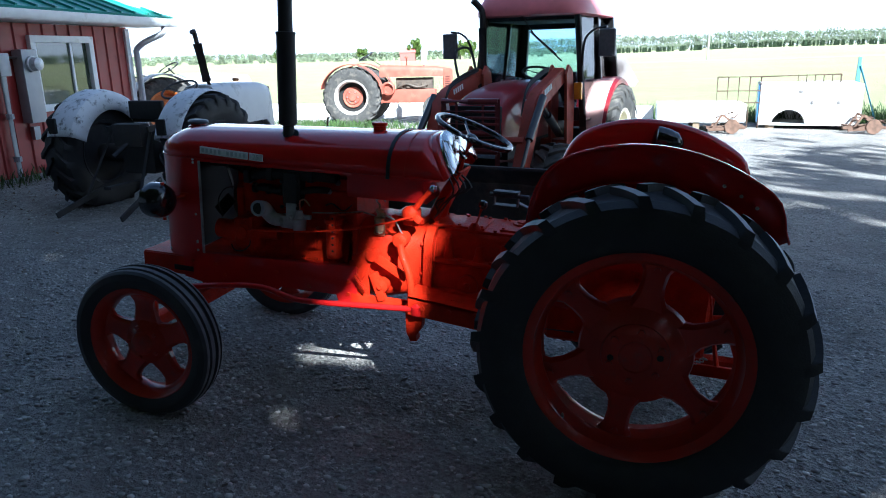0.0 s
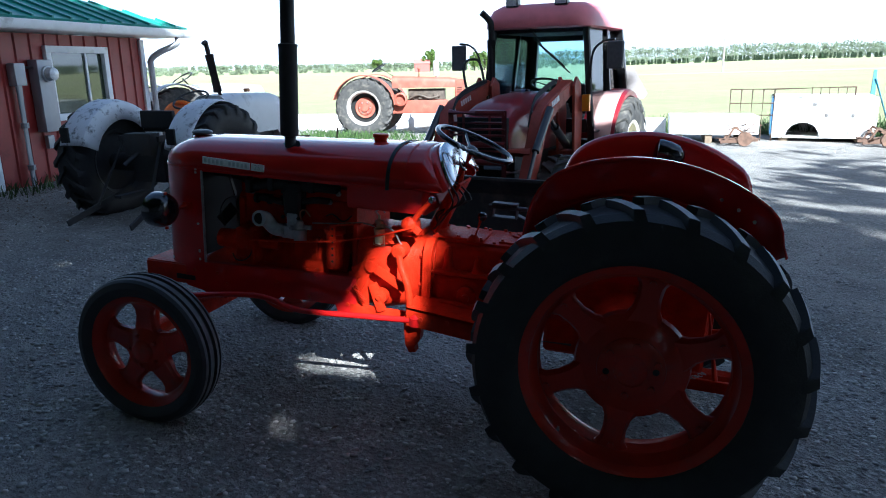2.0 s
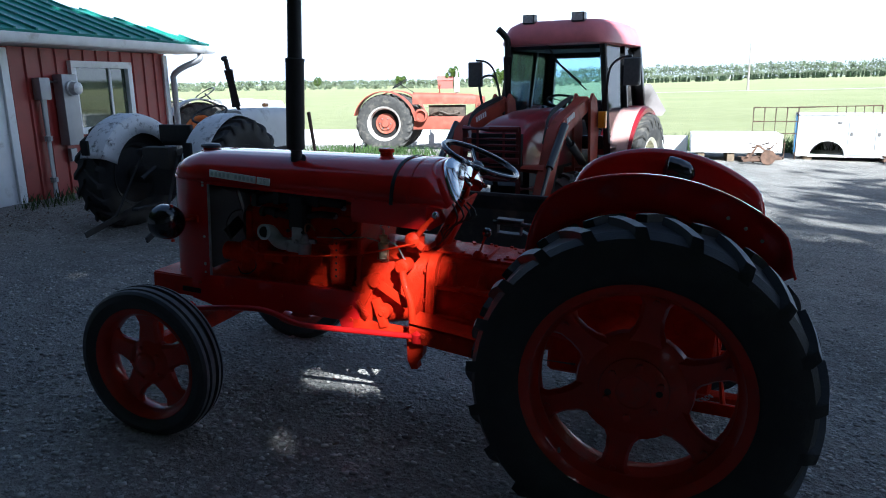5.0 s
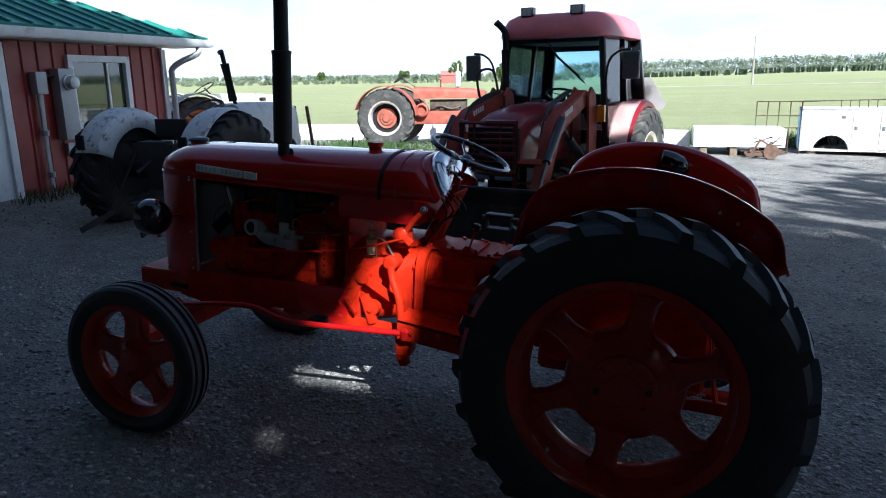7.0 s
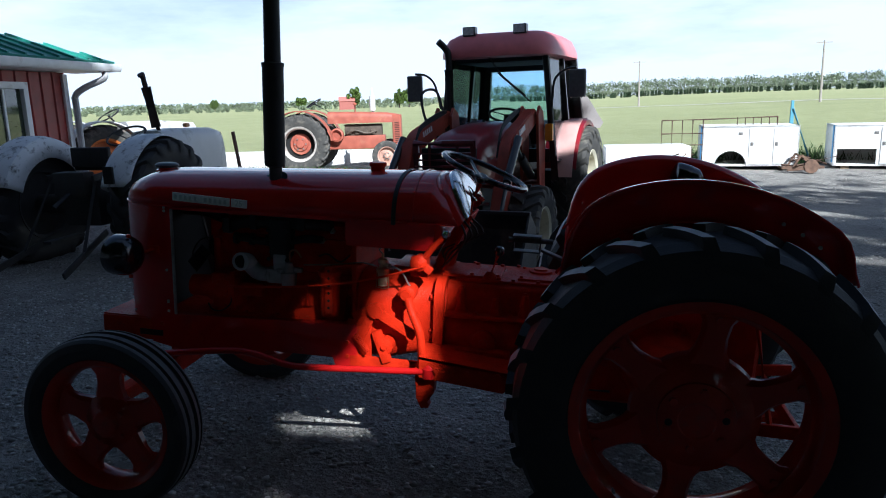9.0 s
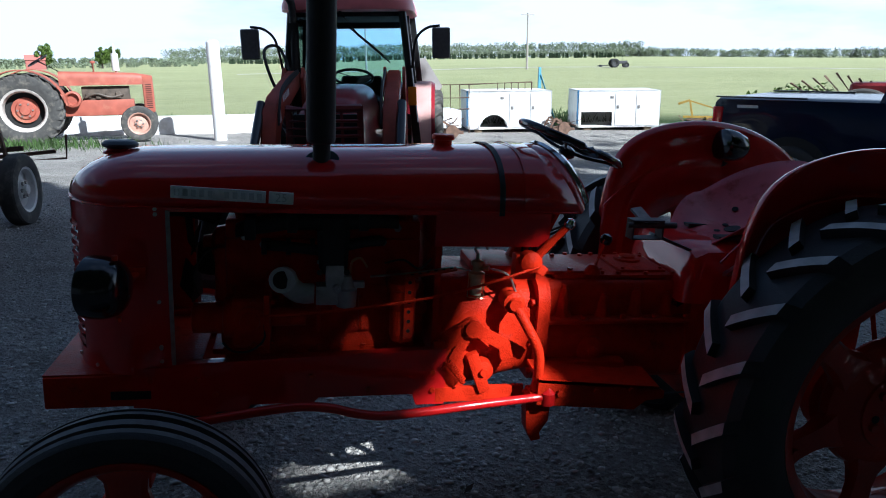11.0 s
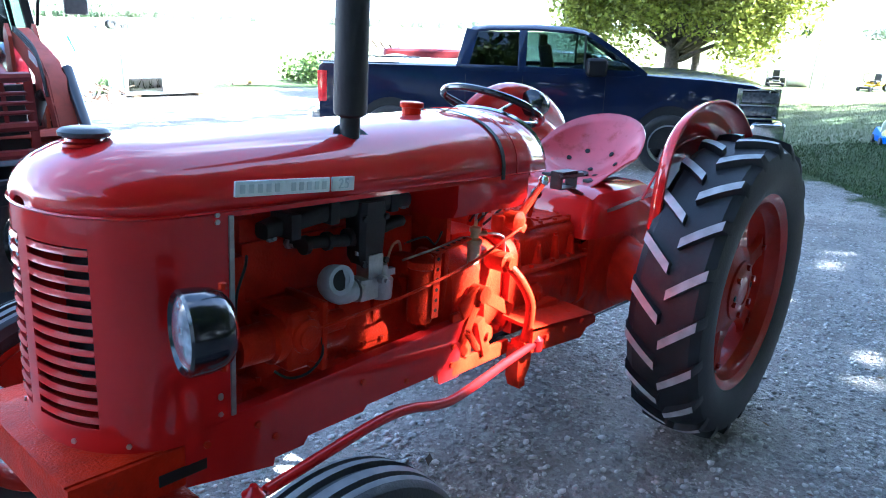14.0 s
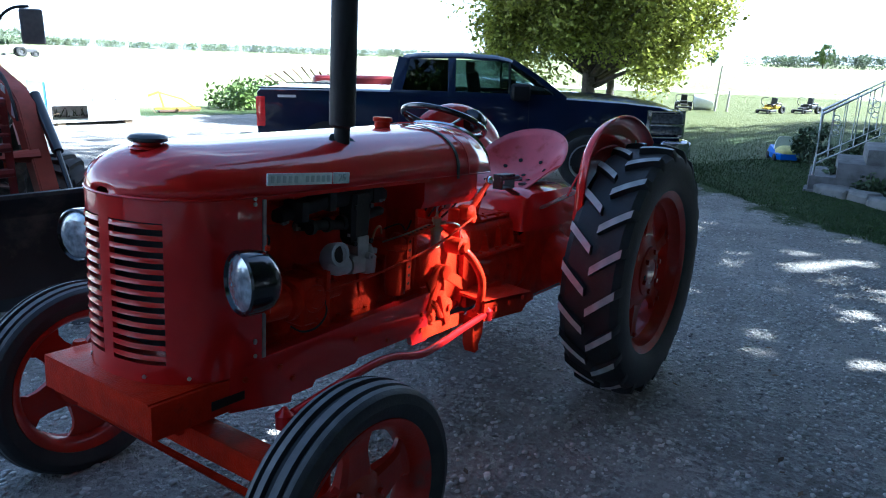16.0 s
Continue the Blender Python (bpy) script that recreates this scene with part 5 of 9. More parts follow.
def build_front_axle():
    bm = B()
    bar(bm, V(-2.10, -0.42, 0.385), V(-2.10, 0.42, 0.385), 0.075, 0.085, (0, 0, 1), 0.008)
    box(bm, V(-2.10, 0, 0.45), (0.14, 0.14, 0.12), bevel=0.015)
    part("front_axle", bm, RED_CAST, TR, "red front axle beam")
    for s in (-1, 1):
        bm = B()
        bar(bm, V(-2.10, s * 0.36, 0.385), V(-2.10, s * 0.57, 0.39), 0.055, 0.06, (0, 0, 1), 0.008)
        turned(bm, V(-2.10, s * 0.57, 0.30), V(0, 0, 1), [(0, 0.028), (0.01, 0.034), (0.18, 0.034), (0.19, 0.028), (0.21, 0.02)], 16)
        cyl(bm, V(-2.10, s * 0.52, 0.35), V(-2.10, s * 0.68, 0.345), 0.026, n=12)
        bar(bm, V(-2.10, s * 0.565, 0.485), V(-2.045, s * 0.385, 0.475), 0.03, 0.02, (0, 0, 1), 0.006)
        part("stub_axle", bm, RED_CAST, TR)
    bm = B()
    tube(bm, [V(-2.17, -0.45, 0.335), V(-2.17, 0.45, 0.335)], 0.012, 10)
    part("tie_rod", bm, RED_CAST, TR, "red tie rod")


build_front_axle()

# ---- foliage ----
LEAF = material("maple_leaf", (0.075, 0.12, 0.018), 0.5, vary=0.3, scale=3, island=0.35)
# brighter copy of LEAF, sunlight put into the lawn maples' colour
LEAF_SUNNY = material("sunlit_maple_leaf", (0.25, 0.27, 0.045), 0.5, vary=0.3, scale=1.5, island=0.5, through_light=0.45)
# greyed and paled: distance haze put into the leaf colour
LEAF_FAR = material("hazed_distant_foliage", (0.17, 0.205, 0.13), 0.9, vary=0.4, scale=0.15, island=0.3)
LEAF_SPRUCE = material("dark_conifer", (0.038, 0.064, 0.030), 0.9, vary=0.3, scale=0.3, island=0.3)
BARK = material("tree_bark", (0.075, 0.06, 0.05), 0.9, vary=0.35, scale=14, bump=0.6, bscale=40)


def leaf_cloud(name, rng, centres, per, spread, size, mat, parent=None, keep=None, flat=0.5):
    """Many small leaves (a bent quad each) round the clump centres, as one mesh."""
    pts, faces = [], []
    for c, r in centres:
        for _ in range(per):
            d = Vector((rng.gauss(0, 1), rng.gauss(0, 1), rng.gauss(0, 1)))
            d.normalize()
            p = Vector(c) + d * r * spread * (rng.random() ** 0.45)
            if keep is not None and not keep(p):
                continue
            nrm = Vector((rng.gauss(0, 1), rng.gauss(0, 1), rng.gauss(0, 1) + flat * 2)).normalized()
            a, b, _n = frame_of(nrm)
            t = rng.random() * 6.28
            u, w = a * math.cos(t) + b * math.sin(t), b * math.cos(t) - a * math.sin(t)
            s = size * (0.6 + 0.8 * rng.random())
            i = len(pts)
            pts += [p - u * s * 0.5, p + w * s * 0.32 + nrm * s * 0.08, p + u * s * 0.55, p - w * s * 0.32 + nrm * s * 0.08]
            faces.append((i, i + 1, i + 2, i + 3))
    me = bpy.data.meshes.new(name)
    me.from_pydata([tuple(p) for p in pts], [], faces)
    me.materials.append(mat)
    ob = new(name, me)
    if parent is not None:
        ob.parent = parent
    return ob


def broad_tree(name, base, height, crown_r, crown_z0, seed, clumps, per, leaf, label, keep=None, trunk_r=0.25, squash=1.0, leaf_mat=None, clump=1.0, open_under=0.0):
    rng = random.Random(seed)
    T = thing(name, Matrix.Translation(base), label, "tree")
    bm = B()
    top = V(0.2, 0.1, height * 0.75)
    tube(bm, smooth_path([V(0, 0, -0.1), V(0.05, 0.0, crown_z0 * 0.6), V(0.1, 0.1, height * 0.45), top], 4), [trunk_r * (1.15 - 0.95 * i / 12) for i in range(13)], 12)
    cs = []
    for k in range(clumps):
        d = Vector((rng.gauss(0, 1), rng.gauss(0, 1), rng.gauss(0, 1))).normalized()
        f = 0.45 + 0.5 * rng.random() ** 0.6
        hz = (height - crown_z0) / 2
        p = V(d.x * crown_r * f, d.y * crown_r * f, crown_z0 + hz + d.z * hz * f * squash)
        if math.hypot(p.x, p.y) < open_under and p.z < crown_z0 + 1.6:
            continue
        cs.append((p, (0.16 * crown_r + 0.2 * crown_r * rng.random()) * clump))
    for i, (p, r) in enumerate(cs):
        if i % 3 == 0 and keep is None:
            s = V(0.05, 0.03, crown_z0 * 0.7 + (p.z - crown_z0) * 0.45)
            tube(bm, smooth_path([s, s.lerp(p, 0.5) + V(0, 0, 0.25), p], 3), [trunk_r * q for q in (0.38, 0.33, 0.28, 0.2, 0.14, 0.09, 0.04)], 6)
    part("trunk", bm, BARK, T)
    wb = Vector(base)
    leaf_cloud("crown", rng, cs, per, 1.0, leaf, leaf_mat or LEAF, T, (lambda p: keep(p + wb)) if keep else None)
    return T


# gaps in the crowns let the sun reach these spots (place, radius)
SUN_SPOTS = [((-0.99, -0.30, 0.68), 0.16), ((-0.90, -0.30, 0.98), 0.09), ((-0.84, -0.15, 0.87), 0.05), ((-0.95, -0.30, 0.58), 0.10), 
             ((-1.34, -0.24, 0.80), 0.045), ((-1.45, 0.42, 0.04), 0.08), ((-1.72, 0.15, 0.04), 0.07), ((-1.5, -0.45, 0.04), 0.05), ((0.35, -0.45, 1.25), 0.05),
             ((-3.6, 0.7, 0.1), 0.03), ((-4.4, 1.2, 0.1), 0.07)]
SHADE_EDGE = [(-30, 9.0), (-8, 8.2), (-6, 7.2), (-4, 6.6), (-2.6, 6.5), (-1.9, 5.6), (-0.4, 4.0), (0.6, 4.6), (1.4, 7.0), (2.4, 9.8), (4, 11.8), (8, 12.6), (13, 10.0), (17, 6.4), (20, 3.4), (24, 1.0), (30, -3.0)]


def shade_keep(p):
    for c, r in SUN_SPOTS:
        v = p - Vector(c)
        along = v.dot(SUN_TO)
        off = (v - SUN_TO * along).length
        if off < r + 0.07:
            return False
    # the shade ends in a ragged, dappled edge
    k = p.z / SUN_TO.z
    gx, gy = p.x - SUN_TO.x * k, p.y - SUN_TO.y * k
    edge = SHADE_EDGE[-1][1]
    for (xa, ya), (xb, yb) in zip(SHADE_EDGE, SHADE_EDGE[1:]):
        if xa <= gx < xb:
            edge = ya + (yb - ya) * (gx - xa) / (xb - xa)
            break
    wide = 1.2 + 2.2 * smooth01((gx + 0.5) / 2.0)
    s = (gy - edge) / wide
    low = smooth01((2.6 - gy) / 2.0)
    ragged = (1 - low) * (noise.noise(Vector((gx * 0.9, gy * 2.3, 1.7))) + 0.5 * noise.noise(Vector((gx * 2.3, gy * 5.0, 5.1))))
    ragged += low * (0.6 * noise.noise(Vector((gx * 2.5, gy * 4.2, 8.2))) + 0.8 * noise.noise(Vector((gx * 4.8, gy * 8.0, 2.4))))
    if gx > 0.9:
        fine = noise.noise(Vector((gx * 2.2 + 0.6 * gy, gy * 6.0, 3.3))) + 0.9 * noise.noise(Vector((gx * 5.0, gy * 11.0, 6.1)))
        return max(s, -0.5) * 0.45 + 0.45 * ragged + 0.75 * fine < -0.22 * smooth01((gy - 3) / 4) - 0.24 * low * smooth01((7 - gx) / 3)
    return s + ragged * 1.15 < 0.62


def shade_trees():
    # unseen trees placed to cast the yard's shade; last four block the western sky
    spots = ((5.4, -7.2, 13.5, 5.6, 4.6, 100), (-2.6, -7.0, 13.0, 5.4, 4.4, 100), (11.8, -12.5, 14.0, 5.6, 3.6, 90), (1.4, -13.0, 15.0, 5.8, 4.0, 90),
             (-9.5, -8.5, 12.5, 5.4, 3.2, 90), (-6.5, -14.5, 14.0, 5.6, 2.6, 80), (1.6, -5.8, 12.0, 4.6, 6.2, 80), (-5.6, -5.4, 12.0, 4.4, 6.0, 70),
             (17.5, -9.8, 24.0, 7.2, 8.0, 130), (20.2, -4.2, 20.0, 6.4, 8.0, 120), (25.5, -8.5, 18.0, 6.0, 5.0, 90), (-16.5, -3.0, 11.0, 4.4, 2.0, 70), (-14.5, -9.0, 13.0, 4.6, 2.5, 70), (-20.0, 2.5, 13.0, 4.8, 2.0, 70), (-22.0, -5.0, 14.0, 5.0, 2.0, 70))
    for i, (x, y, h, r, z0, n) in enumerate(spots):
        broad_tree("shade_tree", (x, y, 0), h, r, z0, 11 + i, n, 300, 0.33, "unseen tall green broadleaf tree shading the yard", shade_keep, 0.28)
    # hedge added out of view to block the low sky behind
    rng = random.Random(91)
    cs = []
    for k in range(620):
        h = rng.uniform(165, 335)
        x, y = 18 * math.cos(radians(h)), 18 * math.sin(radians(h)) - 1
        if x > 8 and y > -6:
            continue
        cs.append((V(x + rng.uniform(-1.5, 1.5), y + rng.uniform(-1.5, 1.5), 9.0 * rng.random() ** 1.3), 1.3))
    tagged(leaf_cloud("hedge", rng, cs, 70, 1.0, 0.5, LEAF), "tall dense green hedge, added unseen to close off the sky behind", "hedge", "", "stuff")


shade_trees()

# ---- generic wheel for the other machines ----
def wheel(parent, m, R, w, rim_r, tyre_mat, rim_mat, lugs=0, label="wheel", hub_mat=None, dish=0.0, disc=1.0):
    """A wheel about the y axis, its outer face at -y: tyre, rim and disc."""
    bm = B()
    if disc < 1:
        # dark disc added behind the hub for the shade in the gap
        turned(bm, V(0, dish + 0.07, 0), V(0, -1, 0), [(0, rim_r * 0.95), (0.01, rim_r * 0.95), (0.012, rim_r * 0.5)], 28)
        back = bm
        bm = B()
    turned(bm, V(0, dish + 0.02, 0), V(0, -1, 0), [(0, rim_r * 0.93 * disc), (0.012, rim_r * 0.93 * disc), (0.016, rim_r * 0.7 * disc), (0.03, rim_r * 0.45), (0.05, rim_r * 0.40), (0.055, rim_r * 0.25), (0.09, rim_r * 0.22), (0.1, 0.002)], 28)
    o = part("wheel", bm, hub_mat or rim_mat, parent, label)
    o.matrix_basis = m
    if disc < 1:
        part("gap_shade_disc", back, DARK, o)
    bm = B()
    for k in range(6):
        a = 2 * math.pi * k / 6
        bolt(bm, V(rim_r * 0.33 * math.cos(a), dish - 0.032, rim_r * 0.33 * math.sin(a)), V(0, -1, 0), 0.02, 0.02)
    pieces("wheel_nut", bm, STEEL, o)
    h = w / 2
    bm = B()
    ring_profile(bm, [(-h * 0.86, rim_r * 1.03), (-h * 0.8, rim_r * 1.04), (-h * 0.74, rim_r * 0.97), (0, rim_r * 0.9), (h * 0.74, rim_r * 0.97), (h * 0.8, rim_r * 1.04), (h * 0.86, rim_r * 1.03), (h * 0.74, rim_r * 0.93), (0, rim_r * 0.86), (-h * 0.74, rim_r * 0.93)], 40)
    part("rim", bm, rim_mat, o)
    bm = B()
    rr = R - (0.03 if lugs else 0)
    ring_profile(bm, [(-h * 0.8, rim_r), (-h * 0.95, rim_r + (rr - rim_r) * 0.3), (-h, rim_r + (rr - rim_r) * 0.6), (-h * 0.9, rim_r + (rr - rim_r) * 0.88), (-h * 0.7, rr * 0.99), (0, rr), (h * 0.7, rr * 0.99), (h * 0.9, rim_r + (rr - rim_r) * 0.88), (h, rim_r + (rr - rim_r) * 0.6), (h * 0.95, rim_r + (rr - rim_r) * 0.3), (h * 0.8, rim_r), (0, rim_r * 0.95)], 48)
    part("tyre", bm, tyre_mat, o, "", angle=28)
    if lugs:
        tyre_lugs(o, R, w * 1.02, lugs, 0.04, 0.05, 0.26, R * 0.88, 0.0, [tyre_mat, LUG], False)
    return o


def side_wheels(parent, x, y, R, w, rim_r, tyre_mat, rim_mat, lugs=0, label="wheel", dish=0.0, z=None, hub_mat=None, disc=1.0):
    wheel(parent, pose(x, -y, R if z is None else z), R, w, rim_r, tyre_mat, rim_mat, lugs, label, hub_mat, dish, disc)
    wheel(parent, pose(x, y, R if z is None else z, 0, 0, 180), R, w, rim_r, tyre_mat, rim_mat, lugs, label, hub_mat, dish, disc)


def slab(bm, pts, y0, y1):
    plate(bm, pts, y1 - y0, "y", y0)


def at_ground(x, y, head, dz=0.0):
    """A pose with local +x along the heading (degrees)."""
    return pose(x, y, ground_z(x, y) + dz, 0, 0, head)


# ---- modern red cab tractor with loader ----
def build_cab_tractor():
    C = thing("loader_tractor", at_ground(-0.99, 5.31, 259.3) @ Matrix.Scale(0.98, 4), "red cab tractor with front loader parked on the gravel", "tractor")
    CR = material("faded_tractor_red", (0.24, 0.012, 0.020), 0.35, vary=0.15, scale=5, coat=0.3, spec=0.25, dirt=(0.22, 0.05, 0.05), dirt_amount=0.1, dirt_scale=3)
    LO = material("loader_orange_red", (0.34, 0.045, 0.02), 0.55, vary=0.2, scale=6, dirt=(0.20, 0.05, 0.03), dirt_amount=0.3, dirt_scale=5, bump=0.1)
    CD = material("dark_red_paint", (0.16, 0.014, 0.016), 0.4, vary=0.2, scale=8, coat=0.2)
    IVORY = material("ivory_rim_paint", (0.62, 0.58, 0.45), 0.5, vary=0.12, scale=8, dirt=(0.3, 0.26, 0.18), dirt_amount=0.3)
    side_wheels(C, 0, 0.70, 0.66, 0.36, 0.38, RUBBER_DUSTY, IVORY, 22, "large rear wheel with ivory rim", 0.04)
    side_wheels(C, 1.95, 0.66, 0.44, 0.28, 0.24, RUBBER_DUSTY, IVORY, 18, "front wheel with ivory rim", 0.03)
    bm = B()
    box(bm, V(0.9, 0, 0.72), (2.2, 0.42, 0.42), bevel=0.04)
    box(bm, V(0, 0, 0.68), (0.5, 1.2, 0.32), bevel=0.04)
    box(bm, V(1.95, 0, 0.46), (0.18, 1.1, 0.14), bevel=0.03)
    part("chassis", bm, BLACK_MATT, C)
    CAB_GLASS = glass_material("blue_tinted_cab_glass", (0.80, 0.91, 0.96))
    # hood
    bm = B()
    loops = []
    for x, w, z0, z1 in ((0.85, 0.29, 0.86, 1.41), (1.2, 0.295, 0.86, 1.42), (1.6, 0.29, 0.86, 1.41), (2.0, 0.28, 0.88, 1.365), (2.2, 0.27, 0.9, 1.305), (2.27, 0.255, 0.94, 1.235)):
        sec = []
        for i in range(15):
            a = math.pi * i / 14
            c, s_ = math.cos(a), math.sin(a)
            sec.append(V(x, -w * math.copysign(abs(c) ** 0.5, c), z0 + (z1 - z0) * max(0, s_) ** 0.6))
        loops.append(sec)
    rings(bm, loops, False, False)
    for lp in (loops[0], loops[-1]):
        bm.faces.new([bm.verts.new(p) for p in lp])
    part("hood", bm, CR, C, "faded red sloping bonnet")
    bm = B()
    box(bm, V(2.275, 0, 1.0), (0.06, 0.50, 0.46), bevel=0.01)
    part("front_grille", bm, DARK, C)
    # lamps low in the nose
    for s in (-1, 1):
        bm = B()
        box(bm, V(2.305, s * 0.12, 0.80), (0.02, 0.19, 0.085), bevel=0.012)
        part("headlamp", bm, REFLECTOR, C, "rectangular headlamp")
    # brush guard
    bm = B()
    for z in (0.84, 1.0, 1.08, 1.135, 1.19, 1.28):
        r = 0.030 if z in (0.84, 1.0, 1.28) else 0.013
        tube(bm, [V(2.40, -0.275, z), V(2.42, 0, z), V(2.40, 0.275, z)], r, 8)
    for s in (-1, 1):
        tube(bm, [V(2.40, s * 0.265, 0.70), V(2.40, s * 0.265, 1.30)], 0.024, 8)
        tube(bm, [V(2.41, s * 0.13, 1.0), V(2.41, s * 0.13, 1.28)], 0.012, 8)
        tube(bm, [V(2.40, s * 0.265, 0.75), V(2.0, s * 0.25, 0.70)], 0.024, 8)
    pieces("guard_tube", bm, CD, C, "dark red tubular grille guard")
    # cab
    bm = B()
    for s in (-1, 1):
        post = lambda x, z: V(x, s * (0.62 - 0.10 * (z - 1.0)), z)
        tube(bm, [post(0.95, 0.80), post(0.92, 1.05), post(0.84, 2.12)], 0.036, 8)
        bar(bm, post(0.18, 1.0), post(0.12, 2.10), 0.06, 0.05, (0, s, 0), 0.01)
        bar(bm, post(-0.44, 1.25), post(-0.36, 2.10), 0.15, 0.07, (0, s, 0), 0.015)
        tube(bm, [post(0.84, 2.12), post(-0.36, 2.12)], 0.03, 8)
        tube(bm, [post(0.93, 1.0), post(-0.05, 0.95), post(-0.44, 1.25)], 0.026, 8)
    tube(bm, [V(0.84, -0.5, 2.12), V(0.86, 0, 2.12), V(0.84, 0.5, 2.12)], 0.035, 8)
    tube(bm, [V(-0.36, -0.5, 2.12), V(-0.36, 0.5, 2.12)], 0.03, 8)
    tube(bm, [V(-0.44, -0.58, 1.25), V(-0.44, 0.58, 1.25)], 0.03, 8)
    box(bm, V(0.93, 0, 1.06), (0.06, 1.16, 0.14), bevel=0.015)
    part("cab_frame", bm, BLACK, C, "black cab frame")
    bm = B()
    def pane(pts):
        d = (Vector(pts[1]) - Vector(pts[0])).cross(Vector(pts[2]) - Vector(pts[0])).normalized() * 0.003
        rings(bm, [[Vector(p) - d for p in pts], [Vector(p) + d for p in pts]])
    pane([(0.93, -0.58, 1.12), (0.93, 0.58, 1.12), (0.85, 0.49, 2.10), (0.85, -0.49, 2.10)])
    part("windscreen", bm, CAB_GLASS, C, "clear windscreen").visible_shadow = False
    for s in (-1, 1):
        bm = B()
        pane([(0.90, s * 0.59, 1.0), (0.19, s * 0.60, 1.0), (0.14, s * 0.51, 2.10), (0.84, s * 0.51, 2.10)])
        part("side_window", bm, CAB_GLASS, C).visible_shadow = False
        bm = B()
        pane([(0.16, s * 0.60, 1.1), (-0.42, s * 0.59, 1.27), (-0.35, s * 0.51, 2.10), (0.10, s * 0.51, 2.10)])
        part("side_window", bm, CAB_GLASS, C).visible_shadow = False
    bm = B()
    pane([(-0.44, -0.56, 1.28), (-0.44, 0.56, 1.28), (-0.36, 0.49, 2.10), (-0.36, -0.49, 2.10)])
    part("rear_window", bm, CAB_GLASS, C).visible_shadow = False
    bm = B()
    loops = []
    for z, k in ((2.055, 0.97), (2.065, 1.03), (2.11, 1.03), (2.185, 0.99), (2.255, 0.93), (2.305, 0.80), (2.325, 0.5)):
        loops.append([V(0.25 + 0.78 * k * math.copysign(abs(math.cos(a)) ** 0.35, math.cos(a)), 0.60 * k * math.copysign(abs(math.sin(a)) ** 0.35, math.sin(a)), z) for a in [2 * math.pi * i / 40 for i in range(40)]])
    rings(bm, loops)
    # roof paler than the bonnet paint: sunlight put into its colour
    part("cab_roof", bm, material("sunlit_roof_red", (0.72, 0.20, 0.22), 0.40, vary=0.12, scale=5), C, "red cab roof with sunlight put into its colour")
    for s in (-1, 1):
        bm = B()
        box(bm, V(0.90, s * 0.27, 2.325), (0.09, 0.135, 0.095), bevel=0.012)
        l = part("work_lamp", bm, BLACK, C, "square work lamp on the cab roof")
        bm = B()
        box(bm, V(0.948, s * 0.27, 2.325), (0.006, 0.11, 0.072), bevel=0.002)
        part("lens", bm, material("pale_lamp_glass", (0.7, 0.72, 0.74), 0.15, vary=0.2, scale=40, coat=0.8), l)
    bm = B()
    box(bm, V(0.25, 0, 2.035), (1.12, 0.98, 0.04), bevel=0.01)
    box(bm, V(-0.36, 0, 2.02), (0.06, 1.0, 0.13), bevel=0.015)
    box(bm, V(-0.42, 0, 1.30), (0.06, 1.1, 0.16), bevel=0.015)
    part("headliner", bm, material("grey_cab_lining", (0.06, 0.065, 0.075), 0.8, vary=0.2, scale=8), C, "dark grey cab lining")
    for y in (-0.34, -0.28, -0.22):
        bm = B()
        tube(bm, [V(0.30, y, 0.98), V(0.36, y + 0.02, 1.36 - 0.2 * (y + 0.3))], 0.008, 6)
        turned(bm, V(0.36, y + 0.02, 1.34 - 0.2 * (y + 0.3)), V(0, 0, 1), [(0, 0.012), (0.02, 0.022), (0.06, 0.018), (0.07, 0.004)], 10)
        part("control_lever", bm, BLACK, C)
    # seat, wheel, console inside
    bm = B()
    box(bm, V(0.0, 0, 1.04), (0.44, 0.46, 0.14), bevel=0.05, seg=3)
    box(bm, V(-0.22, 0, 1.26), (0.12, 0.44, 0.40), bevel=0.05, seg=3)
    part("driver_seat", bm, BLACK_MATT, C, "black driver seat")
    bm = B()
    c, nrm = V(0.52, 0, 1.46), V(-0.45, 0, 1).normalized()
    a, b_, _ = frame_of(nrm)
    tube(bm, [c + (a * math.cos(t) + b_ * math.sin(t)) * 0.19 for t in [2 * math.pi * i / 28 for i in range(28)]], 0.014, 8, closed=True)
    for t in (0.3, 2.4, 4.5):
        tube(bm, [c, c + (a * math.cos(t) + b_ * math.sin(t)) * 0.19], 0.01, 6)
    tube(bm, [c, V(0.66, 0, 1.2)], 0.03, 8)
    part("steering_wheel", bm, BLACK, C)
    bm = B()
    loops = [[V(x, y, z) for y, z in ((-0.34, 1.0), (-0.30, zz), (-0.12, zz + 0.05), (0.12, zz + 0.05), (0.30, zz), (0.34, 1.0))] for x, zz in ((0.90, 1.24), (0.72, 1.28), (0.64, 1.2))]
    rings(bm, loops)
    part("dashboard", bm, BLACK_MATT, C, "black dashboard")
    bm = B()
    tube(bm, [V(0.955, -0.05, 2.06), V(0.985, 0.10, 1.86), V(0.985, 0.34, 1.66)], 0.012, 6)
    bar(bm, V(0.985, 0.05, 1.90), V(0.99, 0.40, 1.60), 0.02, 0.01, (1, 0, 0))
    part("wiper", bm, BLACK, C, "windscreen wiper")
    # mirrors
    for s in (-1, 1):
        bm = B()
        tube(bm, smooth_path([V(0.95, s * 0.60, 1.55), V(1.0, s * 0.64, 1.80), V(1.0, s * 0.74, 1.90), V(1.0, s * 0.86, 1.92)], 4), 0.012, 8)
        mm = part("mirror_arm", bm, BLACK, C)
        bm = B()
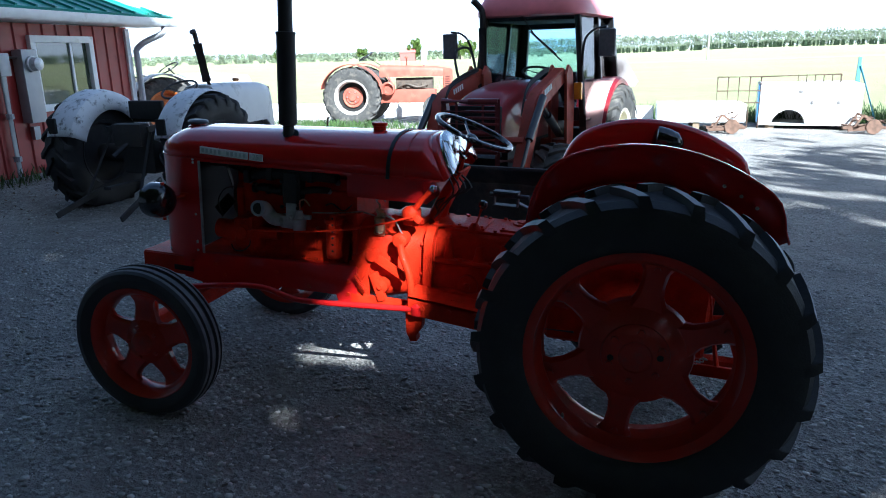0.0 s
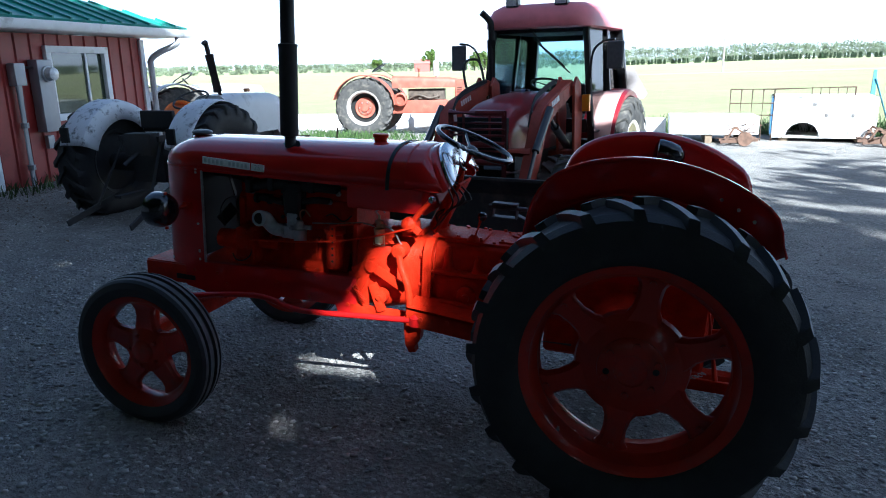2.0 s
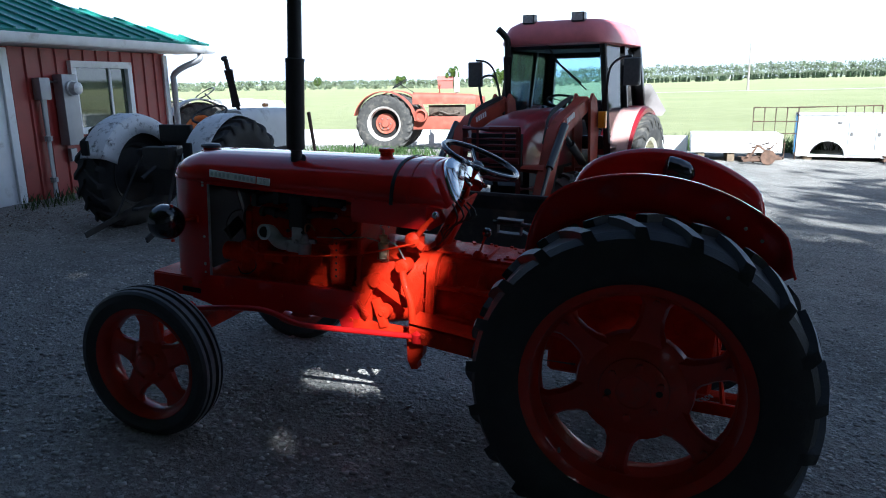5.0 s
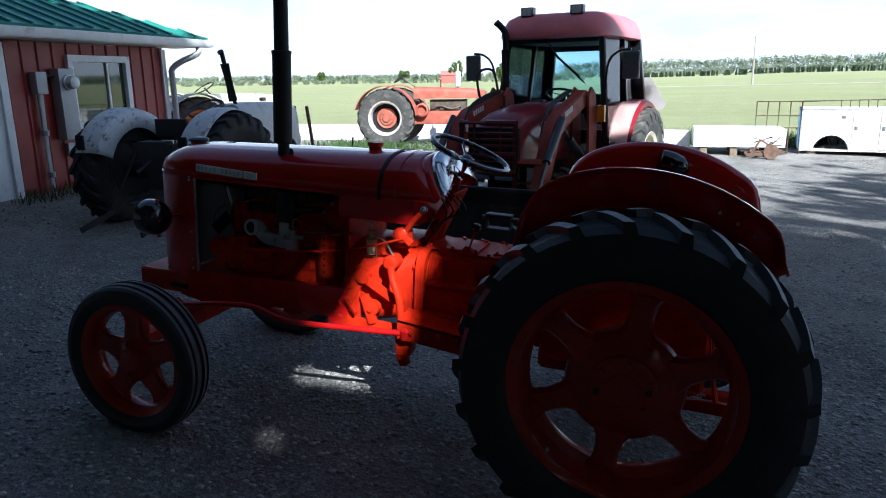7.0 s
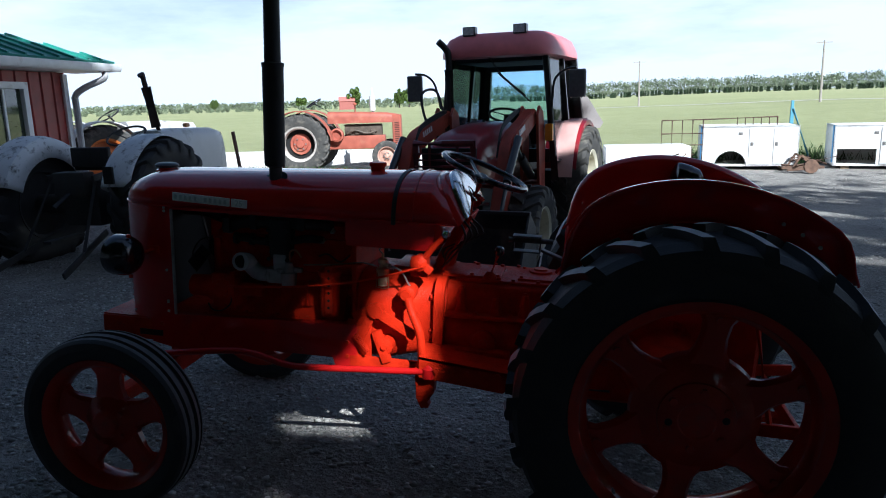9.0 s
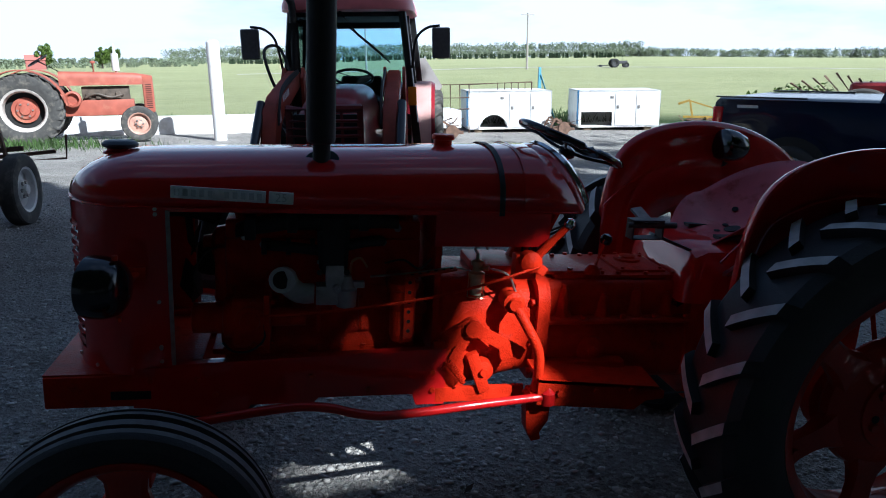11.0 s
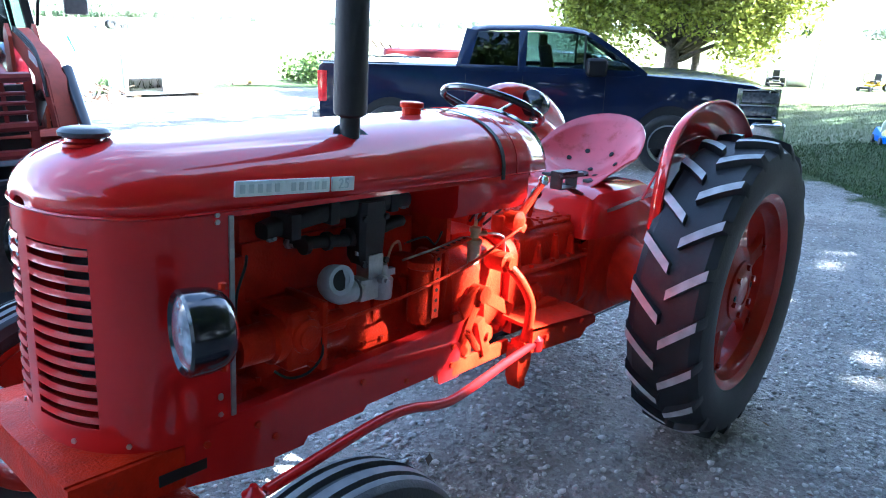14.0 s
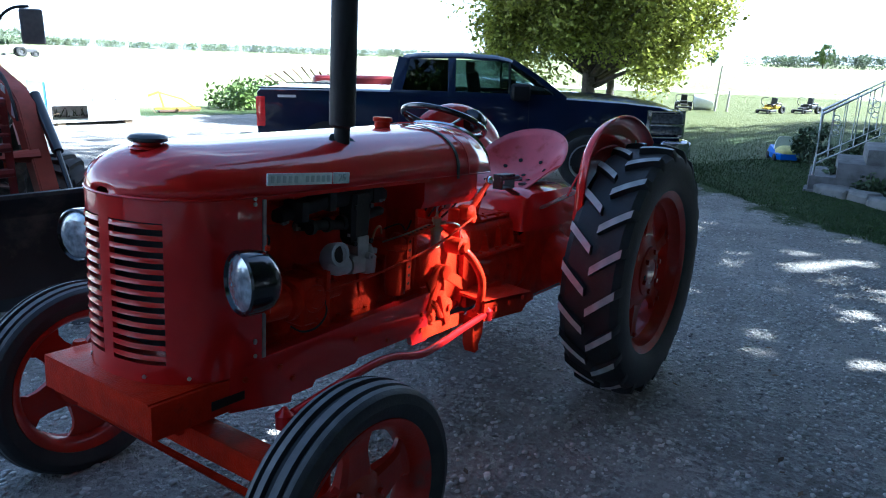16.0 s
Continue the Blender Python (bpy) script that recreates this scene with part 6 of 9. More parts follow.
        box(bm, V(1.0, s * 0.87, 1.77), (0.06, 0.165, 0.27), bevel=0.03, seg=3)
        part("mirror", bm, material("grey_black_plastic", (0.13, 0.13, 0.135), 0.45, vary=0.15), mm, "black rear-view mirror")
        bm = B()
        box(bm, V(0.968, s * 0.87, 1.77), (0.004, 0.13, 0.23), bevel=0.001)
        part("mirror_glass", bm, CHROME, mm)
    # exhaust on the right-hand cab post
    bm = B()
    tube(bm, smooth_path([V(1.04, -0.46, 1.2), V(1.05, -0.46, 1.7), V(1.05, -0.46, 2.06), V(1.06, -0.48, 2.15), V(1.12, -0.54, 2.23)], 5), 0.034, 12)
    tube(bm, [V(1.05, -0.46, 1.45), V(1.05, -0.46, 1.95)], 0.045, 12)
    part("exhaust_pipe", bm, BLACK_MATT, C, "black curved exhaust stack")
    # rear fenders
    for s in (-1, 1):
        bm = B()
        loops = []
        for i in range(21):
            a = radians(20 + 135 * i / 20)
            loops.append([V(0.74 * math.cos(a), s * y, 0.66 + r * math.sin(a)) for y, r in ((0.44, 0.72), (0.47, 0.745), (0.76, 0.745), (0.80, 0.72), (0.80, 0.67), (0.79, 0.67), (0.78, 0.715), (0.47, 0.715))])
        rings(bm, loops)
        f = part("fender", bm, CR, C, "red rear mudguard")
        bm = B()
        arc_plate(bm, (0, 0.66), 0.42, 0.735, 25, 150, s * 0.50, s * 0.515)
        part("fender_side", bm, CR, f)
        # pale stripe over the mudguard, its pink holding painted sunlight
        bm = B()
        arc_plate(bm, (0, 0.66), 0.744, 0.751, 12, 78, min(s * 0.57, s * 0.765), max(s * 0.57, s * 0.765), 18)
        part("fender_stripe", bm, material("sunlit_pink", (0.72, 0.42, 0.38), 0.5, vary=0.12, scale=5), f, "pale pink stripe with sunlight put into its colour")
        bm = B()
        box(bm, V(1.05, s * 0.60, 1.30), (0.05, 0.08, 0.17), bevel=0.012)
        part("indicator", bm, material("amber_lens", (0.8, 0.33, 0.02), 0.25, vary=0.05, coat=0.5), C, "amber indicator lamp")
    # slow-moving-vehicle triangle seen past the cab
    bm = B()
    tri = [(0.48, 1.27), (0.84, 1.27), (0.88, 1.33), (0.69, 1.64), (0.63, 1.64), (0.44, 1.33)]
    plate(bm, tri, 0.006, "x", -0.52)
    part("warning_triangle", bm, material("weathered_sign_back", (0.36, 0.33, 0.32), 0.6, vary=0.15, scale=6), C, "pale triangular slow-vehicle sign")
    # loader
    def splay(bm, s):
        """The arms lean in towards the cab."""
        for v in bm.verts:
            v.co.y -= s * 0.02 * smooth01((2.0 - v.co.x) / 0.8)
    for s in (-1, 1):
        bm = B()
        y = s * 0.47
        slab(bm, [(1.10, 1.42), (1.22, 1.54), (1.95, 1.36), (2.12, 1.26), (2.20, 1.10), (2.62, 0.34), (2.50, 0.28), (2.05, 1.04), (1.98, 1.14), (1.86, 1.22)], y - 0.058, y + 0.058)
        bmesh.ops.bevel(bm, geom=bm.edges[:], offset=0.012, segments=2, affect="EDGES")
        splay(bm, s)
        arm = part("loader_arm", bm, LO, C, "orange-red loader arm")
        bm = B()
        for o in (-1, 1):
            slab(bm, [(1.02, 0.62), (1.22, 0.62), (1.28, 1.48), (1.20, 1.565), (1.08, 1.50), (1.0, 1.2)], y + o * 0.085 - 0.013, y + o * 0.085 + 0.013)
        box(bm, V(1.1, s * 0.42, 0.72), (0.2, 0.3, 0.2), bevel=0.02)
        splay(bm, s)
        part("loader_post", bm, LO, C, "orange-red loader post")
        bm = B()
        cyl(bm, V(1.2, y, 0.88), V(1.60, y, 1.10), 0.042, n=14)
        cyl(bm, V(1.60, y, 1.10), V(1.88, y, 1.26), 0.022, n=10)
        splay(bm, s)
        part("lift_ram", bm, BLACK, arm)
        bm = B()
        cyl(bm, V(2.02, y + s * 0.085, 1.30), V(2.38, y + s * 0.085, 0.95), 0.036, n=12)
        cyl(bm, V(2.38, y + s * 0.085, 0.95), V(2.62, y + s * 0.085, 0.62), 0.018, n=10)
        part("tilt_ram", bm, BLACK, arm)
        for k in range(3):
            bm = B()
            tube(bm, smooth_path([V(1.35, y - s * 0.07, 1.52 + 0.012 * k), V(1.65, y - s * 0.072, 1.46 + 0.02 * k), V(2.0, y - s * 0.072, 1.36 + 0.015 * k), V(2.15, y - s * 0.072, 1.14)], 4), 0.009, 6)
            splay(bm, s)
            part("hydraulic_hose", bm, BLACK_MATT, arm)
        if s < 0:
            bm = B()
            tube(bm, smooth_path([V(1.2, y, 1.5), V(1.1, y - 0.12, 1.74), V(1.25, y - 0.22, 1.70), V(1.35, y - 0.12, 1.4), V(1.3, y, 1.25)], 5), 0.014, 8)
            part("hydraulic_hose", bm, BLACK_MATT, arm)
        for o in (-1, 1):
            bm = B()
            box(bm, V(2.03, y + o * 0.061, 1.22), (0.06, 0.004, 0.13), Matrix.Rotation(0.3, 3, "Y"))
            part("decal_plate", bm, WHITE, arm)
            bm = B()
            for q in range(5):
                box(bm, V(1.70 + 0.045 * q, y + o * 0.061 - s * 0.02 * smooth01((2.0 - 1.70 - 0.045 * q) / 0.8), 1.375 - 0.011 * q), (0.03, 0.006, 0.05), Matrix.Rotation(0.24, 3, "Y"))
            pieces("decal_bar", bm, WHITE, arm, "pale lettering bars")
    bm = B()
    tube(bm, [V(2.26, -0.47, 0.92), V(2.26, 0.47, 0.92)], 0.05, 12)
    part("loader_cross_tube", bm, LO, C)
    # bucket
    bm = B()
    sec = [(2.62, 0.62), (2.60, 0.30), (2.68, 0.10), (2.80, 0.05), (3.28, 0.05), (3.28, 0.062), (2.81, 0.07), (2.70, 0.115), (2.625, 0.31), (2.645, 0.60), (2.80, 0.75), (2.79, 0.765)]
    rings(bm, [[V(x, y, z) for x, z in sec] for y in (-0.86, 0.86)], True, True)
    for s in (-1, 1):
        slab(bm, [(2.62, 0.62), (2.60, 0.30), (2.68, 0.10), (2.80, 0.05), (3.28, 0.05), (3.24, 0.15), (2.80, 0.765)], s * 0.86 - 0.008, s * 0.86 + 0.008)
    box(bm, V(2.80, 0, 0.76), (0.05, 1.74, 0.025), bevel=0.004)
    part("bucket", bm, material("worn_black_bucket", (0.02, 0.021, 0.024), 0.5, vary=0.3, scale=5, dirt=(0.12, 0.10, 0.085), dirt_amount=0.4, dirt_scale=4, bump=0.1), C, "black steel loader bucket resting low")


build_cab_tractor()


# ---- white vintage tractor by the building ----
def build_white_tractor():
    W = thing("white_tractor", at_ground(-4.82, 3.06, 88.3, -0.06) @ Matrix.Scale(0.93, 4), "weathered white vintage tractor with flaking mudguards beside the shed", "tractor")
    WP = material("flaking_white_paint", (0.72, 0.73, 0.75), 0.5, vary=0.08, scale=5, dirt=(0.02, 0.02, 0.02), dirt_amount=0.36, dirt_scale=13, coat=0.1)
    WC = material("clean_white_paint", (0.66, 0.66, 0.65), 0.4, vary=0.06, scale=4, dirt=(0.35, 0.33, 0.3), dirt_amount=0.2)
    GR = material("greasy_dark_iron", (0.028, 0.027, 0.028), 0.6, vary=0.3, scale=9, bump=0.2, dirt=(0.06, 0.05, 0.04), dirt_amount=0.3)
    side_wheels(W, 0, 0.76, 0.66, 0.34, 0.36, RUBBER_OLD, GR, 20, "large rear wheel", 0.05)
    side_wheels(W, 1.95, 0.6, 0.36, 0.16, 0.22, RUBBER_DUSTY, WC, 0, "front wheel", 0.0)
    bm = B()
    box(bm, V(0.1, 0, 0.70), (0.7, 0.42, 0.46), bevel=0.05)
    box(bm, V(0.95, 0, 0.66), (1.5, 0.34, 0.36), bevel=0.05)
    for s in (-1, 1):
        turned(bm, V(0, s * 0.18, 0.66), V(0, s, 0), [(0, 0.17), (0.2, 0.11), (0.5, 0.10)], 16)
    part("transmission", bm, GR, W, "greasy dark transmission housing")
    for s in (-1, 1):
        bm = B()
        loops = []
        for i in range(25):
            a = radians(28 + 130 * i / 24)
            k = 1 - 0.06 * abs(i - 12) / 12
            loops.append([V(0.0 + r * k * math.cos(a), s * y, 0.66 + r * k * math.sin(a)) for r, y in ((0.48, 0.50), (0.64, 0.50), (0.685, 0.53), (0.705, 0.60), (0.705, 0.78), (0.685, 0.84))])
        rings(bm, loops, False, False)
        f = part("mudguard", bm, WP, W, "white mudguard with flaking paint")
        so = f.modifiers.new("thickness", "SOLIDIFY")
        so.thickness = 0.006
        bm = B()
        a = radians(140)
        box(bm, V(-0.66, s * 0.68, 1.02), (0.03, 0.10, 0.16), bevel=0.01)
        part("tail_lamp", bm, DARK, W)
    bm = B()
    loops = []
    for x, w, z0, z1 in ((0.92, 0.25, 0.85, 1.36), (1.3, 0.26, 0.86, 1.375), (2.0, 0.25, 0.86, 1.355), (2.18, 0.24, 0.70, 1.32), (2.24, 0.21, 0.60, 1.24)):
        sec = []
        for i in range(15):
            a = math.pi * i / 14
            c, s_ = math.cos(a), math.sin(a)
            sec.append(V(x, -w * math.copysign(abs(c) ** 0.4, c), z0 + (z1 - z0) * max(0, s_) ** 0.4))
        loops.append(sec)
    rings(bm, loops, False, False)
    for lp in (loops[0], loops[-1]):
        bm.faces.new([bm.verts.new(p) for p in lp])
    part("hood", bm, WC, W, "white bonnet")
    bm = B()
    box(bm, V(1.5, 0, 0.84), (1.1, 0.32, 0.30), bevel=0.03)
    part("engine", bm, GR, W)
    bm = B()
    tube(bm, [V(1.05, -0.10, 1.28), V(0.98, -0.09, 1.44)], 0.03, 10)
    tube(bm, [V(0.98, -0.09, 1.40), V(0.90, -0.07, 1.84)], 0.055, 14)
    tube(bm, smooth_path([V(0.90, -0.07, 1.82), V(0.885, -0.06, 1.93), V(0.875, -0.06, 1.96)], 3), 0.028, 10)
    turned(bm, V(0.86, -0.06, 1.965), V(-0.5, 0, 0.6), [(0, 0.04), (0.02, 0.04), (0.022, 0.01)], 12)
    part("exhaust", bm, material("rusty_dark_exhaust", (0.05, 0.035, 0.03), 0.7, vary=0.3, scale=9, dirt=(0.2, 0.09, 0.05), dirt_amount=0.25), W, "leaning rusty exhaust with a flap")
    bm = B()
    c, nrm = V(0.70, 0.10, 1.32), V(-0.5, 0, 1).normalized()
    a, b_, _ = frame_of(nrm)
    tube(bm, [c + (a * math.cos(t) + b_ * math.sin(t)) * 0.21 for t in [2 * math.pi * i / 30 for i in range(30)]], 0.013, 8, closed=True)
    for t in (0.3, 2.4, 4.5):
        tube(bm, [c - nrm * 0.04, c + (a * math.cos(t) + b_ * math.sin(t)) * 0.21], 0.008, 6)
    tube(bm, [c - nrm * 0.04, V(0.95, 0, 1.05)], 0.025, 8)
    part("steering_wheel", bm, GR, W, "dark steering wheel")
    bm = B()
    rings(bm, [[V(x, y, z) for y, z in ((-0.22, 0.95), (-0.22, zz), (0.22, zz), (0.22, 0.95))] for x, zz in ((0.90, 1.26), (0.74, 1.20), (0.70, 1.05))])
    part("dash", bm, WP, W)
    bm = B()
    box(bm, V(0.18, 0, 1.04), (0.4, 0.44, 0.07), bevel=0.03, seg=3)
    box(bm, V(-0.02, 0, 1.14), (0.06, 0.44, 0.20), bevel=0.025, seg=3)
    part("seat", bm, BLACK_MATT, W)
    bm = B()
    for s in (-1, 1):
        bar(bm, V(-0.25, s * 0.26, 0.42), V(-1.05, s * 0.40, 0.16), 0.06, 0.022, (0, 0, 1), 0.006)
        tube(bm, [V(-0.28, s * 0.24, 0.98), V(-0.68, s * 0.33, 0.30)], 0.016, 8)
        bar(bm, V(-0.1, s * 0.22, 0.98), V(-0.36, s * 0.26, 0.96), 0.06, 0.03, (0, 0, 1), 0.006)
    tube(bm, [V(-0.30, 0, 0.86), V(-0.55, 0.05, 0.70)], 0.025, 8)
    bar(bm, V(-0.3, 0, 0.40), V(-0.75, 0, 0.40), 0.09, 0.03, (0, 1, 0), 0.006)
    box(bm, V(-0.30, 0, 0.90), (0.16, 0.36, 0.24), bevel=0.03)
    part("linkage", bm, GR, W, "dark three-point linkage arms")
    bm = B()
    box(bm, V(1.72, 0.0, 1.395), (0.08, 0.06, 0.05), bevel=0.02)
    part("filler_cap", bm, material("orange_cap", (0.5, 0.22, 0.08), 0.5), W)
    # folded frame carried ahead of the grille
    bm = B()
    for y in (-0.35, -0.1, 0.25):
        bar(bm, V(2.40, y, 0.45), V(2.34, y * 0.8, 1.28), 0.05, 0.03, (1, 0, 0), 0.006)
    bar(bm, V(2.42, -0.5, 0.72), V(2.42, 0.4, 0.66), 0.05, 0.03, (0, 0, 1), 0.006)
    bar(bm, V(2.6, -0.75, 0.66), V(2.42, 0.2, 0.6), 0.04, 0.03, (0, 0, 1), 0.006)
    tube(bm, [V(2.3, -0.3, 0.6), V(2.45, -0.9, 0.6), V(2.47, -0.92, 0.85)], 0.014, 8)
    part("front_frame", bm, material("rusty_iron", (0.12, 0.06, 0.04), 0.8, vary=0.35, scale=12), W, "rusty front frame of upright bars")


build_white_tractor()


# ---- distant orange-red vintage tractor ----
def build_orange_tractor():
    O = thing("orange_tractor", at_ground(-7.62, 15.3, 10) @ Matrix.Scale(1.05, 4), "faded orange-red vintage tractor standing at the field edge", "tractor")
    P = material("faded_orange_red", (0.32, 0.085, 0.055), 0.5, vary=0.18, scale=5, dirt=(0.38, 0.16, 0.10), dirt_amount=0.3, dirt_scale=3)
    PALE = material("dusty_pale_rim", (0.46, 0.42, 0.38), 0.7, vary=0.25, scale=9)
    side_wheels(O, 0, 0.72, 0.74, 0.34, 0.42, RUBBER_DUSTY, PALE, 20, "large dusty rear wheel with pale rim", 0.05, None, P, 0.66)
    side_wheels(O, 2.12, 0.50, 0.38, 0.17, 0.23, RUBBER_DUSTY, material("dusty_pale_red", (0.45, 0.26, 0.20), 0.6, vary=0.3, scale=8), 0, "front wheel with faded rim", 0.0)
    bm = B()
    box(bm, V(0.2, 0, 0.78), (0.9, 0.40, 0.5), bevel=0.05)
    box(bm, V(1.3, 0, 0.72), (1.5, 0.34, 0.34), bevel=0.04)
    turned(bm, V(0.85, -0.22, 0.92), V(0, -1, 0), [(0, 0.17), (0.12, 0.17), (0.13, 0.13), (0.05, 0.10)], 20)
    part("transmission", bm, P, O)
    bm = B()
    loops = []
    for x, w, z1 in ((0.62, 0.22, 1.50), (1.4, 0.23, 1.48), (2.1, 0.22, 1.45), (2.4, 0.20, 1.40)):
        sec = []
        for i in range(13):
            a = math.pi * i / 12
            c, s_ = math.cos(a), math.sin(a)
            sec.append(V(x, -w * math.copysign(abs(c) ** 0.4, c), 1.20 + (z1 - 1.20) * max(0, s_) ** 0.5))
        loops.append(sec)
    rings(bm, loops, False, False)
    part("hood", bm, P, O, "faded orange-red bonnet")
    bm = B()
    box(bm, V(2.36, 0, 0.99), (0.22, 0.42, 0.80), bevel=0.05, seg=3)
    pieces("shell_panel", bm, P, O)
    bm = B()
    for k in range(12):
        for s in (-1, 1):
            box(bm, V(2.37, s * 0.212, 0.70 + 0.045 * k), (0.12, 0.006, 0.018))
    pieces("grille_slot", bm, DARK, O)
    bm = B()
    box(bm, V(1.5, 0, 1.02), (0.95, 0.26, 0.30), bevel=0.02)
    for k in range(4):
        box(bm, V(1.15 + 0.2 * k, -0.15, 0.98), (0.10, 0.06, 0.10 + 0.03 * (k % 2)), bevel=0.015)
    tube(bm, smooth_path([V(1.05, -0.17, 0.92), V(1.3, -0.20, 1.02), V(1.6, -0.19, 0.94), V(1.85, -0.16, 1.0)], 4), 0.025, 8)
    part("engine", bm, material("oily_engine", (0.08, 0.06, 0.045), 0.6, vary=0.4, scale=9), O)
    for s in (-1, 1):
        bm = B()
        arc_plate(bm, (0, 0.74), 0.79, 0.81, 5, 165, s * 0.56 if s > 0 else -0.86, s * 0.86 if s > 0 else -0.56, 24)
        part("mudguard", bm, P, O)
    bm = B()
    c, nrm = V(0.25, 0, 1.72), V(-0.6, 0, 1).normalized()
    a, b_, _ = frame_of(nrm)
    tube(bm, [c + (a * math.cos(t) + b_ * math.sin(t)) * 0.21 for t in [2 * math.pi * i / 26 for i in range(26)]], 0.014, 8, closed=True)
    tube(bm, [c, V(0.75, 0, 1.42)], 0.02, 8)
    for t in (0.3, 2.4, 4.5):
        tube(bm, [c, c + (a * math.cos(t) + b_ * math.sin(t)) * 0.21], 0.008, 6)
    part("steering_wheel", bm, BLACK, O)
    bm = B()
    tube(bm, [V(1.3, 0, 1.45), V(1.3, 0, 1.68)], 0.03, 10)
    turned(bm, V(1.3, 0, 1.66), V(0, 0, 1), [(0, 0.05), (0.03, 0.05), (0.05, 0.03)], 12)
    part("air_stack", bm, P, O)
    bm = B()
    turned(bm, V(1.75, 0, 1.44), V(0, 0, 1), [(0, 0.03), (0.05, 0.03), (0.06, 0.075), (0.42, 0.075), (0.43, 0.03), (0.62, 0.02)], 14)
    part("silencer", bm, material("pale_grey_paint", (0.6, 0.6, 0.58), 0.5), O, "pale upright silencer")


build_orange_tractor()


# ---- dark blue pickup ----
def build_pickup():
    PB = material("dark_blue_car_paint", (0.004, 0.008, 0.026), 0.25, vary=0.15, scale=3, coat=0.5, spec=0.12)
    K = thing("pickup_truck", at_ground(6.25, 4.57, -55.2) @ Matrix.Scale(1.02, 4), "dark blue crew-cab pickup truck parked beside the yard", "truck")
    # local: x forward, y left, centre between the axles
    bm = B()
    loops = []
    lower = [(-2.88, 0.55, 1.30), (-2.84, 0.48, 1.34), (-2.0, 0.42, 1.35), (-0.95, 0.42, 1.35), (-0.9, 0.40, 1.30), (1.2, 0.40, 1.27), (1.45, 0.42, 1.30), (2.3, 0.45, 1.26), (2.85, 0.48, 1.21), (3.10, 0.52, 1.14), (3.18, 0.6, 1.00)]
    for x, z0, z1 in lower:
        w = 0.985 if -2.8 < x < 2.5 else (0.96 if x < 0 else 0.95 if x < 2.9 else 0.90)
        loops.append([V(x, y, z) for y, z in ((-w * 0.96, z0), (-w, z0 + 0.14), (-w, z0 + 0.40), (-w * 0.985, z1 - 0.16), (-w * 0.965, z1 - 0.02), (-w * 0.90, z1), (-w * 0.5, z1 + (0.05 if x > 1.1 else 0)), (w * 0.5, z1 + (0.05 if x > 1.1 else 0)),
                                               (w * 0.90, z1), (w * 0.965, z1 - 0.02), (w * 0.985, z1 - 0.16), (w, z0 + 0.40), (w, z0 + 0.14), (w * 0.96, z0))])
    rings(bm, loops)
    part("body", bm, PB, K, "glossy dark blue body")
    # wheel arches and openings
    for x in (-1.87, 1.85):
        for s in (-1, 1):
            bm = B()
            arc_plate(bm, (x, 0.42), 0.0, 0.49, 0, 180, s * 0.80, s * 0.992, 18)
            box(bm, V(x, s * 0.9, 0.40), (0.95, 0.19, 0.12))
            part("wheel_well", bm, DARK, K)
            bm = B()
            arc_plate(bm, (x, 0.42), 0.485, 0.55, -5, 185, s * 0.985, s * 1.005, 20)
            part("arch_flare", bm, PB, K)
    TY = material("road_tyre", (0.02, 0.02, 0.021), 0.7, vary=0.2)
    ALLOY = material("alloy_wheel", (0.5, 0.5, 0.52), 0.3, metal=0.9, vary=0.05)
    for x in (-1.87, 1.85):
        for s in (-1, 1):
            w = wheel(K, pose(x, s * 0.89, 0.40, 0, 0, 0 if s < 0 else 180), 0.40, 0.27, 0.25, TY, ALLOY, 0, "alloy wheel", BLACK, 0.06)
            for k in range(6):
                a = 2 * math.pi * k / 6 + 0.2
                bm = B()
                bar(bm, V(0.06 * math.cos(a), -0.04, 0.06 * math.sin(a)), V(0.235 * math.cos(a), -0.07, 0.235 * math.sin(a)), 0.05, 0.03, (-math.sin(a), 0, math.cos(a)), 0.008)
                part("spoke", bm, ALLOY, w)
    # cabin: roof, pillars, panes and seats
    def cab_w(z):
        return 0.925 - 0.185 * (z - 1.28) / 0.55
    bm = B()
    loops = []
    for x, z1 in ((-0.90, 1.76), (-0.80, 1.84), (-0.60, 1.865), (0.0, 1.878), (0.52, 1.855), (0.70, 1.82), (0.78, 1.775)):
        w = 0.745
        loops.append([V(x, -w, z1 - 0.075), V(x, -w, z1 - 0.045), V(x, -w * 0.9, z1), V(x, 0, z1 + 0.015), V(x, w * 0.9, z1), V(x, w, z1 - 0.045), V(x, w, z1 - 0.075), V(x, 0, z1 - 0.05)])
    rings(bm, loops)
    part("cab_roof", bm, PB, K, "dark blue cab roof")
    for s in (-1, 1):
        for pts, wd in (([(1.50, 1.27), (1.12, 1.55), (0.74, 1.78)], 0.07), ([(-0.12, 1.27), (-0.12, 1.80)], 0.11), ([(-0.93, 1.27), (-0.80, 1.80)], 0.17)):
            bm = B()
            for (xa, za), (xb, zb) in zip(pts, pts[1:]):
                bar(bm, V(xa, s * cab_w(za), za), V(xb, s * (cab_w(zb) - 0.005), zb), 0.05, wd, (0, s, 0.2), 0.01)
            part("pillar", bm, PB, K)
        bm = B()
        bar(bm, V(-0.95, s * 0.915, 1.31), V(1.42, s * 0.915, 1.28), 0.05, 0.10, (0, s, 0.2), 0.01)
        part("door_sill", bm, PB, K)

        def side(pts, nm, mt):
            bm = B()
            rr = [V(x, s * cab_w(z), z) for x, z in pts]
            rings(bm, [[p for p in rr], [p + V(0, s * 0.006, 0.002) for p in rr]])
            ob = part(nm, bm, mt, K)
            ob.visible_shadow = False
            return ob
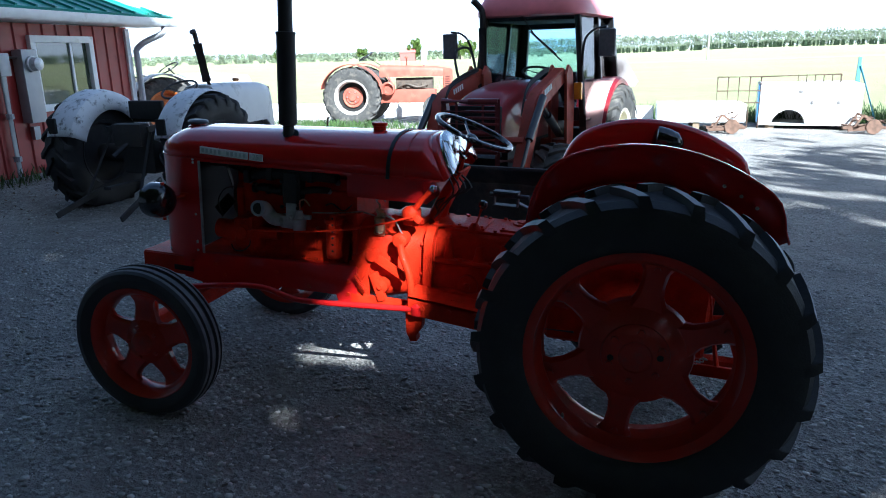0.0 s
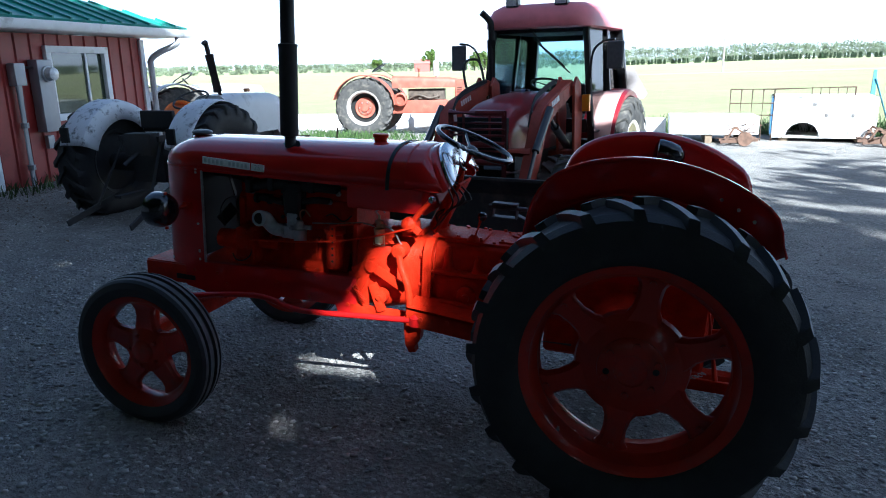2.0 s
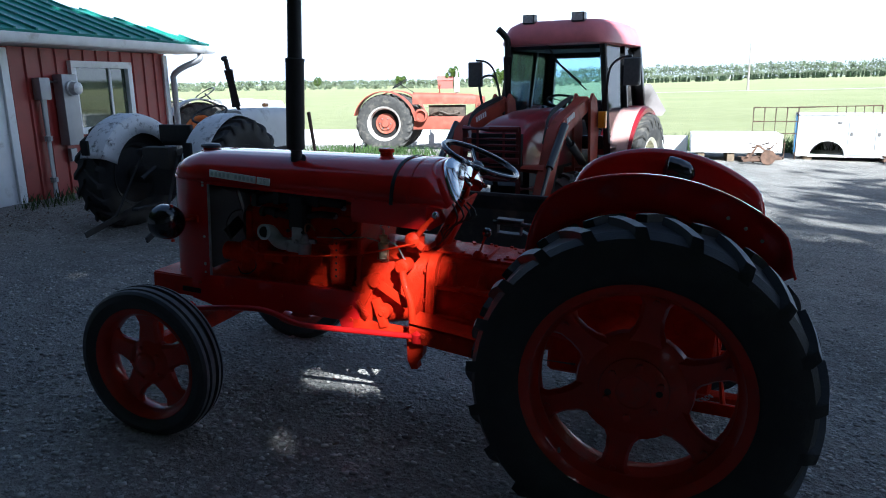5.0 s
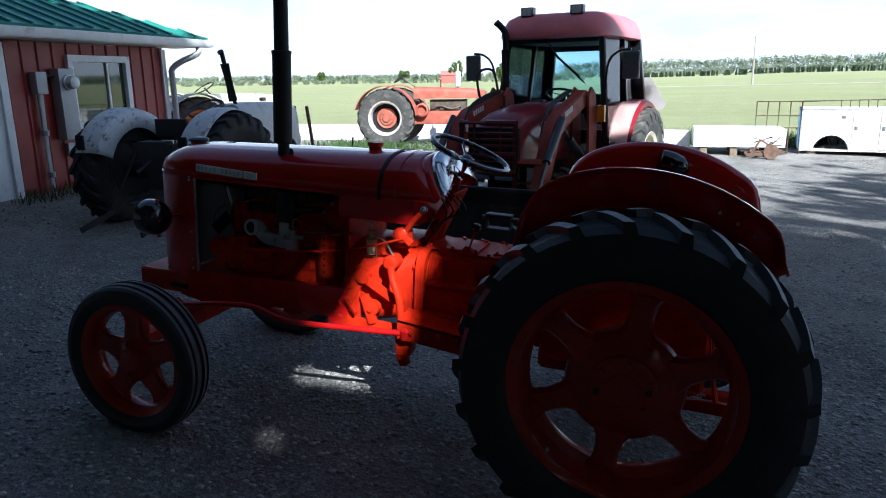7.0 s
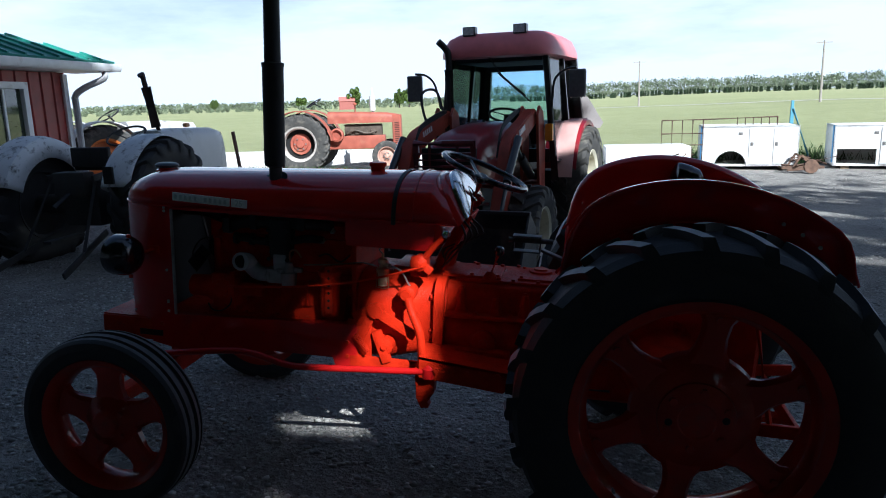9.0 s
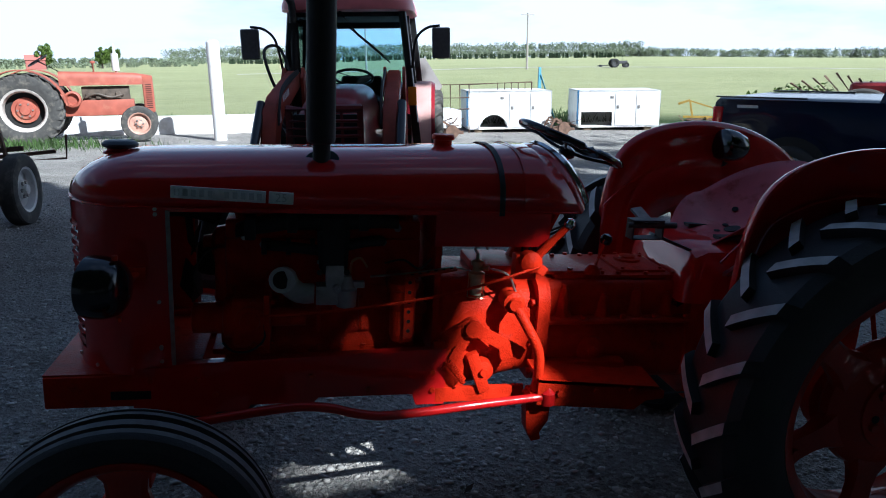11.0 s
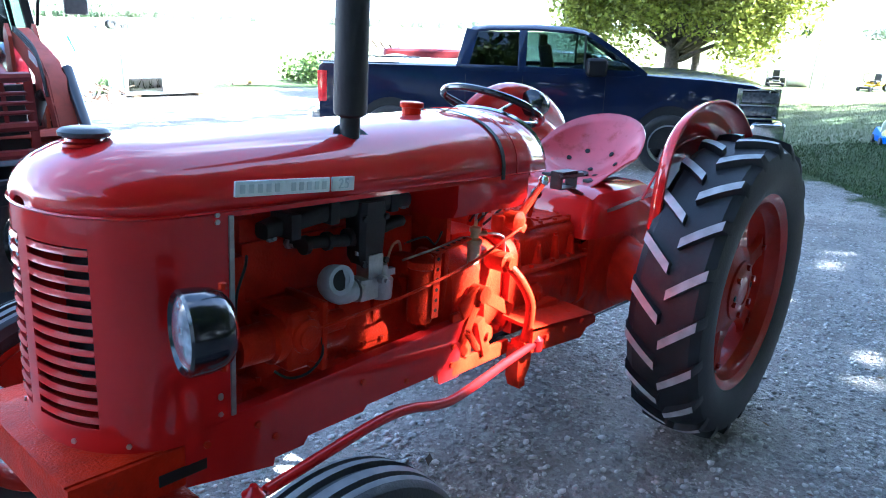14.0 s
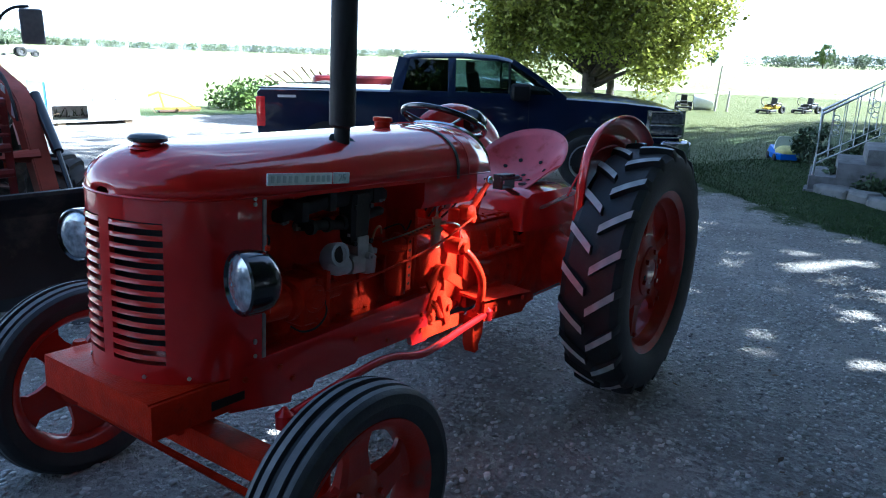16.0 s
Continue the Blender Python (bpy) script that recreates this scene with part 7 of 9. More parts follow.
        side([(-0.84, 1.34), (-0.17, 1.34), (-0.17, 1.78), (-0.74, 1.78)], "rear_side_window", DARK_GLASS)
        side([(-0.07, 1.34), (1.36, 1.30), (0.74, 1.74), (0.66, 1.785), (-0.07, 1.785)], "front_side_window", SMOKE_GLASS)
        bm = B()
        bar(bm, V(0.70, s * 0.915, 1.30), V(0.70, s * (cab_w(1.76)), 1.76), 0.02, 0.025, (0, s, 0.2))
        part("quarter_bar", bm, BLACK, K)
        bm = B()
        box(bm, V(0.22, s * 0.40, 1.42), (0.16, 0.46, 0.42), Matrix.Rotation(-0.2, 3, "Y"), bevel=0.06, seg=3)
        box(bm, V(0.16, s * 0.40, 1.68), (0.10, 0.26, 0.16), bevel=0.04, seg=3)
        part("front_seat", bm, BLACK_MATT, K, "dark front seat with headrest")
        bm = B()
        box(bm, V(-0.62, s * 0.40, 1.42), (0.16, 0.62, 0.36), bevel=0.06, seg=3)
        part("rear_seat", bm, BLACK_MATT, K)
        bm = B()
        box(bm, V(0.84, s * 1.07, 1.37), (0.26, 0.30, 0.23), bevel=0.07, seg=3)
        box(bm, V(0.86, s * 0.95, 1.31), (0.08, 0.10, 0.05), bevel=0.015)
        part("door_mirror", bm, material("mirror_black_plastic", (0.006, 0.006, 0.007), 0.5, vary=0.2, spec=0.15), K, "black door mirror")
        for x in (-0.28, 0.36):
            bm = B()
            box(bm, V(x, s * 0.99, 1.14), (0.2, 0.02, 0.04), bevel=0.008)
            part("door_handle", bm, PB, K)
        bm = B()
        for x0 in (-0.10, -0.86, 0.98):
            box(bm, V(x0, s * 0.986, 0.95), (0.008, 0.004, 0.56))
        pieces("door_gap", bm, DARK, K)
        bm = B()
        box(bm, V(-2.83, s * 0.915, 1.02), (0.13, 0.10, 0.42), bevel=0.02)
        part("tail_lamp", bm, material("red_tail_lens", (0.55, 0.015, 0.02), 0.15, vary=0.15, scale=20, coat=1.0), K, "red tail lamp")
        bm = B()
        for z, h in ((1.14, 0.022), (0.955, 0.04), (0.78, 0.025)):
            box(bm, V(2.95, s * 0.835, z), (0.52, 0.29, h), bevel=0.014)
        box(bm, V(2.70, s * 0.95, 0.96), (0.07, 0.06, 0.40), bevel=0.014)
        box(bm, V(3.18, s * 0.86, 0.96), (0.08, 0.20, 0.40), bevel=0.014)
        frame_ = part("headlamp", bm, material("bright_lamp_trim", (0.60, 0.62, 0.65), 0.12, metal=0.95, vary=0.15, scale=12), K, "stacked headlamp in bright trim")
        for z, h in ((1.045, 0.14), (0.87, 0.12)):
            bm = B()
            box(bm, V(2.94, s * 0.84, z), (0.50, 0.27, h), bevel=0.03, seg=3)
            part("lens", bm, material("lamp_lens", (0.09, 0.10, 0.115), 0.08, vary=0.5, scale=25, metal=0.4, coat=1.0), frame_)
            bm = B()
            turned(bm, V(3.19, s * 0.80, z), V(1, 0, 0), [(0, h * 0.38), (0.012, h * 0.36), (0.016, 0.002)], 14)
            part("bulb", bm, CHROME, frame_)
        bm = B()
        box(bm, V(-2.3, s * 0.97, 1.355), (1.1, 0.05, 0.02), bevel=0.006)
        part("bed_rail_cap", bm, BLACK, K)
    bm = B()
    ws = []
    for q in range(7):
        g = q / 6
        row = []
        for w in range(11):
            u = -1 + 0.2 * w
            row.append(V(0.76 + 0.72 * g + (0.10 + 0.10 * g) * (1 - u * u), u * (0.66 + 0.17 * g), 1.785 - 0.52 * g))
        ws.append(row + [p - V(0.008, 0, 0.008) for p in reversed(row)])
    rings(bm, ws)
    # blue of the reflected sky put into the glass tint
    part("windscreen", bm, glass_material("windscreen_glass", (0.40, 0.68, 0.82)), K, "sloping windscreen, reflected sky put in as a blue tint").visible_shadow = False
    bm = B()
    rings(bm, [[V(-0.80, -0.66, 1.77), V(-0.80, 0.66, 1.77), V(-0.92, 0.80, 1.34), V(-0.92, -0.80, 1.34)], [V(-0.806, -0.66, 1.77), V(-0.806, 0.66, 1.77), V(-0.926, 0.80, 1.34), V(-0.926, -0.80, 1.34)]])
    part("rear_window", bm, DARK_GLASS, K).visible_shadow = False
    bm = B()
    box(bm, V(1.15, 0, 1.32), (0.4, 1.5, 0.14), bevel=0.05)
    part("dashboard", bm, BLACK_MATT, K)
    bm = B()
    box(bm, V(-1.9, 0, 1.30), (1.75, 1.62, 0.08), bevel=0.02)
    part("bed_cover", bm, BLACK_MATT, K, "black bed")
    bm = B()
    box(bm, V(3.16, 0, 0.94), (0.08, 1.40, 0.34), bevel=0.02)
    part("grille", bm, DARK, K, "black grille mesh")
    bm = B()
    for z in (0.80, 0.95, 1.08):
        box(bm, V(3.21, 0, z), (0.06, 1.5, 0.06), bevel=0.02)
    box(bm, V(3.12, 0, 0.60), (0.44, 1.96, 0.27), bevel=0.08, seg=3)
    box(bm, V(-2.95, 0, 0.62), (0.14, 1.8, 0.16), bevel=0.04, seg=3)
    pieces("chrome_bar", bm, material("bright_lamp_trim", (0.72, 0.74, 0.77)), K, "chrome grille bars and bumpers")
    bm = B()
    for s in (-1, 1):
        box(bm, V(-2.45, s * 0.9655, 1.24), (0.26, 0.003, 0.035), bevel=0.001)
    pieces("decal", bm, material("silver_decal", (0.5, 0.5, 0.52), 0.4), K, "small silver side decal")
    bm = B()
    tube(bm, [V(1.15, -0.75, 1.24), V(1.05, -0.78, 1.75)], 0.004, 5)
    part("aerial", bm, BLACK, K)


build_pickup()

# ---- low red shed ----
def build_shed():
    WALLX, Y0, Y1, Z0, EV = -7.40, -6.0, 6.22, 0.02, 2.10
    S = thing("red_shed", Matrix.Translation((-7.5, 4.87, 0)) @ pose(0, 0, 0, 0, 0, 3.0) @ Matrix.Scale(1.035, 4) @ Matrix.Translation((7.4, -4.87, 0)), "low red metal-clad shed with white trim and green roof", "building")
    CL = material("red_metal_cladding", (0.27, 0.024, 0.020), 0.45, vary=0.18, scale=4, dirt=(0.10, 0.02, 0.02), dirt_amount=0.25, dirt_scale=2, bump=0.03)
    GRN = material("green_metal_roof", (0.045, 0.25, 0.20), 0.35, vary=0.12, scale=3, dirt=(0.10, 0.22, 0.18), dirt_amount=0.2)
    TRIM = material("white_trim", (0.78, 0.79, 0.80), 0.45, vary=0.06, scale=8, dirt=(0.45, 0.43, 0.4), dirt_amount=0.15)
    wy0, wy1, wz0, wz1 = 4.33, 5.40, 1.04, 1.96

    def wall_piece(y0, y1, z0, z1):
        bm = B()
        pitch = 0.23
        k = math.floor(y0 / pitch)
        pts = [(y0, 0)]
        while True:
            c = k * pitch
            for dy, dx in ((-0.028, 0), (-0.012, 0.018), (0.012, 0.018), (0.028, 0)):
                if y0 < c + dy < y1:
                    pts.append((c + dy, dx))
            k += 1
            if k * pitch > y1 + pitch:
                break
        pts.append((y1, 0))
        outline = pts + [(y1, -0.12), (y0, -0.12)]
        rings(bm, [[V(WALLX + dx, y, z) for y, dx in outline] for z in (z0, z1)], True, True)
        part("wall_panel", bm, CL, S, "red ribbed metal wall panel", smooth=False)
    wall_piece(3.36, wy0, 0.10, EV)
    wall_piece(wy1, Y1, 0.10, EV)
    wall_piece(wy0, wy1, 0.10, wz0)
    wall_piece(wy0, wy1, wz1, EV)
    bm = B()
    box(bm, V(WALLX - 2.6, Y1 - 0.06, 1.1), (5.0, 0.12, 2.1))
    part("wall_gable", bm, CL, S)
    bm = B()
    box(bm, V(WALLX - 0.06, (Y0 + 3.36) / 2, 1.1), (0.12, 3.36 - Y0, 2.1))
    part("wall_white", bm, TRIM, S, "white boarded wall")
    bm = B()
    box(bm, V(WALLX - 2.5, 0.1, 0.03), (5.1, 12.4, 0.18))
    part("footing", bm, material("concrete", (0.26, 0.25, 0.235), 0.85, vary=0.15, scale=6, bump=0.3), S, "concrete footing")
    bm = B()
    box(bm, V(WALLX + 0.012, Y1 - 0.03, 1.08), (0.05, 0.09, 2.0), bevel=0.004)
    box(bm, V(WALLX + 0.012, 3.36, 1.08), (0.05, 0.10, 2.0), bevel=0.004)
    pieces("corner_trim", bm, TRIM, S)
    # window
    bm = B()
    f = 0.085
    for c, s in (((wy0 + wy1) / 2, wz1 - f / 2), ((wy0 + wy1) / 2, wz0 + f / 2)):
        box(bm, V(WALLX + 0.01, c, s), (0.10, wy1 - wy0 + 0.04, f), bevel=0.008)
    for y in (wy0 + f / 2 - 0.02, wy1 - f / 2 + 0.02):
        box(bm, V(WALLX + 0.01, y, (wz0 + wz1) / 2), (0.094, f, wz1 - wz0 - 2 * f + 0.002), bevel=0.006)
    w = part("window_frame", bm, TRIM, S, "white window frame")
    bm = B()
    box(bm, V(WALLX + 0.002, 5.02, (wz0 + wz1) / 2), (0.04, 0.035, wz1 - wz0 - 2 * f), bevel=0.004)
    part("window_mullion", bm, TRIM, w)
    bm = B()
    box(bm, V(WALLX - 0.005, (wy0 + wy1) / 2, (wz0 + wz1) / 2), (0.006, wy1 - wy0 - 0.1, wz1 - wz0 - 0.12))
    # green base: the field's reflection put into the pane's colour
    part("pane", bm, material("field_tinted_pane", (0.045, 0.06, 0.035), 0.03, vary=0.1, coat=1.0), w, "window pane mirroring the yard, the field's green painted in")
    # eave, gutter, roof
    bm = B()
    box(bm, V(WALLX + 0.10, 0.3, 2.135), (0.62, 13.0, 0.04), bevel=0.004)
    part("soffit", bm, TRIM, S)
    bm = B()
    prof = [(0.0, 0.0), (0.10, 0.0), (0.125, 0.04), (0.13, 0.10), (0.115, 0.105), (0.105, 0.05), (0.09, 0.018), (0.012, 0.018), (0.012, 0.10), (0.0, 0.10)]
    rings(bm, [[V(WALLX + 0.36 + x, y, 2.12 + z) for x, z in prof] for y in (-6.4, 6.86)], True, True)
    box(bm, V(WALLX + 0.34, 0.22, 2.20), (0.03, 13.2, 0.16))
    part("gutter", bm, TRIM, S, "white eaves gutter")
    # hipped roof
    a, b_, z0, zr = WALLX + 0.42, 6.80, 2.26, 3.40
    ridge_x = WALLX - 2.7

    def roof_face(name, p, q, r, s_, n):
        """A ribbed roof plane with eave p-q and ridge s_-r."""
        bm = B()
        p, q, r, s_ = map(Vector, (p, q, r, s_))
        nrm = (q - p).cross(s_ - p).normalized()
        if nrm.z < 0:
            nrm = -nrm
        rings(bm, [[p, q, r, s_], [v - nrm * 0.04 for v in (p, q, r, s_)]])
        o = part(name, bm, GRN, S, "green ribbed metal roof", smooth=False)
        bm = B()
        for k in range(1, n):
            f = k / n
            e0 = p.lerp(q, f)
            up = (s_ - p) - (q - p).normalized() * (s_ - p).dot((q - p).normalized())
            t = 1.0
            # clip the rib at the hips
            L = (q - p).length
            u = f * L
            off0 = (s_ - p).dot((q - p).normalized())
            off1 = L - (r - p).dot((q - p).normalized())
            if off0 > 0.01 and u < off0:
                t = u / off0
            if off1 > 0.01 and L - u < off1:
                t = min(t, (L - u) / off1)
            bar(bm, e0 + nrm * 0.012, e0 + up * t + nrm * 0.012, 0.03, 0.03, nrm)
        pieces("roof_rib", bm, GRN, o)
    roof_face("roof", (a, -6.4, z0), (a, b_, z0), (ridge_x, b_ - 3.1, zr), (ridge_x, -3.3, zr), 44)
    roof_face("roof", (a, b_, z0), (2 * ridge_x - a, b_, z0), (ridge_x, b_ - 3.1, zr), (ridge_x, b_ - 3.1 + 0.001, zr), 20)
    # downpipe
    DP = material("grey_downpipe", (0.42, 0.42, 0.43), 0.5, vary=0.1)
    bm = B()
    tube(bm, smooth_path([V(WALLX + 0.40, 6.55, 2.13), V(WALLX + 0.40, 6.52, 2.02), V(WALLX + 0.22, 6.34, 1.90), V(WALLX + 0.09, 6.28, 1.78), V(WALLX + 0.09, 6.28, 1.6), V(WALLX + 0.09, 6.28, 0.1)], 4), 0.045, 10)
    part("downpipe", bm, DP, S, "grey downpipe at the corner")
    # electric meter box and conduit
    GB = material("grey_meter_box", (0.30, 0.31, 0.33), 0.45, vary=0.08, scale=6, metal=0.3)
    bm = B()
    box(bm, V(WALLX + 0.09, 4.15, 1.36), (0.14, 0.24, 0.86), bevel=0.012)
    m = part("meter_box", bm, GB, S, "grey electric meter box")
    bm = B()
    turned(bm, V(WALLX + 0.16, 4.16, 1.62), V(1, 0, 0), [(0, 0.095), (0.03, 0.095), (0.035, 0.08), (0.11, 0.075), (0.125, 0.05), (0.127, 0.002)], 22)
    part("meter_dial", bm, material("meter_glass", (0.55, 0.57, 0.58), 0.2, vary=0.2, scale=30, coat=1.0), m)
    bm = B()
    box(bm, V(WALLX + 0.07, 3.80, 1.62), (0.12, 0.16, 0.26), bevel=0.02)
    tube(bm, [V(WALLX + 0.07, 3.86, 1.70), V(WALLX + 0.07, 4.06, 1.70)], 0.03, 8)
    tube(bm, [V(WALLX + 0.07, 3.80, 1.52), V(WALLX + 0.07, 3.80, 0.05)], 0.035, 10)
    for z in (0.5, 1.0):
        cyl(bm, V(WALLX + 0.07, 3.80, z), V(WALLX + 0.07, 3.80, z + 0.06), 0.045, n=10)
    part("conduit", bm, GB, S, "grey electric conduit")
    bm = B()
    box(bm, V(WALLX + 0.045, 4.17, 0.80), (0.06, 0.10, 0.16), bevel=0.01)
    part("outlet_box", bm, GB, S)


build_shed()


# ---- service bodies and scrap at the field edge ----
def service_body(x, y, head, L, label, arch_at, doors, shelf):
    W = thing("service_body", at_ground(x, y, head), label, "truck body", "old white service bodies")
    WB = material("white_service_paint", (0.74, 0.74, 0.73), 0.45, vary=0.06, scale=3, dirt=(0.45, 0.42, 0.38), dirt_amount=0.2, dirt_scale=2)
    H, D = 1.12, 1.6
    z0 = 0.08
    # front face built round its openings
    bm = B()
    xs = sorted({0, L} | ({arch_at - 0.42, arch_at + 0.42} if arch_at else set()) | ({shelf[0], shelf[1]} if shelf else set()))
    for a, c in zip(xs, xs[1:]):
        mid = (a + c) / 2
        lo = z0
        if arch_at and abs(mid - arch_at) < 0.42:
            lo = 0.50
        if shelf and shelf[0] < mid < shelf[1]:
            lo = 0.52
        box(bm, V(mid, 0.02, (lo + H) / 2), (c - a, 0.04, H - lo))
    box(bm, V(L / 2, D / 2, H - 0.02), (L, D, 0.04))
    box(bm, V(0.02, D / 2, (H + z0) / 2), (0.04, D, H - z0))
    box(bm, V(L - 0.02, D / 2, (H + z0) / 2), (0.04, D, H - z0))
    box(bm, V(L / 2, D - 0.02, (H + z0) / 2), (L, 0.04, H - z0))
    box(bm, V(L / 2, D / 2, z0 + 0.02), (L, D, 0.04))
    pieces("body_panel", bm, WB, W, "white steel panel")
    if arch_at:
        bm = B()
        arc_plate(bm, (arch_at, 0.08), 0.40, 0.43, 0, 180, -0.03, 0.3, 18)
        part("wheel_arch", bm, WB, W)
        bm = B()
        # corner fillers between arch and opening
        for s in (-1, 1):
            for k in range(6):
                a0, a1 = radians(90 - s * 15 * k), radians(90 - s * 15 * (k + 1))
                p0, p1 = (arch_at + 0.42 * math.cos(a0), 0.08 + 0.42 * math.sin(a0)), (arch_at + 0.42 * math.cos(a1), 0.08 + 0.42 * math.sin(a1))
                plate(bm, [p0, p1, (p1[0], 0.50), (p0[0], 0.50)], 0.03, "y", 0.005)
        pieces("arch_filler", bm, WB, W)
    for a, c in doors:
        bm = B()
        box(bm, V((a + c) / 2, -0.008, 0.60), (c - a - 0.02, 0.02, 0.92), bevel=0.005)
        d = part("locker_door", bm, WB, W, "white locker door")
        bm = B()
        box(bm, V(a + 0.08, -0.024, 0.66), (0.07, 0.015, 0.09), bevel=0.004)
        part("latch", bm, STEEL, d)
    bm = B()
    box(bm, V(0.0 if doors and doors[0][0] > 0.5 else L, 0.05, 0.65), (0.07, 0.07, 0.95), bevel=0.004)
    part("blue_post", bm, material("blue_paint", (0.05, 0.18, 0.36), 0.5, vary=0.1), W)
    bm = B()
    box(bm, V(0.95, -0.006, 0.93), (0.10, 0.012, 0.07), bevel=0.003)
    part("lamp", bm, STEEL, W)
    for px in (0.3, L - 0.3):
        bm = B()
        box(bm, V(px, 0.5, 0.04), (0.2, 0.9, 0.09))
        part("timber_block", bm, material("old_timber", (0.20, 0.15, 0.10), 0.85, vary=0.25, scale=12), W)


service_body(2.82, 17.0, -5, 2.35, "old white truck service body standing on blocks", 0.72, [(1.15, 1.72), (1.74, 2.3)], None)
service_body(6.11, 17.2, -10, 2.35, "old white truck service body with an open bay", None, [(1.05, 1.62), (1.65, 2.3)], (0.08, 0.98))


def scrap():
    RUST = material("rusty_scrap", (0.13, 0.075, 0.05), 0.8, vary=0.4, scale=9)
    # low pale deck left of the bodies
    D = thing("flat_deck", at_ground(0.35, 15.9, 2), "low white-painted flat deck on timbers", "trailer deck")
    bm = B()
    box(bm, V(1.0, 0.6, 0.42), (2.1, 1.3, 0.44), bevel=0.02)
    part("deck", bm, WHITE, D)
    bm = B()
    for x in (0.2, 0.9, 1.7):
        box(bm, V(x, 0.6, 0.08), (0.16, 1.2, 0.2))
    part("bearer", bm, material("old_timber", (0.2, 0.15, 0.1)), D)
    R = thing("pipe_rack", at_ground(1.75, 16.7, 2), "dark tubular rack with mesh of bars", "rack")
    bm = B()
    for z in (0.65, 0.95, 1.30):
        tube(bm, [V(0, 0, z), V(1.05, 0, z)], 0.02, 6)
    for k in range(5):
        tube(bm, [V(0.26 * k, 0, 0.0), V(0.26 * k, 0, 1.30)], 0.018, 6)
    tube(bm, [V(1.05, 0, 1.30), V(3.0, 0.5, 1.32)], 0.022, 6)
    tube(bm, [V(3.0, 0.5, 0.0), V(3.0, 0.5, 1.32)], 0.022, 6)
    for k in range(6):
        tube(bm, [V(2.0 + 0.2 * k, 0.5, 1.32), V(2.0 + 0.2 * k, 0.5, 1.12)], 0.014, 6)
    part("rack_frame", bm, RUST, R)
    rng = random.Random(5)
    for x, y in ((1.9, 15.7), (5.15, 16.4)):
        J = thing("scrap_frame", at_ground(x, y, 0), "rusty machine frame with loose parts", "scrap")
        bm = B()
        for yy in (-0.25, 0.25):
            bar(bm, V(-0.4, yy, 0.10), V(0.45, yy, 0.16), 0.07, 0.05)
            bar(bm, V(-0.3, yy, 0.10), V(-0.1, yy, 0.46), 0.05, 0.04, (1, 0, 0))
            bar(bm, V(-0.1, yy, 0.46), V(0.4, yy, 0.14), 0.05, 0.04)
        for k in range(9):
            p = V(rng.uniform(-0.4, 0.45), rng.uniform(-0.3, 0.3), rng.uniform(0.12, 0.40))
            q = p + V(rng.uniform(-0.5, 0.5), rng.uniform(-0.3, 0.3), rng.uniform(-0.12, 0.15))
            q.z = max(q.z, 0.04)
            tube(bm, [p, q], rng.uniform(0.012, 0.03), 6)
        turned(bm, V(0.15, -0.3, 0.18), V(0, 1, 0), [(0, 0.03), (0, 0.17), (0.06, 0.18), (0.08, 0.12), (0.08, 0.01)], 14)
        part("frame", bm, RUST, J)
    P = thing("blue_post_stand", at_ground(5.52, 18.97, 0), "blue painted upright post", "post")
    bm = B()
    plate(bm, [(-0.07, 0), (0.08, 0), (0.035, 1.72), (-0.03, 1.72)], 0.08, "y", 0)
    tube(bm, [V(0.02, 0, 1.5), V(0.55, 0, 0.03)], 0.03, 8)
    part("post", bm, material("teal_post_paint", (0.10, 0.30, 0.40), 0.5, vary=0.12), P)
    # yellow implement
    Y = thing("yellow_implement", at_ground(11.3, 19.4, -20) @ Matrix.Scale(0.6, 4), "small yellow field implement with booms", "implement")
    YM = material("worn_yellow_paint", (0.34, 0.22, 0.04), 0.5, vary=0.2, scale=6)
    bm = B()
    bar(bm, V(-1.0, 0, 0.25), V(1.5, 0, 0.22), 0.12, 0.12, (0, 0, 1), 0.01)
    bar(bm, V(-0.5, 0, 0.25), V(-0.7, 0, 1.15), 0.10, 0.08, (1, 0, 0), 0.01)
    bar(bm, V(-0.7, 0, 1.15), V(-1.3, 0, 0.95), 0.12, 0.1, (0, 0, 1), 0.01)
    bar(bm, V(-0.65, 0, 1.1), V(0.5, 0, 0.75), 0.08, 0.06, (0, 0, 1), 0.01)
    bar(bm, V(0.5, 0, 0.75), V(1.2, 0, 0.25), 0.08, 0.06, (0, 0, 1), 0.01)
    bar(bm, V(0.2, -0.5, 0.2), V(0.2, 0.5, 0.2), 0.1, 0.1, (0, 0, 1), 0.01)
    part("boom", bm, YM, Y)
    bm = B()
    for k in range(5):
        tube(bm, [V(-1.2 + 0.5 * k, 0.1, 0.3), V(-1.0 + 0.5 * k, -0.2, 0.03)], 0.03, 6)
    box(bm, V(0.3, 0, 0.10), (2.2, 0.5, 0.08), bevel=0.01)
    part("skid", bm, RUST, Y)
    # red harrow behind the truck bed
    H = thing("red_implement", at_ground(11.5, 11.5, -42) @ Matrix.Scale(1.45, 4), "low red implement with dark wheels", "implement")
    bm = B()
    box(bm, V(0, 0, 0.98), (1.5, 0.7, 0.40), bevel=0.10, seg=3)
    box(bm, V(0.8, 0, 0.88), (0.7, 0.5, 0.34), bevel=0.08, seg=3)
    box(bm, V(0.2, 0, 0.66), (2.0, 0.30, 0.30), bevel=0.03)
    part("frame", bm, material("implement_red", (0.17, 0.014, 0.016), 0.45, vary=0.2), H)
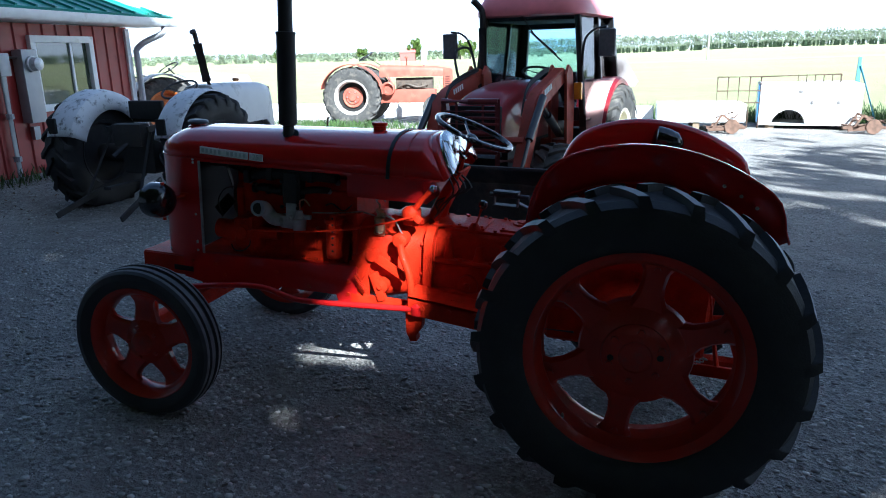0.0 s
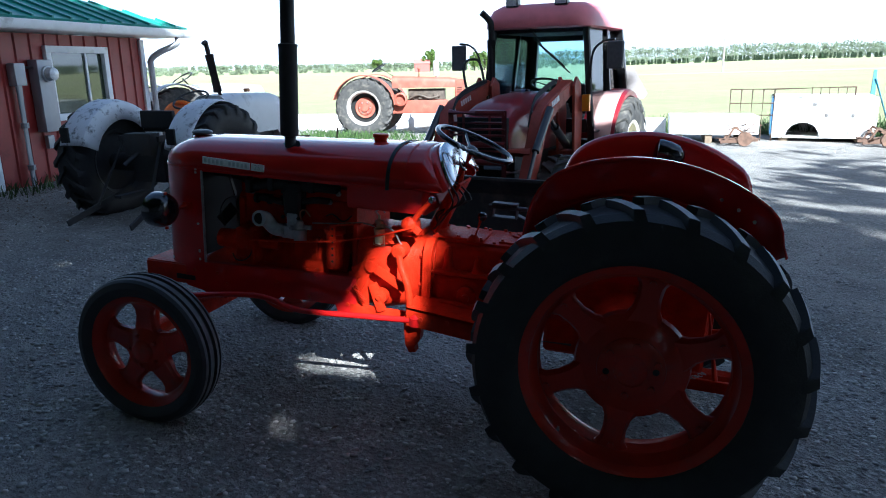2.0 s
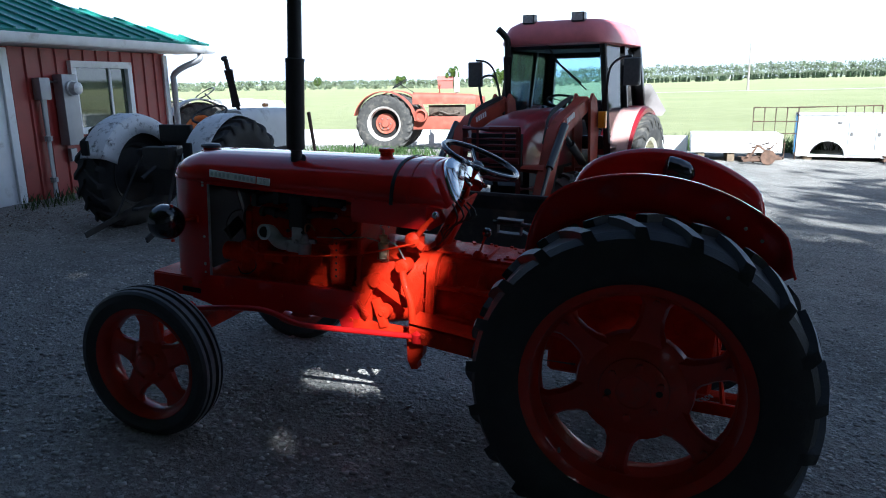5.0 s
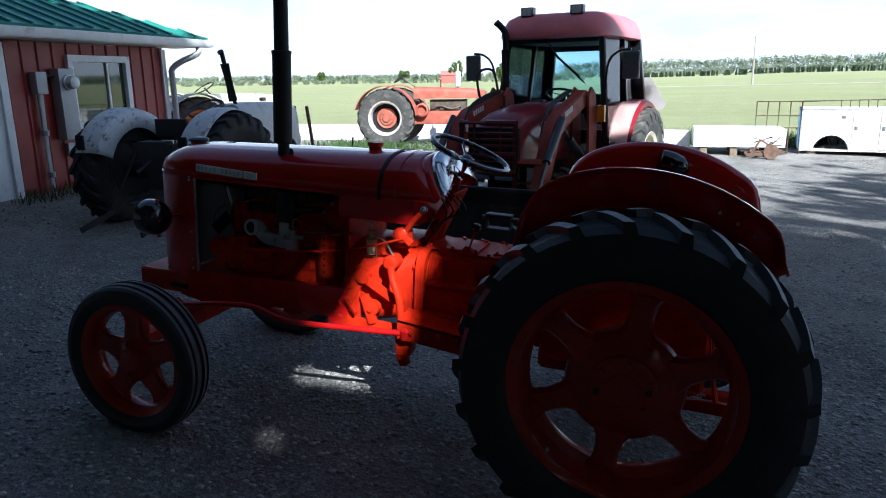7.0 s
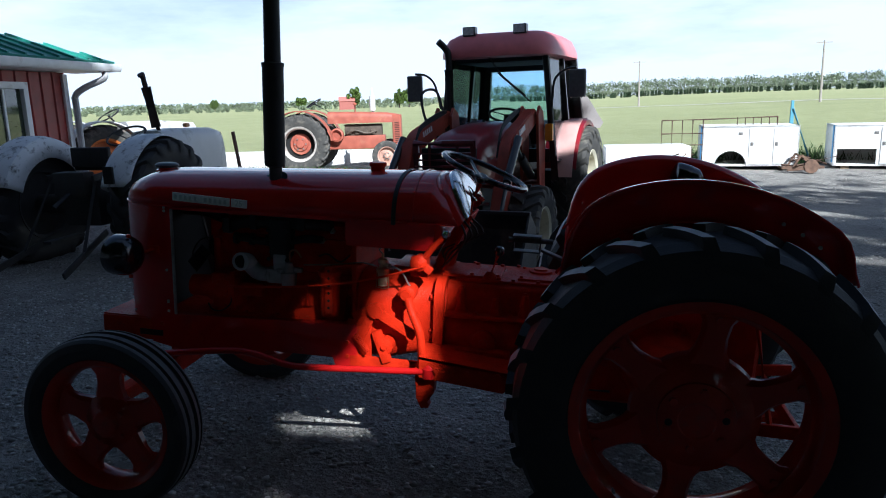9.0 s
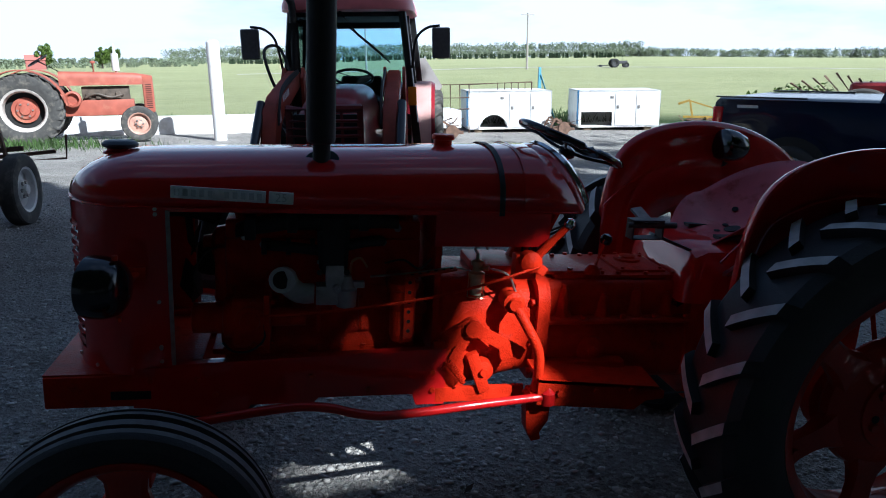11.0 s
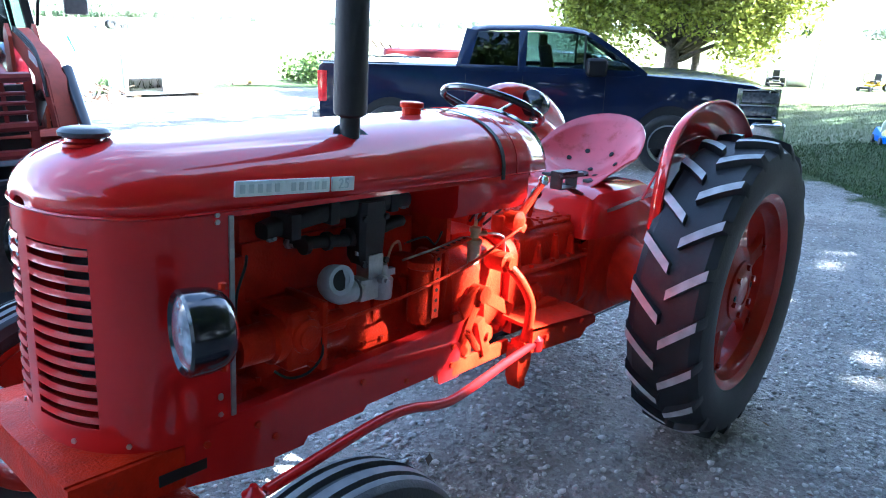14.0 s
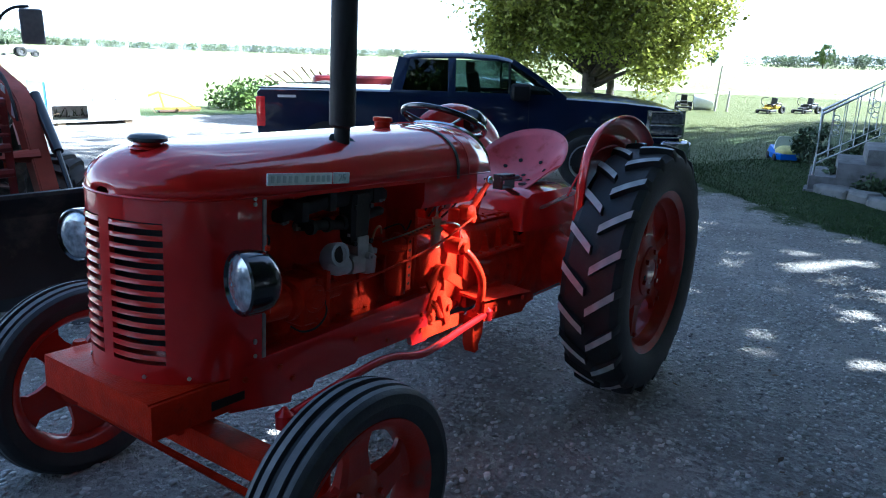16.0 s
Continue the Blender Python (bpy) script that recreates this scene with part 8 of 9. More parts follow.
    for x, R in ((-0.55, 0.55), (0.45, 0.50), (1.25, 0.45)):
        wheel(H, pose(x, -0.45, R), R, 0.2, R * 0.55, RUBBER_DUSTY, RUST, 0, "dark wheel")
    bm = B()
    for k in range(9):
        tube(bm, [V(-0.9 + 0.1 * k, 0, 0.7), V(-1.6 + 0.16 * k, -0.1, 1.32 - 0.04 * abs(k - 4))], 0.018, 5)
    pieces("tine", bm, RUST, H)


scrap()


def yard_edge():
    WP = material("chalky_white_paint", (0.72, 0.71, 0.69), 0.6, vary=0.08, scale=3, dirt=(0.45, 0.42, 0.37), dirt_amount=0.3, dirt_scale=2)
    for x0, x1, y0, y1 in ((-12.6, -9.2, 17.2, 17.4), (-9.1, -5.7, 17.4, 17.5), (-5.6, -2.2, 17.5, 17.4), (-2.1, 0.2, 17.4, 17.2)):
        n = Vector((x1 - x0, y1 - y0, 0))
        m = at_ground((x0 + x1) / 2, (y0 + y1) / 2, math.degrees(math.atan2(n.y, n.x)))
        bm = B()
        L = n.length
        rings(bm, [[V(x, y, z) for y, z in ((-0.16, 0.0), (-0.14, 0.32), (-0.09, 0.48), (0.09, 0.48), (0.14, 0.32), (0.16, 0.0))] for x in (-L / 2, L / 2)])
        solo("white_barrier", bm, WP, "low chalky white barrier along the field edge", "barrier", "barriers at the field edge", m=m)
    bm = B()
    turned(bm, V(0, 0, -0.1), V(0, 0, 1), [(0, 0.15), (2.35, 0.15), (2.4, 0.10), (2.4, 0.002)], 14)
    solo("white_post", bm, WP, "stout white post beyond the loader tractor", "post", m=at_ground(-3.6, 15.4, 0))
    # half-hidden small tractor behind the white one
    G = thing("grey_tractor", at_ground(-8.75, 8.1, 60), "grey-white small tractor with orange wheels behind the shed", "tractor")
    GW = material("pale_grey_tractor_paint", (0.50, 0.51, 0.52), 0.5, vary=0.12, scale=5, dirt=(0.2, 0.19, 0.18), dirt_amount=0.3)
    OR = material("orange_wheel_paint", (0.55, 0.16, 0.03), 0.5, vary=0.15, scale=6)
    side_wheels(G, 0, 0.66, 0.60, 0.28, 0.36, RUBBER_DUSTY, OR, 18, "rear wheel with orange rim", 0.04)
    side_wheels(G, 1.75, 0.55, 0.33, 0.15, 0.20, RUBBER_DUSTY, OR, 0, "front wheel with orange rim")
    bm = B()
    box(bm, V(0.75, 0, 0.62), (1.9, 0.34, 0.34), bevel=0.05)
    part("chassis", bm, BLACK_MATT, G)
    bm = B()
    rings(bm, [[V(x, y, z) for y, z in ((-w, 0.80), (-w, z1 - 0.06), (-w * 0.7, z1), (w * 0.7, z1), (w, z1 - 0.06), (w, 0.80))] for x, w, z1 in ((0.65, 0.23, 1.22), (1.3, 0.24, 1.22), (1.95, 0.22, 1.16), (2.02, 0.18, 1.08))])
    part("hood", bm, GW, G, "pale grey bonnet")
    for sd in (-1, 1):
        bm = B()
        arc_plate(bm, (0, 0.60), 0.64, 0.66, 25, 150, sd * 0.52 if sd > 0 else -0.80, sd * 0.80 if sd > 0 else -0.52, 18)
        part("mudguard", bm, GW, G)
    bm = B()
    c, nrm = V(0.42, 0, 1.34), V(-0.6, 0, 1).normalized()
    a, b_, _ = frame_of(nrm)
    tube(bm, [c + (a * math.cos(t) + b_ * math.sin(t)) * 0.20 for t in [2 * math.pi * i / 24 for i in range(24)]], 0.013, 8, closed=True)
    tube(bm, [c, V(0.68, 0, 1.05)], 0.02, 8)
    part("steering_wheel", bm, BLACK, G)
    # pale lane across the hay field
    pts, faces = [], []
    n = 60
    for i in range(n + 1):
        h = 96 - 104 * i / n
        r = 47 + 57 * smooth01((h - 24) / 30) + 4 * math.sin(i * 0.21) * smooth01((h - 24) / 30)
        for dr in (-1.7, 1.7):
            x, y = (r + dr) * math.cos(radians(h)), (r + dr) * math.sin(radians(h))
            pts.append((x, y, ground_z(x, y) + 0.03))
        if i:
            faces.append((2 * i - 2, 2 * i - 1, 2 * i + 1, 2 * i))
    me = bpy.data.meshes.new("farm_lane")
    me.from_pydata(pts, [], faces)
    me.materials.append(material("dusty_lane", (0.42, 0.39, 0.34), 0.9, vary=0.2, scale=0.6))
    tagged(new("farm_lane", me), "pale dusty lane crossing the hay field", "lane", "", "structure")


yard_edge()


# ---- white house corner with steps ----
def build_house():
    Hs = thing("white_house", Matrix.Translation((0.4, 0.12, 0)), "white boarded house with a corner beside concrete steps", "house")
    WB = material("white_clapboard", (0.74, 0.75, 0.75), 0.55, vary=0.05, scale=6)
    bm = B()
    n = 26
    for k in range(n):
        z = 0.45 + 0.13 * k
        rings(bm, [[V(x, y, zz) for x, y, zz in ((9.60 - dx, -1.22 + dx, z), (9.60 - dx, -8.0, z), (9.60 - dx2, -8.0, z + 0.128), (9.60 - dx2, -1.22 + dx2, z + 0.128))] for dx, dx2 in ((0.022, 0.006),)] +
              [[V(9.70, -1.32, z), V(9.70, -8.0, z), V(9.70, -8.0, z + 0.128), V(9.70, -1.32, z + 0.128)]])
    part("wall_boards", bm, WB, Hs, "white clapboard wall", smooth=False)
    bm = B()
    box(bm, V(13.6, -4.65, 2.1), (7.9, 6.8, 3.4))
    part("wall_core", bm, WB, Hs)
    bm = B()
    box(bm, V(9.61, -1.24, 2.1), (0.12, 0.12, 3.5), bevel=0.006)
    part("corner_board", bm, WB, Hs)
    bm = B()
    box(bm, V(13.6, -4.65, 0.2), (8.0, 6.9, 0.6))
    part("foundation", bm, material("concrete", (0.26, 0.25, 0.235)), Hs)
    bm = B()
    rings(bm, [[V(9.2, -0.9, 3.85), V(18, -0.9, 3.85), V(18, -8.4, 3.85), V(9.2, -8.4, 3.85)], [V(9.2, -0.9, 3.95), V(18, -0.9, 3.95), V(18, -8.4, 3.95), V(9.2, -8.4, 3.95)], [V(11, -4.6, 6.4), V(16, -4.6, 6.4), V(16, -4.7, 6.4), V(11, -4.7, 6.4)]])
    part("roof", bm, material("grey_shingle", (0.10, 0.10, 0.105), 0.85, vary=0.25, scale=30), Hs, "grey shingled roof")
    # concrete steps
    ST = thing("concrete_steps", pose(8.59, -0.24, -0.01, 0, 0, -83), "worn concrete steps rising to the house", "steps")
    CN = material("worn_concrete", (0.16, 0.16, 0.165), 0.9, vary=0.3, scale=5, bump=0.6, bscale=50, dirt=(0.10, 0.10, 0.09), dirt_amount=0.45)
    rs = random.Random(12)
    for k in range(5):
        bm = B()
        top, x0 = 0.09 + 0.21 * k, 0.34 * k
        box(bm, V((x0 + 2.2) / 2, 0.0, top - 0.115), (2.2 - x0, 1.16, 0.23), bevel=0.022, seg=2)
        for v in bm.verts:
            v.co += Vector((rs.uniform(-1, 1), rs.uniform(-1, 1), rs.uniform(-1, 1))) * 0.007
        part("step", bm, CN, ST)
    bm = B()
    box(bm, V(1.1, 0.0, -0.26), (2.3, 1.22, 0.30), bevel=0.03)
    part("footing", bm, CN, ST)
    RL = material("white_iron_rail", (0.70, 0.71, 0.70), 0.45, vary=0.1, scale=30, dirt=(0.3, 0.15, 0.08), dirt_amount=0.1)
    for s in (-1, 1):
        bm = B()
        y = s * 0.50
        p0, p1 = V(0.05, y, 0.09), V(1.80, y, 1.17)
        tube(bm, [p0 + V(0, 0, 0.86), p1 + V(0, 0, 0.86), p1 + V(0.5, 0, 0.86)], 0.022, 8)
        tube(bm, [p0 + V(0, 0, 0.16), p1 + V(0, 0, 0.16)], 0.014, 8)
        tube(bm, [p0 - V(0, 0, 0.02), p0 + V(0, 0, 0.88)], 0.024, 8)
        tube(bm, [p1 - V(0, 0, 0.3), p1 + V(0, 0, 0.88)], 0.022, 8)
        r = part("handrail", bm, RL, ST, "white wrought-iron handrail")
        for k in range(1, 12):
            f = k / 12
            q = p0.lerp(p1, f)
            bm = B()
            tube(bm, [q + V(0, 0, 0.16), q + V(0, 0, 0.86)], 0.010, 6)
            if k % 3 == 1:
                tube(bm, [q + V(0.05 + 0.045 * math.cos(t), 0, 0.66 + 0.045 * math.sin(t)) for t in [6.28 * i / 12 for i in range(13)]], 0.006, 5)
                tube(bm, [q + V(0.05 + 0.04 * math.cos(t), 0, 0.52 + 0.04 * math.sin(t)) for t in [6.28 * i / 12 for i in range(13)]], 0.006, 5)
            part("baluster", bm, RL, r)
    # flower bed edging stones
    rng = random.Random(8)
    CSt = material("pale_edging_stone", (0.22, 0.215, 0.205), 0.85, vary=0.2, scale=9, bump=0.5, bscale=40)
    for i in range(7):
        f = i / 6
        x, y = 7.98 - 1.35 * f + rng.uniform(-.04, .04), -0.68 - 2.0 * f
        bm = B()
        box(bm, V(0, 0, 0.05), (0.40 + 0.10 * rng.random(), 0.28, 0.22), bevel=0.045, seg=3)
        for v in bm.verts:
            v.co += Vector((rng.uniform(-1, 1), rng.uniform(-1, 1), rng.uniform(-1, 1))) * 0.018
        solo("edging_stone", bm, CSt, "pale rough stone edging the flower bed", "stone", "flower bed edging", m=pose(x, y, ground_z(x, y) - 0.04, 0, 0, 56 + rng.uniform(-8, 8)))
    # flower bed plants
    rng = random.Random(4)
    cs = []
    for i in range(90):
        f = rng.random()
        x, y = 8.22 - 1.3 * f + rng.uniform(0.05, 0.75), -0.62 - 1.9 * f + rng.uniform(-0.2, 0.1)
        cs.append((V(x, y, ground_z(x, y) + 0.08 + 0.14 * rng.random()), 0.15))
    for i in range(26):
        x, y = 10.3 + rng.uniform(-0.5, 0.5), 0.05 + rng.uniform(-0.9, 0.25)
        cs.append((V(x, y, ground_z(x, y) + 0.05 + 0.6 * rng.random() ** 1.8), 0.13))
    o = leaf_cloud("flower_bed_plants", rng, cs, 60, 1.0, 0.075, material("bed_leaf", (0.055, 0.085, 0.035), 0.6, vary=0.4, island=0.4), flat=0.3)
    tagged(o, "low green leafy plants in the bed by the steps", "plants", "", "stuff")
    # toy by the steps
    TY = thing("toy_car", at_ground(10.75, 0.50, 205) @ Matrix.Scale(0.78, 4), "blue and yellow plastic ride-on toy on the lawn", "toy")
    blue = material("blue_plastic", (0.015, 0.13, 0.55), 0.35, vary=0.05)
    bm = B()
    rings(bm, [[V(x, y, z) for y, z in ((-w, 0.06), (-w - 0.02, 0.18), (-w + 0.03, z1), (w - 0.03, z1), (w + 0.02, 0.18), (w, 0.06))] for x, w, z1 in ((-0.42, 0.20, 0.26), (-0.34, 0.25, 0.32), (0.1, 0.26, 0.24), (0.36, 0.24, 0.20), (0.44, 0.16, 0.18))])
    part("base", bm, blue, TY, "blue plastic base")
    bm = B()
    turned(bm, V(0.20, 0, 0.19), V(0, 0, 1), [(0, 0.24), (0.06, 0.24), (0.13, 0.19), (0.17, 0.10), (0.18, 0.005)], 20)
    part("bonnet", bm, material("yellow_plastic", (0.62, 0.55, 0.20), 0.4, vary=0.3, scale=9), TY, "patterned yellow plastic bonnet")
    bm = B()
    rings(bm, [[V(x, y, z) for x, y, z in ((-0.02, -w, z0), (0.03, -w, z0), (0.03, w, z0), (-0.02, w, z0))] for w, z0 in ((0.22, 0.24), (0.21, 0.40), (0.15, 0.53), (0.13, 0.54))])
    part("windscreen", bm, material("pale_plastic", (0.55, 0.60, 0.52), 0.4), TY, "pale plastic windscreen")
    for x in (-0.27, 0.27):
        for s in (-1, 1):
            bm = B()
            turned(bm, V(x, s * 0.22, 0.09), V(0, s, 0), [(0, 0.08), (0.05, 0.09), (0.07, 0.075), (0.072, 0.01)], 14)
            part("wheel", bm, BLACK_MATT, TY)


build_house()

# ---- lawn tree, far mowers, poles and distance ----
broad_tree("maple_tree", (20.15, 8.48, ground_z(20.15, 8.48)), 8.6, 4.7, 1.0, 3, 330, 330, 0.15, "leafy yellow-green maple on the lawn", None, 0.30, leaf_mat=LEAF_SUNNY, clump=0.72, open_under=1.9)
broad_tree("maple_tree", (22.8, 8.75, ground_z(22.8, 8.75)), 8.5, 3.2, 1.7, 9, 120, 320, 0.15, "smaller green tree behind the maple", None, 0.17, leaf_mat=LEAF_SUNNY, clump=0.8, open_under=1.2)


def ride_mower(x, y, head, col, name):
    M = thing("riding_mower", at_ground(x, y, head) @ Matrix.Scale(0.56, 4), "small " + name + " riding mower on the far lawn", "mower", "mowers on the lawn")
    bm = B()
    box(bm, V(0.55, 0, 0.20), (0.7, 1.15, 0.14), bevel=0.05, seg=3)
    part("mowing_deck", bm, BLACK_MATT, M)
    bm = B()
    box(bm, V(0.15, 0, 0.38), (1.3, 0.46, 0.12), bevel=0.03)
    box(bm, V(-0.05, -0.38, 0.50), (0.55, 0.24, 0.26), bevel=0.08, seg=3)
    box(bm, V(-0.05, 0.38, 0.50), (0.55, 0.24, 0.26), bevel=0.08, seg=3)
    part("body", bm, material("mower_" + name, col, 0.4, vary=0.1), M)
    bm = B()
    box(bm, V(-0.55, 0, 0.58), (0.42, 0.5, 0.32), bevel=0.08, seg=3)
    part("engine", bm, BLACK, M)
    bm = B()
    box(bm, V(0.05, 0, 0.62), (0.45, 0.46, 0.12), bevel=0.05, seg=3)
    box(bm, V(-0.20, 0, 0.88), (0.12, 0.46, 0.50), Matrix.Rotation(-0.15, 3, "Y"), bevel=0.05, seg=3)
    part("seat", bm, BLACK_MATT, M)
    side_wheels(M, -0.45, 0.52, 0.28, 0.24, 0.14, BLACK_MATT, BLACK_MATT, 0, "wheel")
    side_wheels(M, 0.98, 0.45, 0.15, 0.11, 0.08, BLACK_MATT, BLACK_MATT, 0, "wheel")
    bm = B()
    for s in (-1, 1):
        tube(bm, smooth_path([V(0.3, s * 0.46, 0.5), V(0.42, s * 0.62, 0.75), V(0.36, s * 0.62, 1.05), V(0.25, s * 0.42, 1.12), V(0.22, s * 0.22, 1.10)], 4), 0.024, 6)
    pieces("lever", bm, BLACK, M)


ride_mower(28.0, 7.45, 200, (0.05, 0.05, 0.05), "black")
ride_mower(28.6, 4.05, 155, (0.50, 0.33, 0.02), "yellow")
ride_mower(29.9, 2.90, 150, (0.05, 0.05, 0.055), "dark")
D_ = thing("feed_drum", at_ground(28.4, 6.75, 20), "upturned pale drum among the parked mowers", "drum")
d_ = B()
turned(d_, V(0, -0.4, 0.32), V(0, 1, 0), [(0, 0.01), (0.0, 0.30), (0.03, 0.32), (0.40, 0.31), (0.77, 0.32), (0.8, 0.30), (0.8, 0.01)], 20)
part("shell", d_, WHITE, D_)


def fence_post(x, y, h):
    bm = B()
    turned(bm, V(0, 0, -0.1), V(0.02, -0.05, 1), [(0, 0.05), (h, 0.04), (h, 0.002)], 8)
    solo("fence_post", bm, material("weathered_post", (0.45, 0.42, 0.38), 0.8, vary=0.2), "weathered pale fence post at the lawn's end", "post", "lawn fence posts", m=at_ground(x, y, 0))


fence_post(28.1, 5.7, 0.95)
fence_post(28.0, 6.15, 1.95)


def utility_pole(x, y, h, lean=0.0):
    U = thing("utility_pole", at_ground(x, y, 95), "tall wooden utility pole with a crossarm", "pole", "utility poles")
    bm = B()
    turned(bm, V(0, 0, -0.3), V(lean, 0, 1), [(0, 0.16), (h, 0.10), (h, 0.005)], 10)
    part("pole", bm, material("grey_pole_wood", (0.30, 0.27, 0.24), 0.85, vary=0.2), U)
    bm = B()
    bar(bm, V(0, -0.9, h - 0.5), V(0, 0.9, h - 0.5), 0.11, 0.09)
    part("crossarm", bm, material("grey_pole_wood", (0.3, 0.27, 0.24)), U)


utility_pole(27.5, 90.5, 7.4)
utility_pole(7.9, 110.0, 7.0)


def far_tractor(x, y, head, label):
    F = thing("field_tractor", at_ground(x, y, head) @ Matrix.Scale(0.7, 4), label, "tractor", "far tractors")
    G = material("far_machine_dark", (0.05, 0.05, 0.055), 0.7, vary=0.3)
    side_wheels(F, 0, 0.8, 0.85, 0.45, 0.45, BLACK_MATT, G, 0, "wheel")
    side_wheels(F, 2.3, 0.7, 0.5, 0.3, 0.3, BLACK_MATT, G, 0, "wheel")
    bm = B()
    box(bm, V(1.3, 0, 1.0), (2.6, 0.6, 0.6), bevel=0.1)
    box(bm, V(0, 0, 1.3), (0.8, 1.3, 0.5), bevel=0.1)
    tube(bm, [V(1.6, 0, 1.2), V(1.6, 0, 2.1)], 0.05, 6)
    part("body", bm, G, F)
    bm = B()
    bar(bm, V(-0.5, 0, 0.5), V(-3.2, 0, 0.35), 0.15, 0.15)
    bar(bm, V(-2.6, -1.0, 0.35), V(-2.6, 1.0, 0.35), 0.4, 0.2)
    part("drawn_implement", bm, G, F)


far_tractor(40.0, 91.0, -8, "dark tractor with an implement far out in the field")


def treeline(name, pts, height, step, seed, label, mat, conifer=False, leaf=2.0, lift=0.0):
    """A far wood as one mesh of leaf clumps along a line of (x, y) points."""
    rng = random.Random(seed)
    cs = []
    for (x0, y0), (x1, y1) in zip(pts, pts[1:]):
        L = math.hypot(x1 - x0, y1 - y0)
        k = int(L / step)
        for i in range(k):
            f = (i + rng.random()) / k
            x, y = x0 + (x1 - x0) * f + rng.uniform(-3, 3), y0 + (y1 - y0) * f + rng.uniform(-6, 6)
            h = height * (0.82 + 0.22 * rng.random() + 0.22 * noise.noise(Vector((x * 0.03, y * 0.03, seed))))
            z = ground_z(x, y) + lift
            if conifer:
                for q in range(4):
                    cs.append((V(x, y, z + h * (0.15 + 0.24 * q)), h * (0.24 - 0.05 * q)))
            else:
                cs.append((V(x, y, z + h * 0.35), h * 0.42))
                cs.append((V(x + rng.uniform(-2, 2), y, z + h * 0.68), h * 0.30))
    o = leaf_cloud(name, rng, cs, 44, 1.0, leaf, mat)
    return tagged(o, label, "trees", "", "stuff")


def polar(h, r):
    return (r * math.cos(radians(h)), r * math.sin(radians(h)))


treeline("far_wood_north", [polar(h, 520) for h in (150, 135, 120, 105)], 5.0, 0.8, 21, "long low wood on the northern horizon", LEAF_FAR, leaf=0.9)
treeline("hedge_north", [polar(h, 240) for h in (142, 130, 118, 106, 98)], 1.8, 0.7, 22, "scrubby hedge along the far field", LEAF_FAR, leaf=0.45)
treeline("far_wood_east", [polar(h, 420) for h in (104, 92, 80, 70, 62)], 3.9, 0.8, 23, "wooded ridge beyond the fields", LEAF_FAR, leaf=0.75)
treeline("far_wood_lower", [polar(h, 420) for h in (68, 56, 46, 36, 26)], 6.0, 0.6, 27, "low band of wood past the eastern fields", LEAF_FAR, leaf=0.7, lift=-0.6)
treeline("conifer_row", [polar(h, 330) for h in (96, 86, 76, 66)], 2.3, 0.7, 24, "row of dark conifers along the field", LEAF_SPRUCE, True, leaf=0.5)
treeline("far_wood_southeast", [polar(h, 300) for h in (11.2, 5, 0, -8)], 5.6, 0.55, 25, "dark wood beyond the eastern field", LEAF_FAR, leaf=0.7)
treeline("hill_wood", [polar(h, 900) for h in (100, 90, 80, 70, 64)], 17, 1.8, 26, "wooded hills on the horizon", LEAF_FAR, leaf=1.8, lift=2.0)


def lone_trees():
    for i, (h, r, ht, cr) in enumerate(((119, 300, 8, 2.4), (108.4, 205, 10, 3.0), (104.8, 215, 9, 2.6), (104.0, 225, 10, 2.8), (112.5, 260, 7, 3), (14.6, 300, 10, 3.4), (17.6, 320, 8, 3.0), (7.2, 290, 14, 5.0))):
        x, y = polar(h, r)
        broad_tree("field_tree", (x, y, ground_z(x, y)), ht * 0.62, cr * 0.7, ht * 0.1, 40 + i, 40, 110, 0.42, "lone green tree far out in the fields", None, 0.3)


lone_trees()


def poplar_row():
    rng = random.Random(58)
    for k in range(16):
        h = 88.5 - 1.05 * k + rng.uniform(-0.4, 0.4)
        x, y = polar(h, 345 + rng.uniform(-6, 6))
        ht = rng.uniform(4.5, 7.5)
        T = thing("poplar_tree", Matrix.Translation((x, y, ground_z(x, y))), "slim thin-leaved poplar behind the conifer row", "tree", "poplars in the row")
        bm = B()
        tube(bm, [V(0, 0, -0.2), V(0.1, 0, ht * 0.5), V(0.05, 0, ht * 0.97)], [0.13, 0.09, 0.03], 6)
        for q in range(7):
            z = ht * (0.3 + 0.09 * q)
            a = rng.random() * 6.28
            tube(bm, [V(0.05, 0, z), V(0.55 * math.cos(a), 0.55 * math.sin(a), z + ht * 0.16)], [0.04, 0.015], 5)
        part("trunk", bm, material("pale_poplar_bark", (0.22, 0.20, 0.18), 0.9, vary=0.2), T)
        cs = [(V(rng.uniform(-0.5, 0.5), rng.uniform(-0.5, 0.5), ht * (0.25 + 0.72 * rng.random())), 0.55) for _ in range(22)]
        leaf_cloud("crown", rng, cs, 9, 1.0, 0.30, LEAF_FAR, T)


poplar_row()


def far_shed():
    S = thing("distant_barn", at_ground(*polar(109.0, 205), 20) @ Matrix.Scale(0.72, 4), "small red barn far across the fields", "barn")
    bm = B()
    box(bm, V(0, 0, 1.6), (6, 4, 3.4))
    part("wall", bm, material("barn_red", (0.28, 0.09, 0.075), 0.8, vary=0.15), S)
    bm = B()
    rings(bm, [[V(-3.2, -2.3, 3.2), V(3.2, -2.3, 3.2), V(3.2, 2.3, 3.2), V(-3.2, 2.3, 3.2)], [V(-3.2, -0.1, 5.0), V(3.2, -0.1, 5.0), V(3.2, 0.1, 5.0), V(-3.2, 0.1, 5.0)]])
    part("roof", bm, material("barn_roof", (0.4, 0.12, 0.1), 0.7), S)


far_shed()

rng_ = random.Random(31)
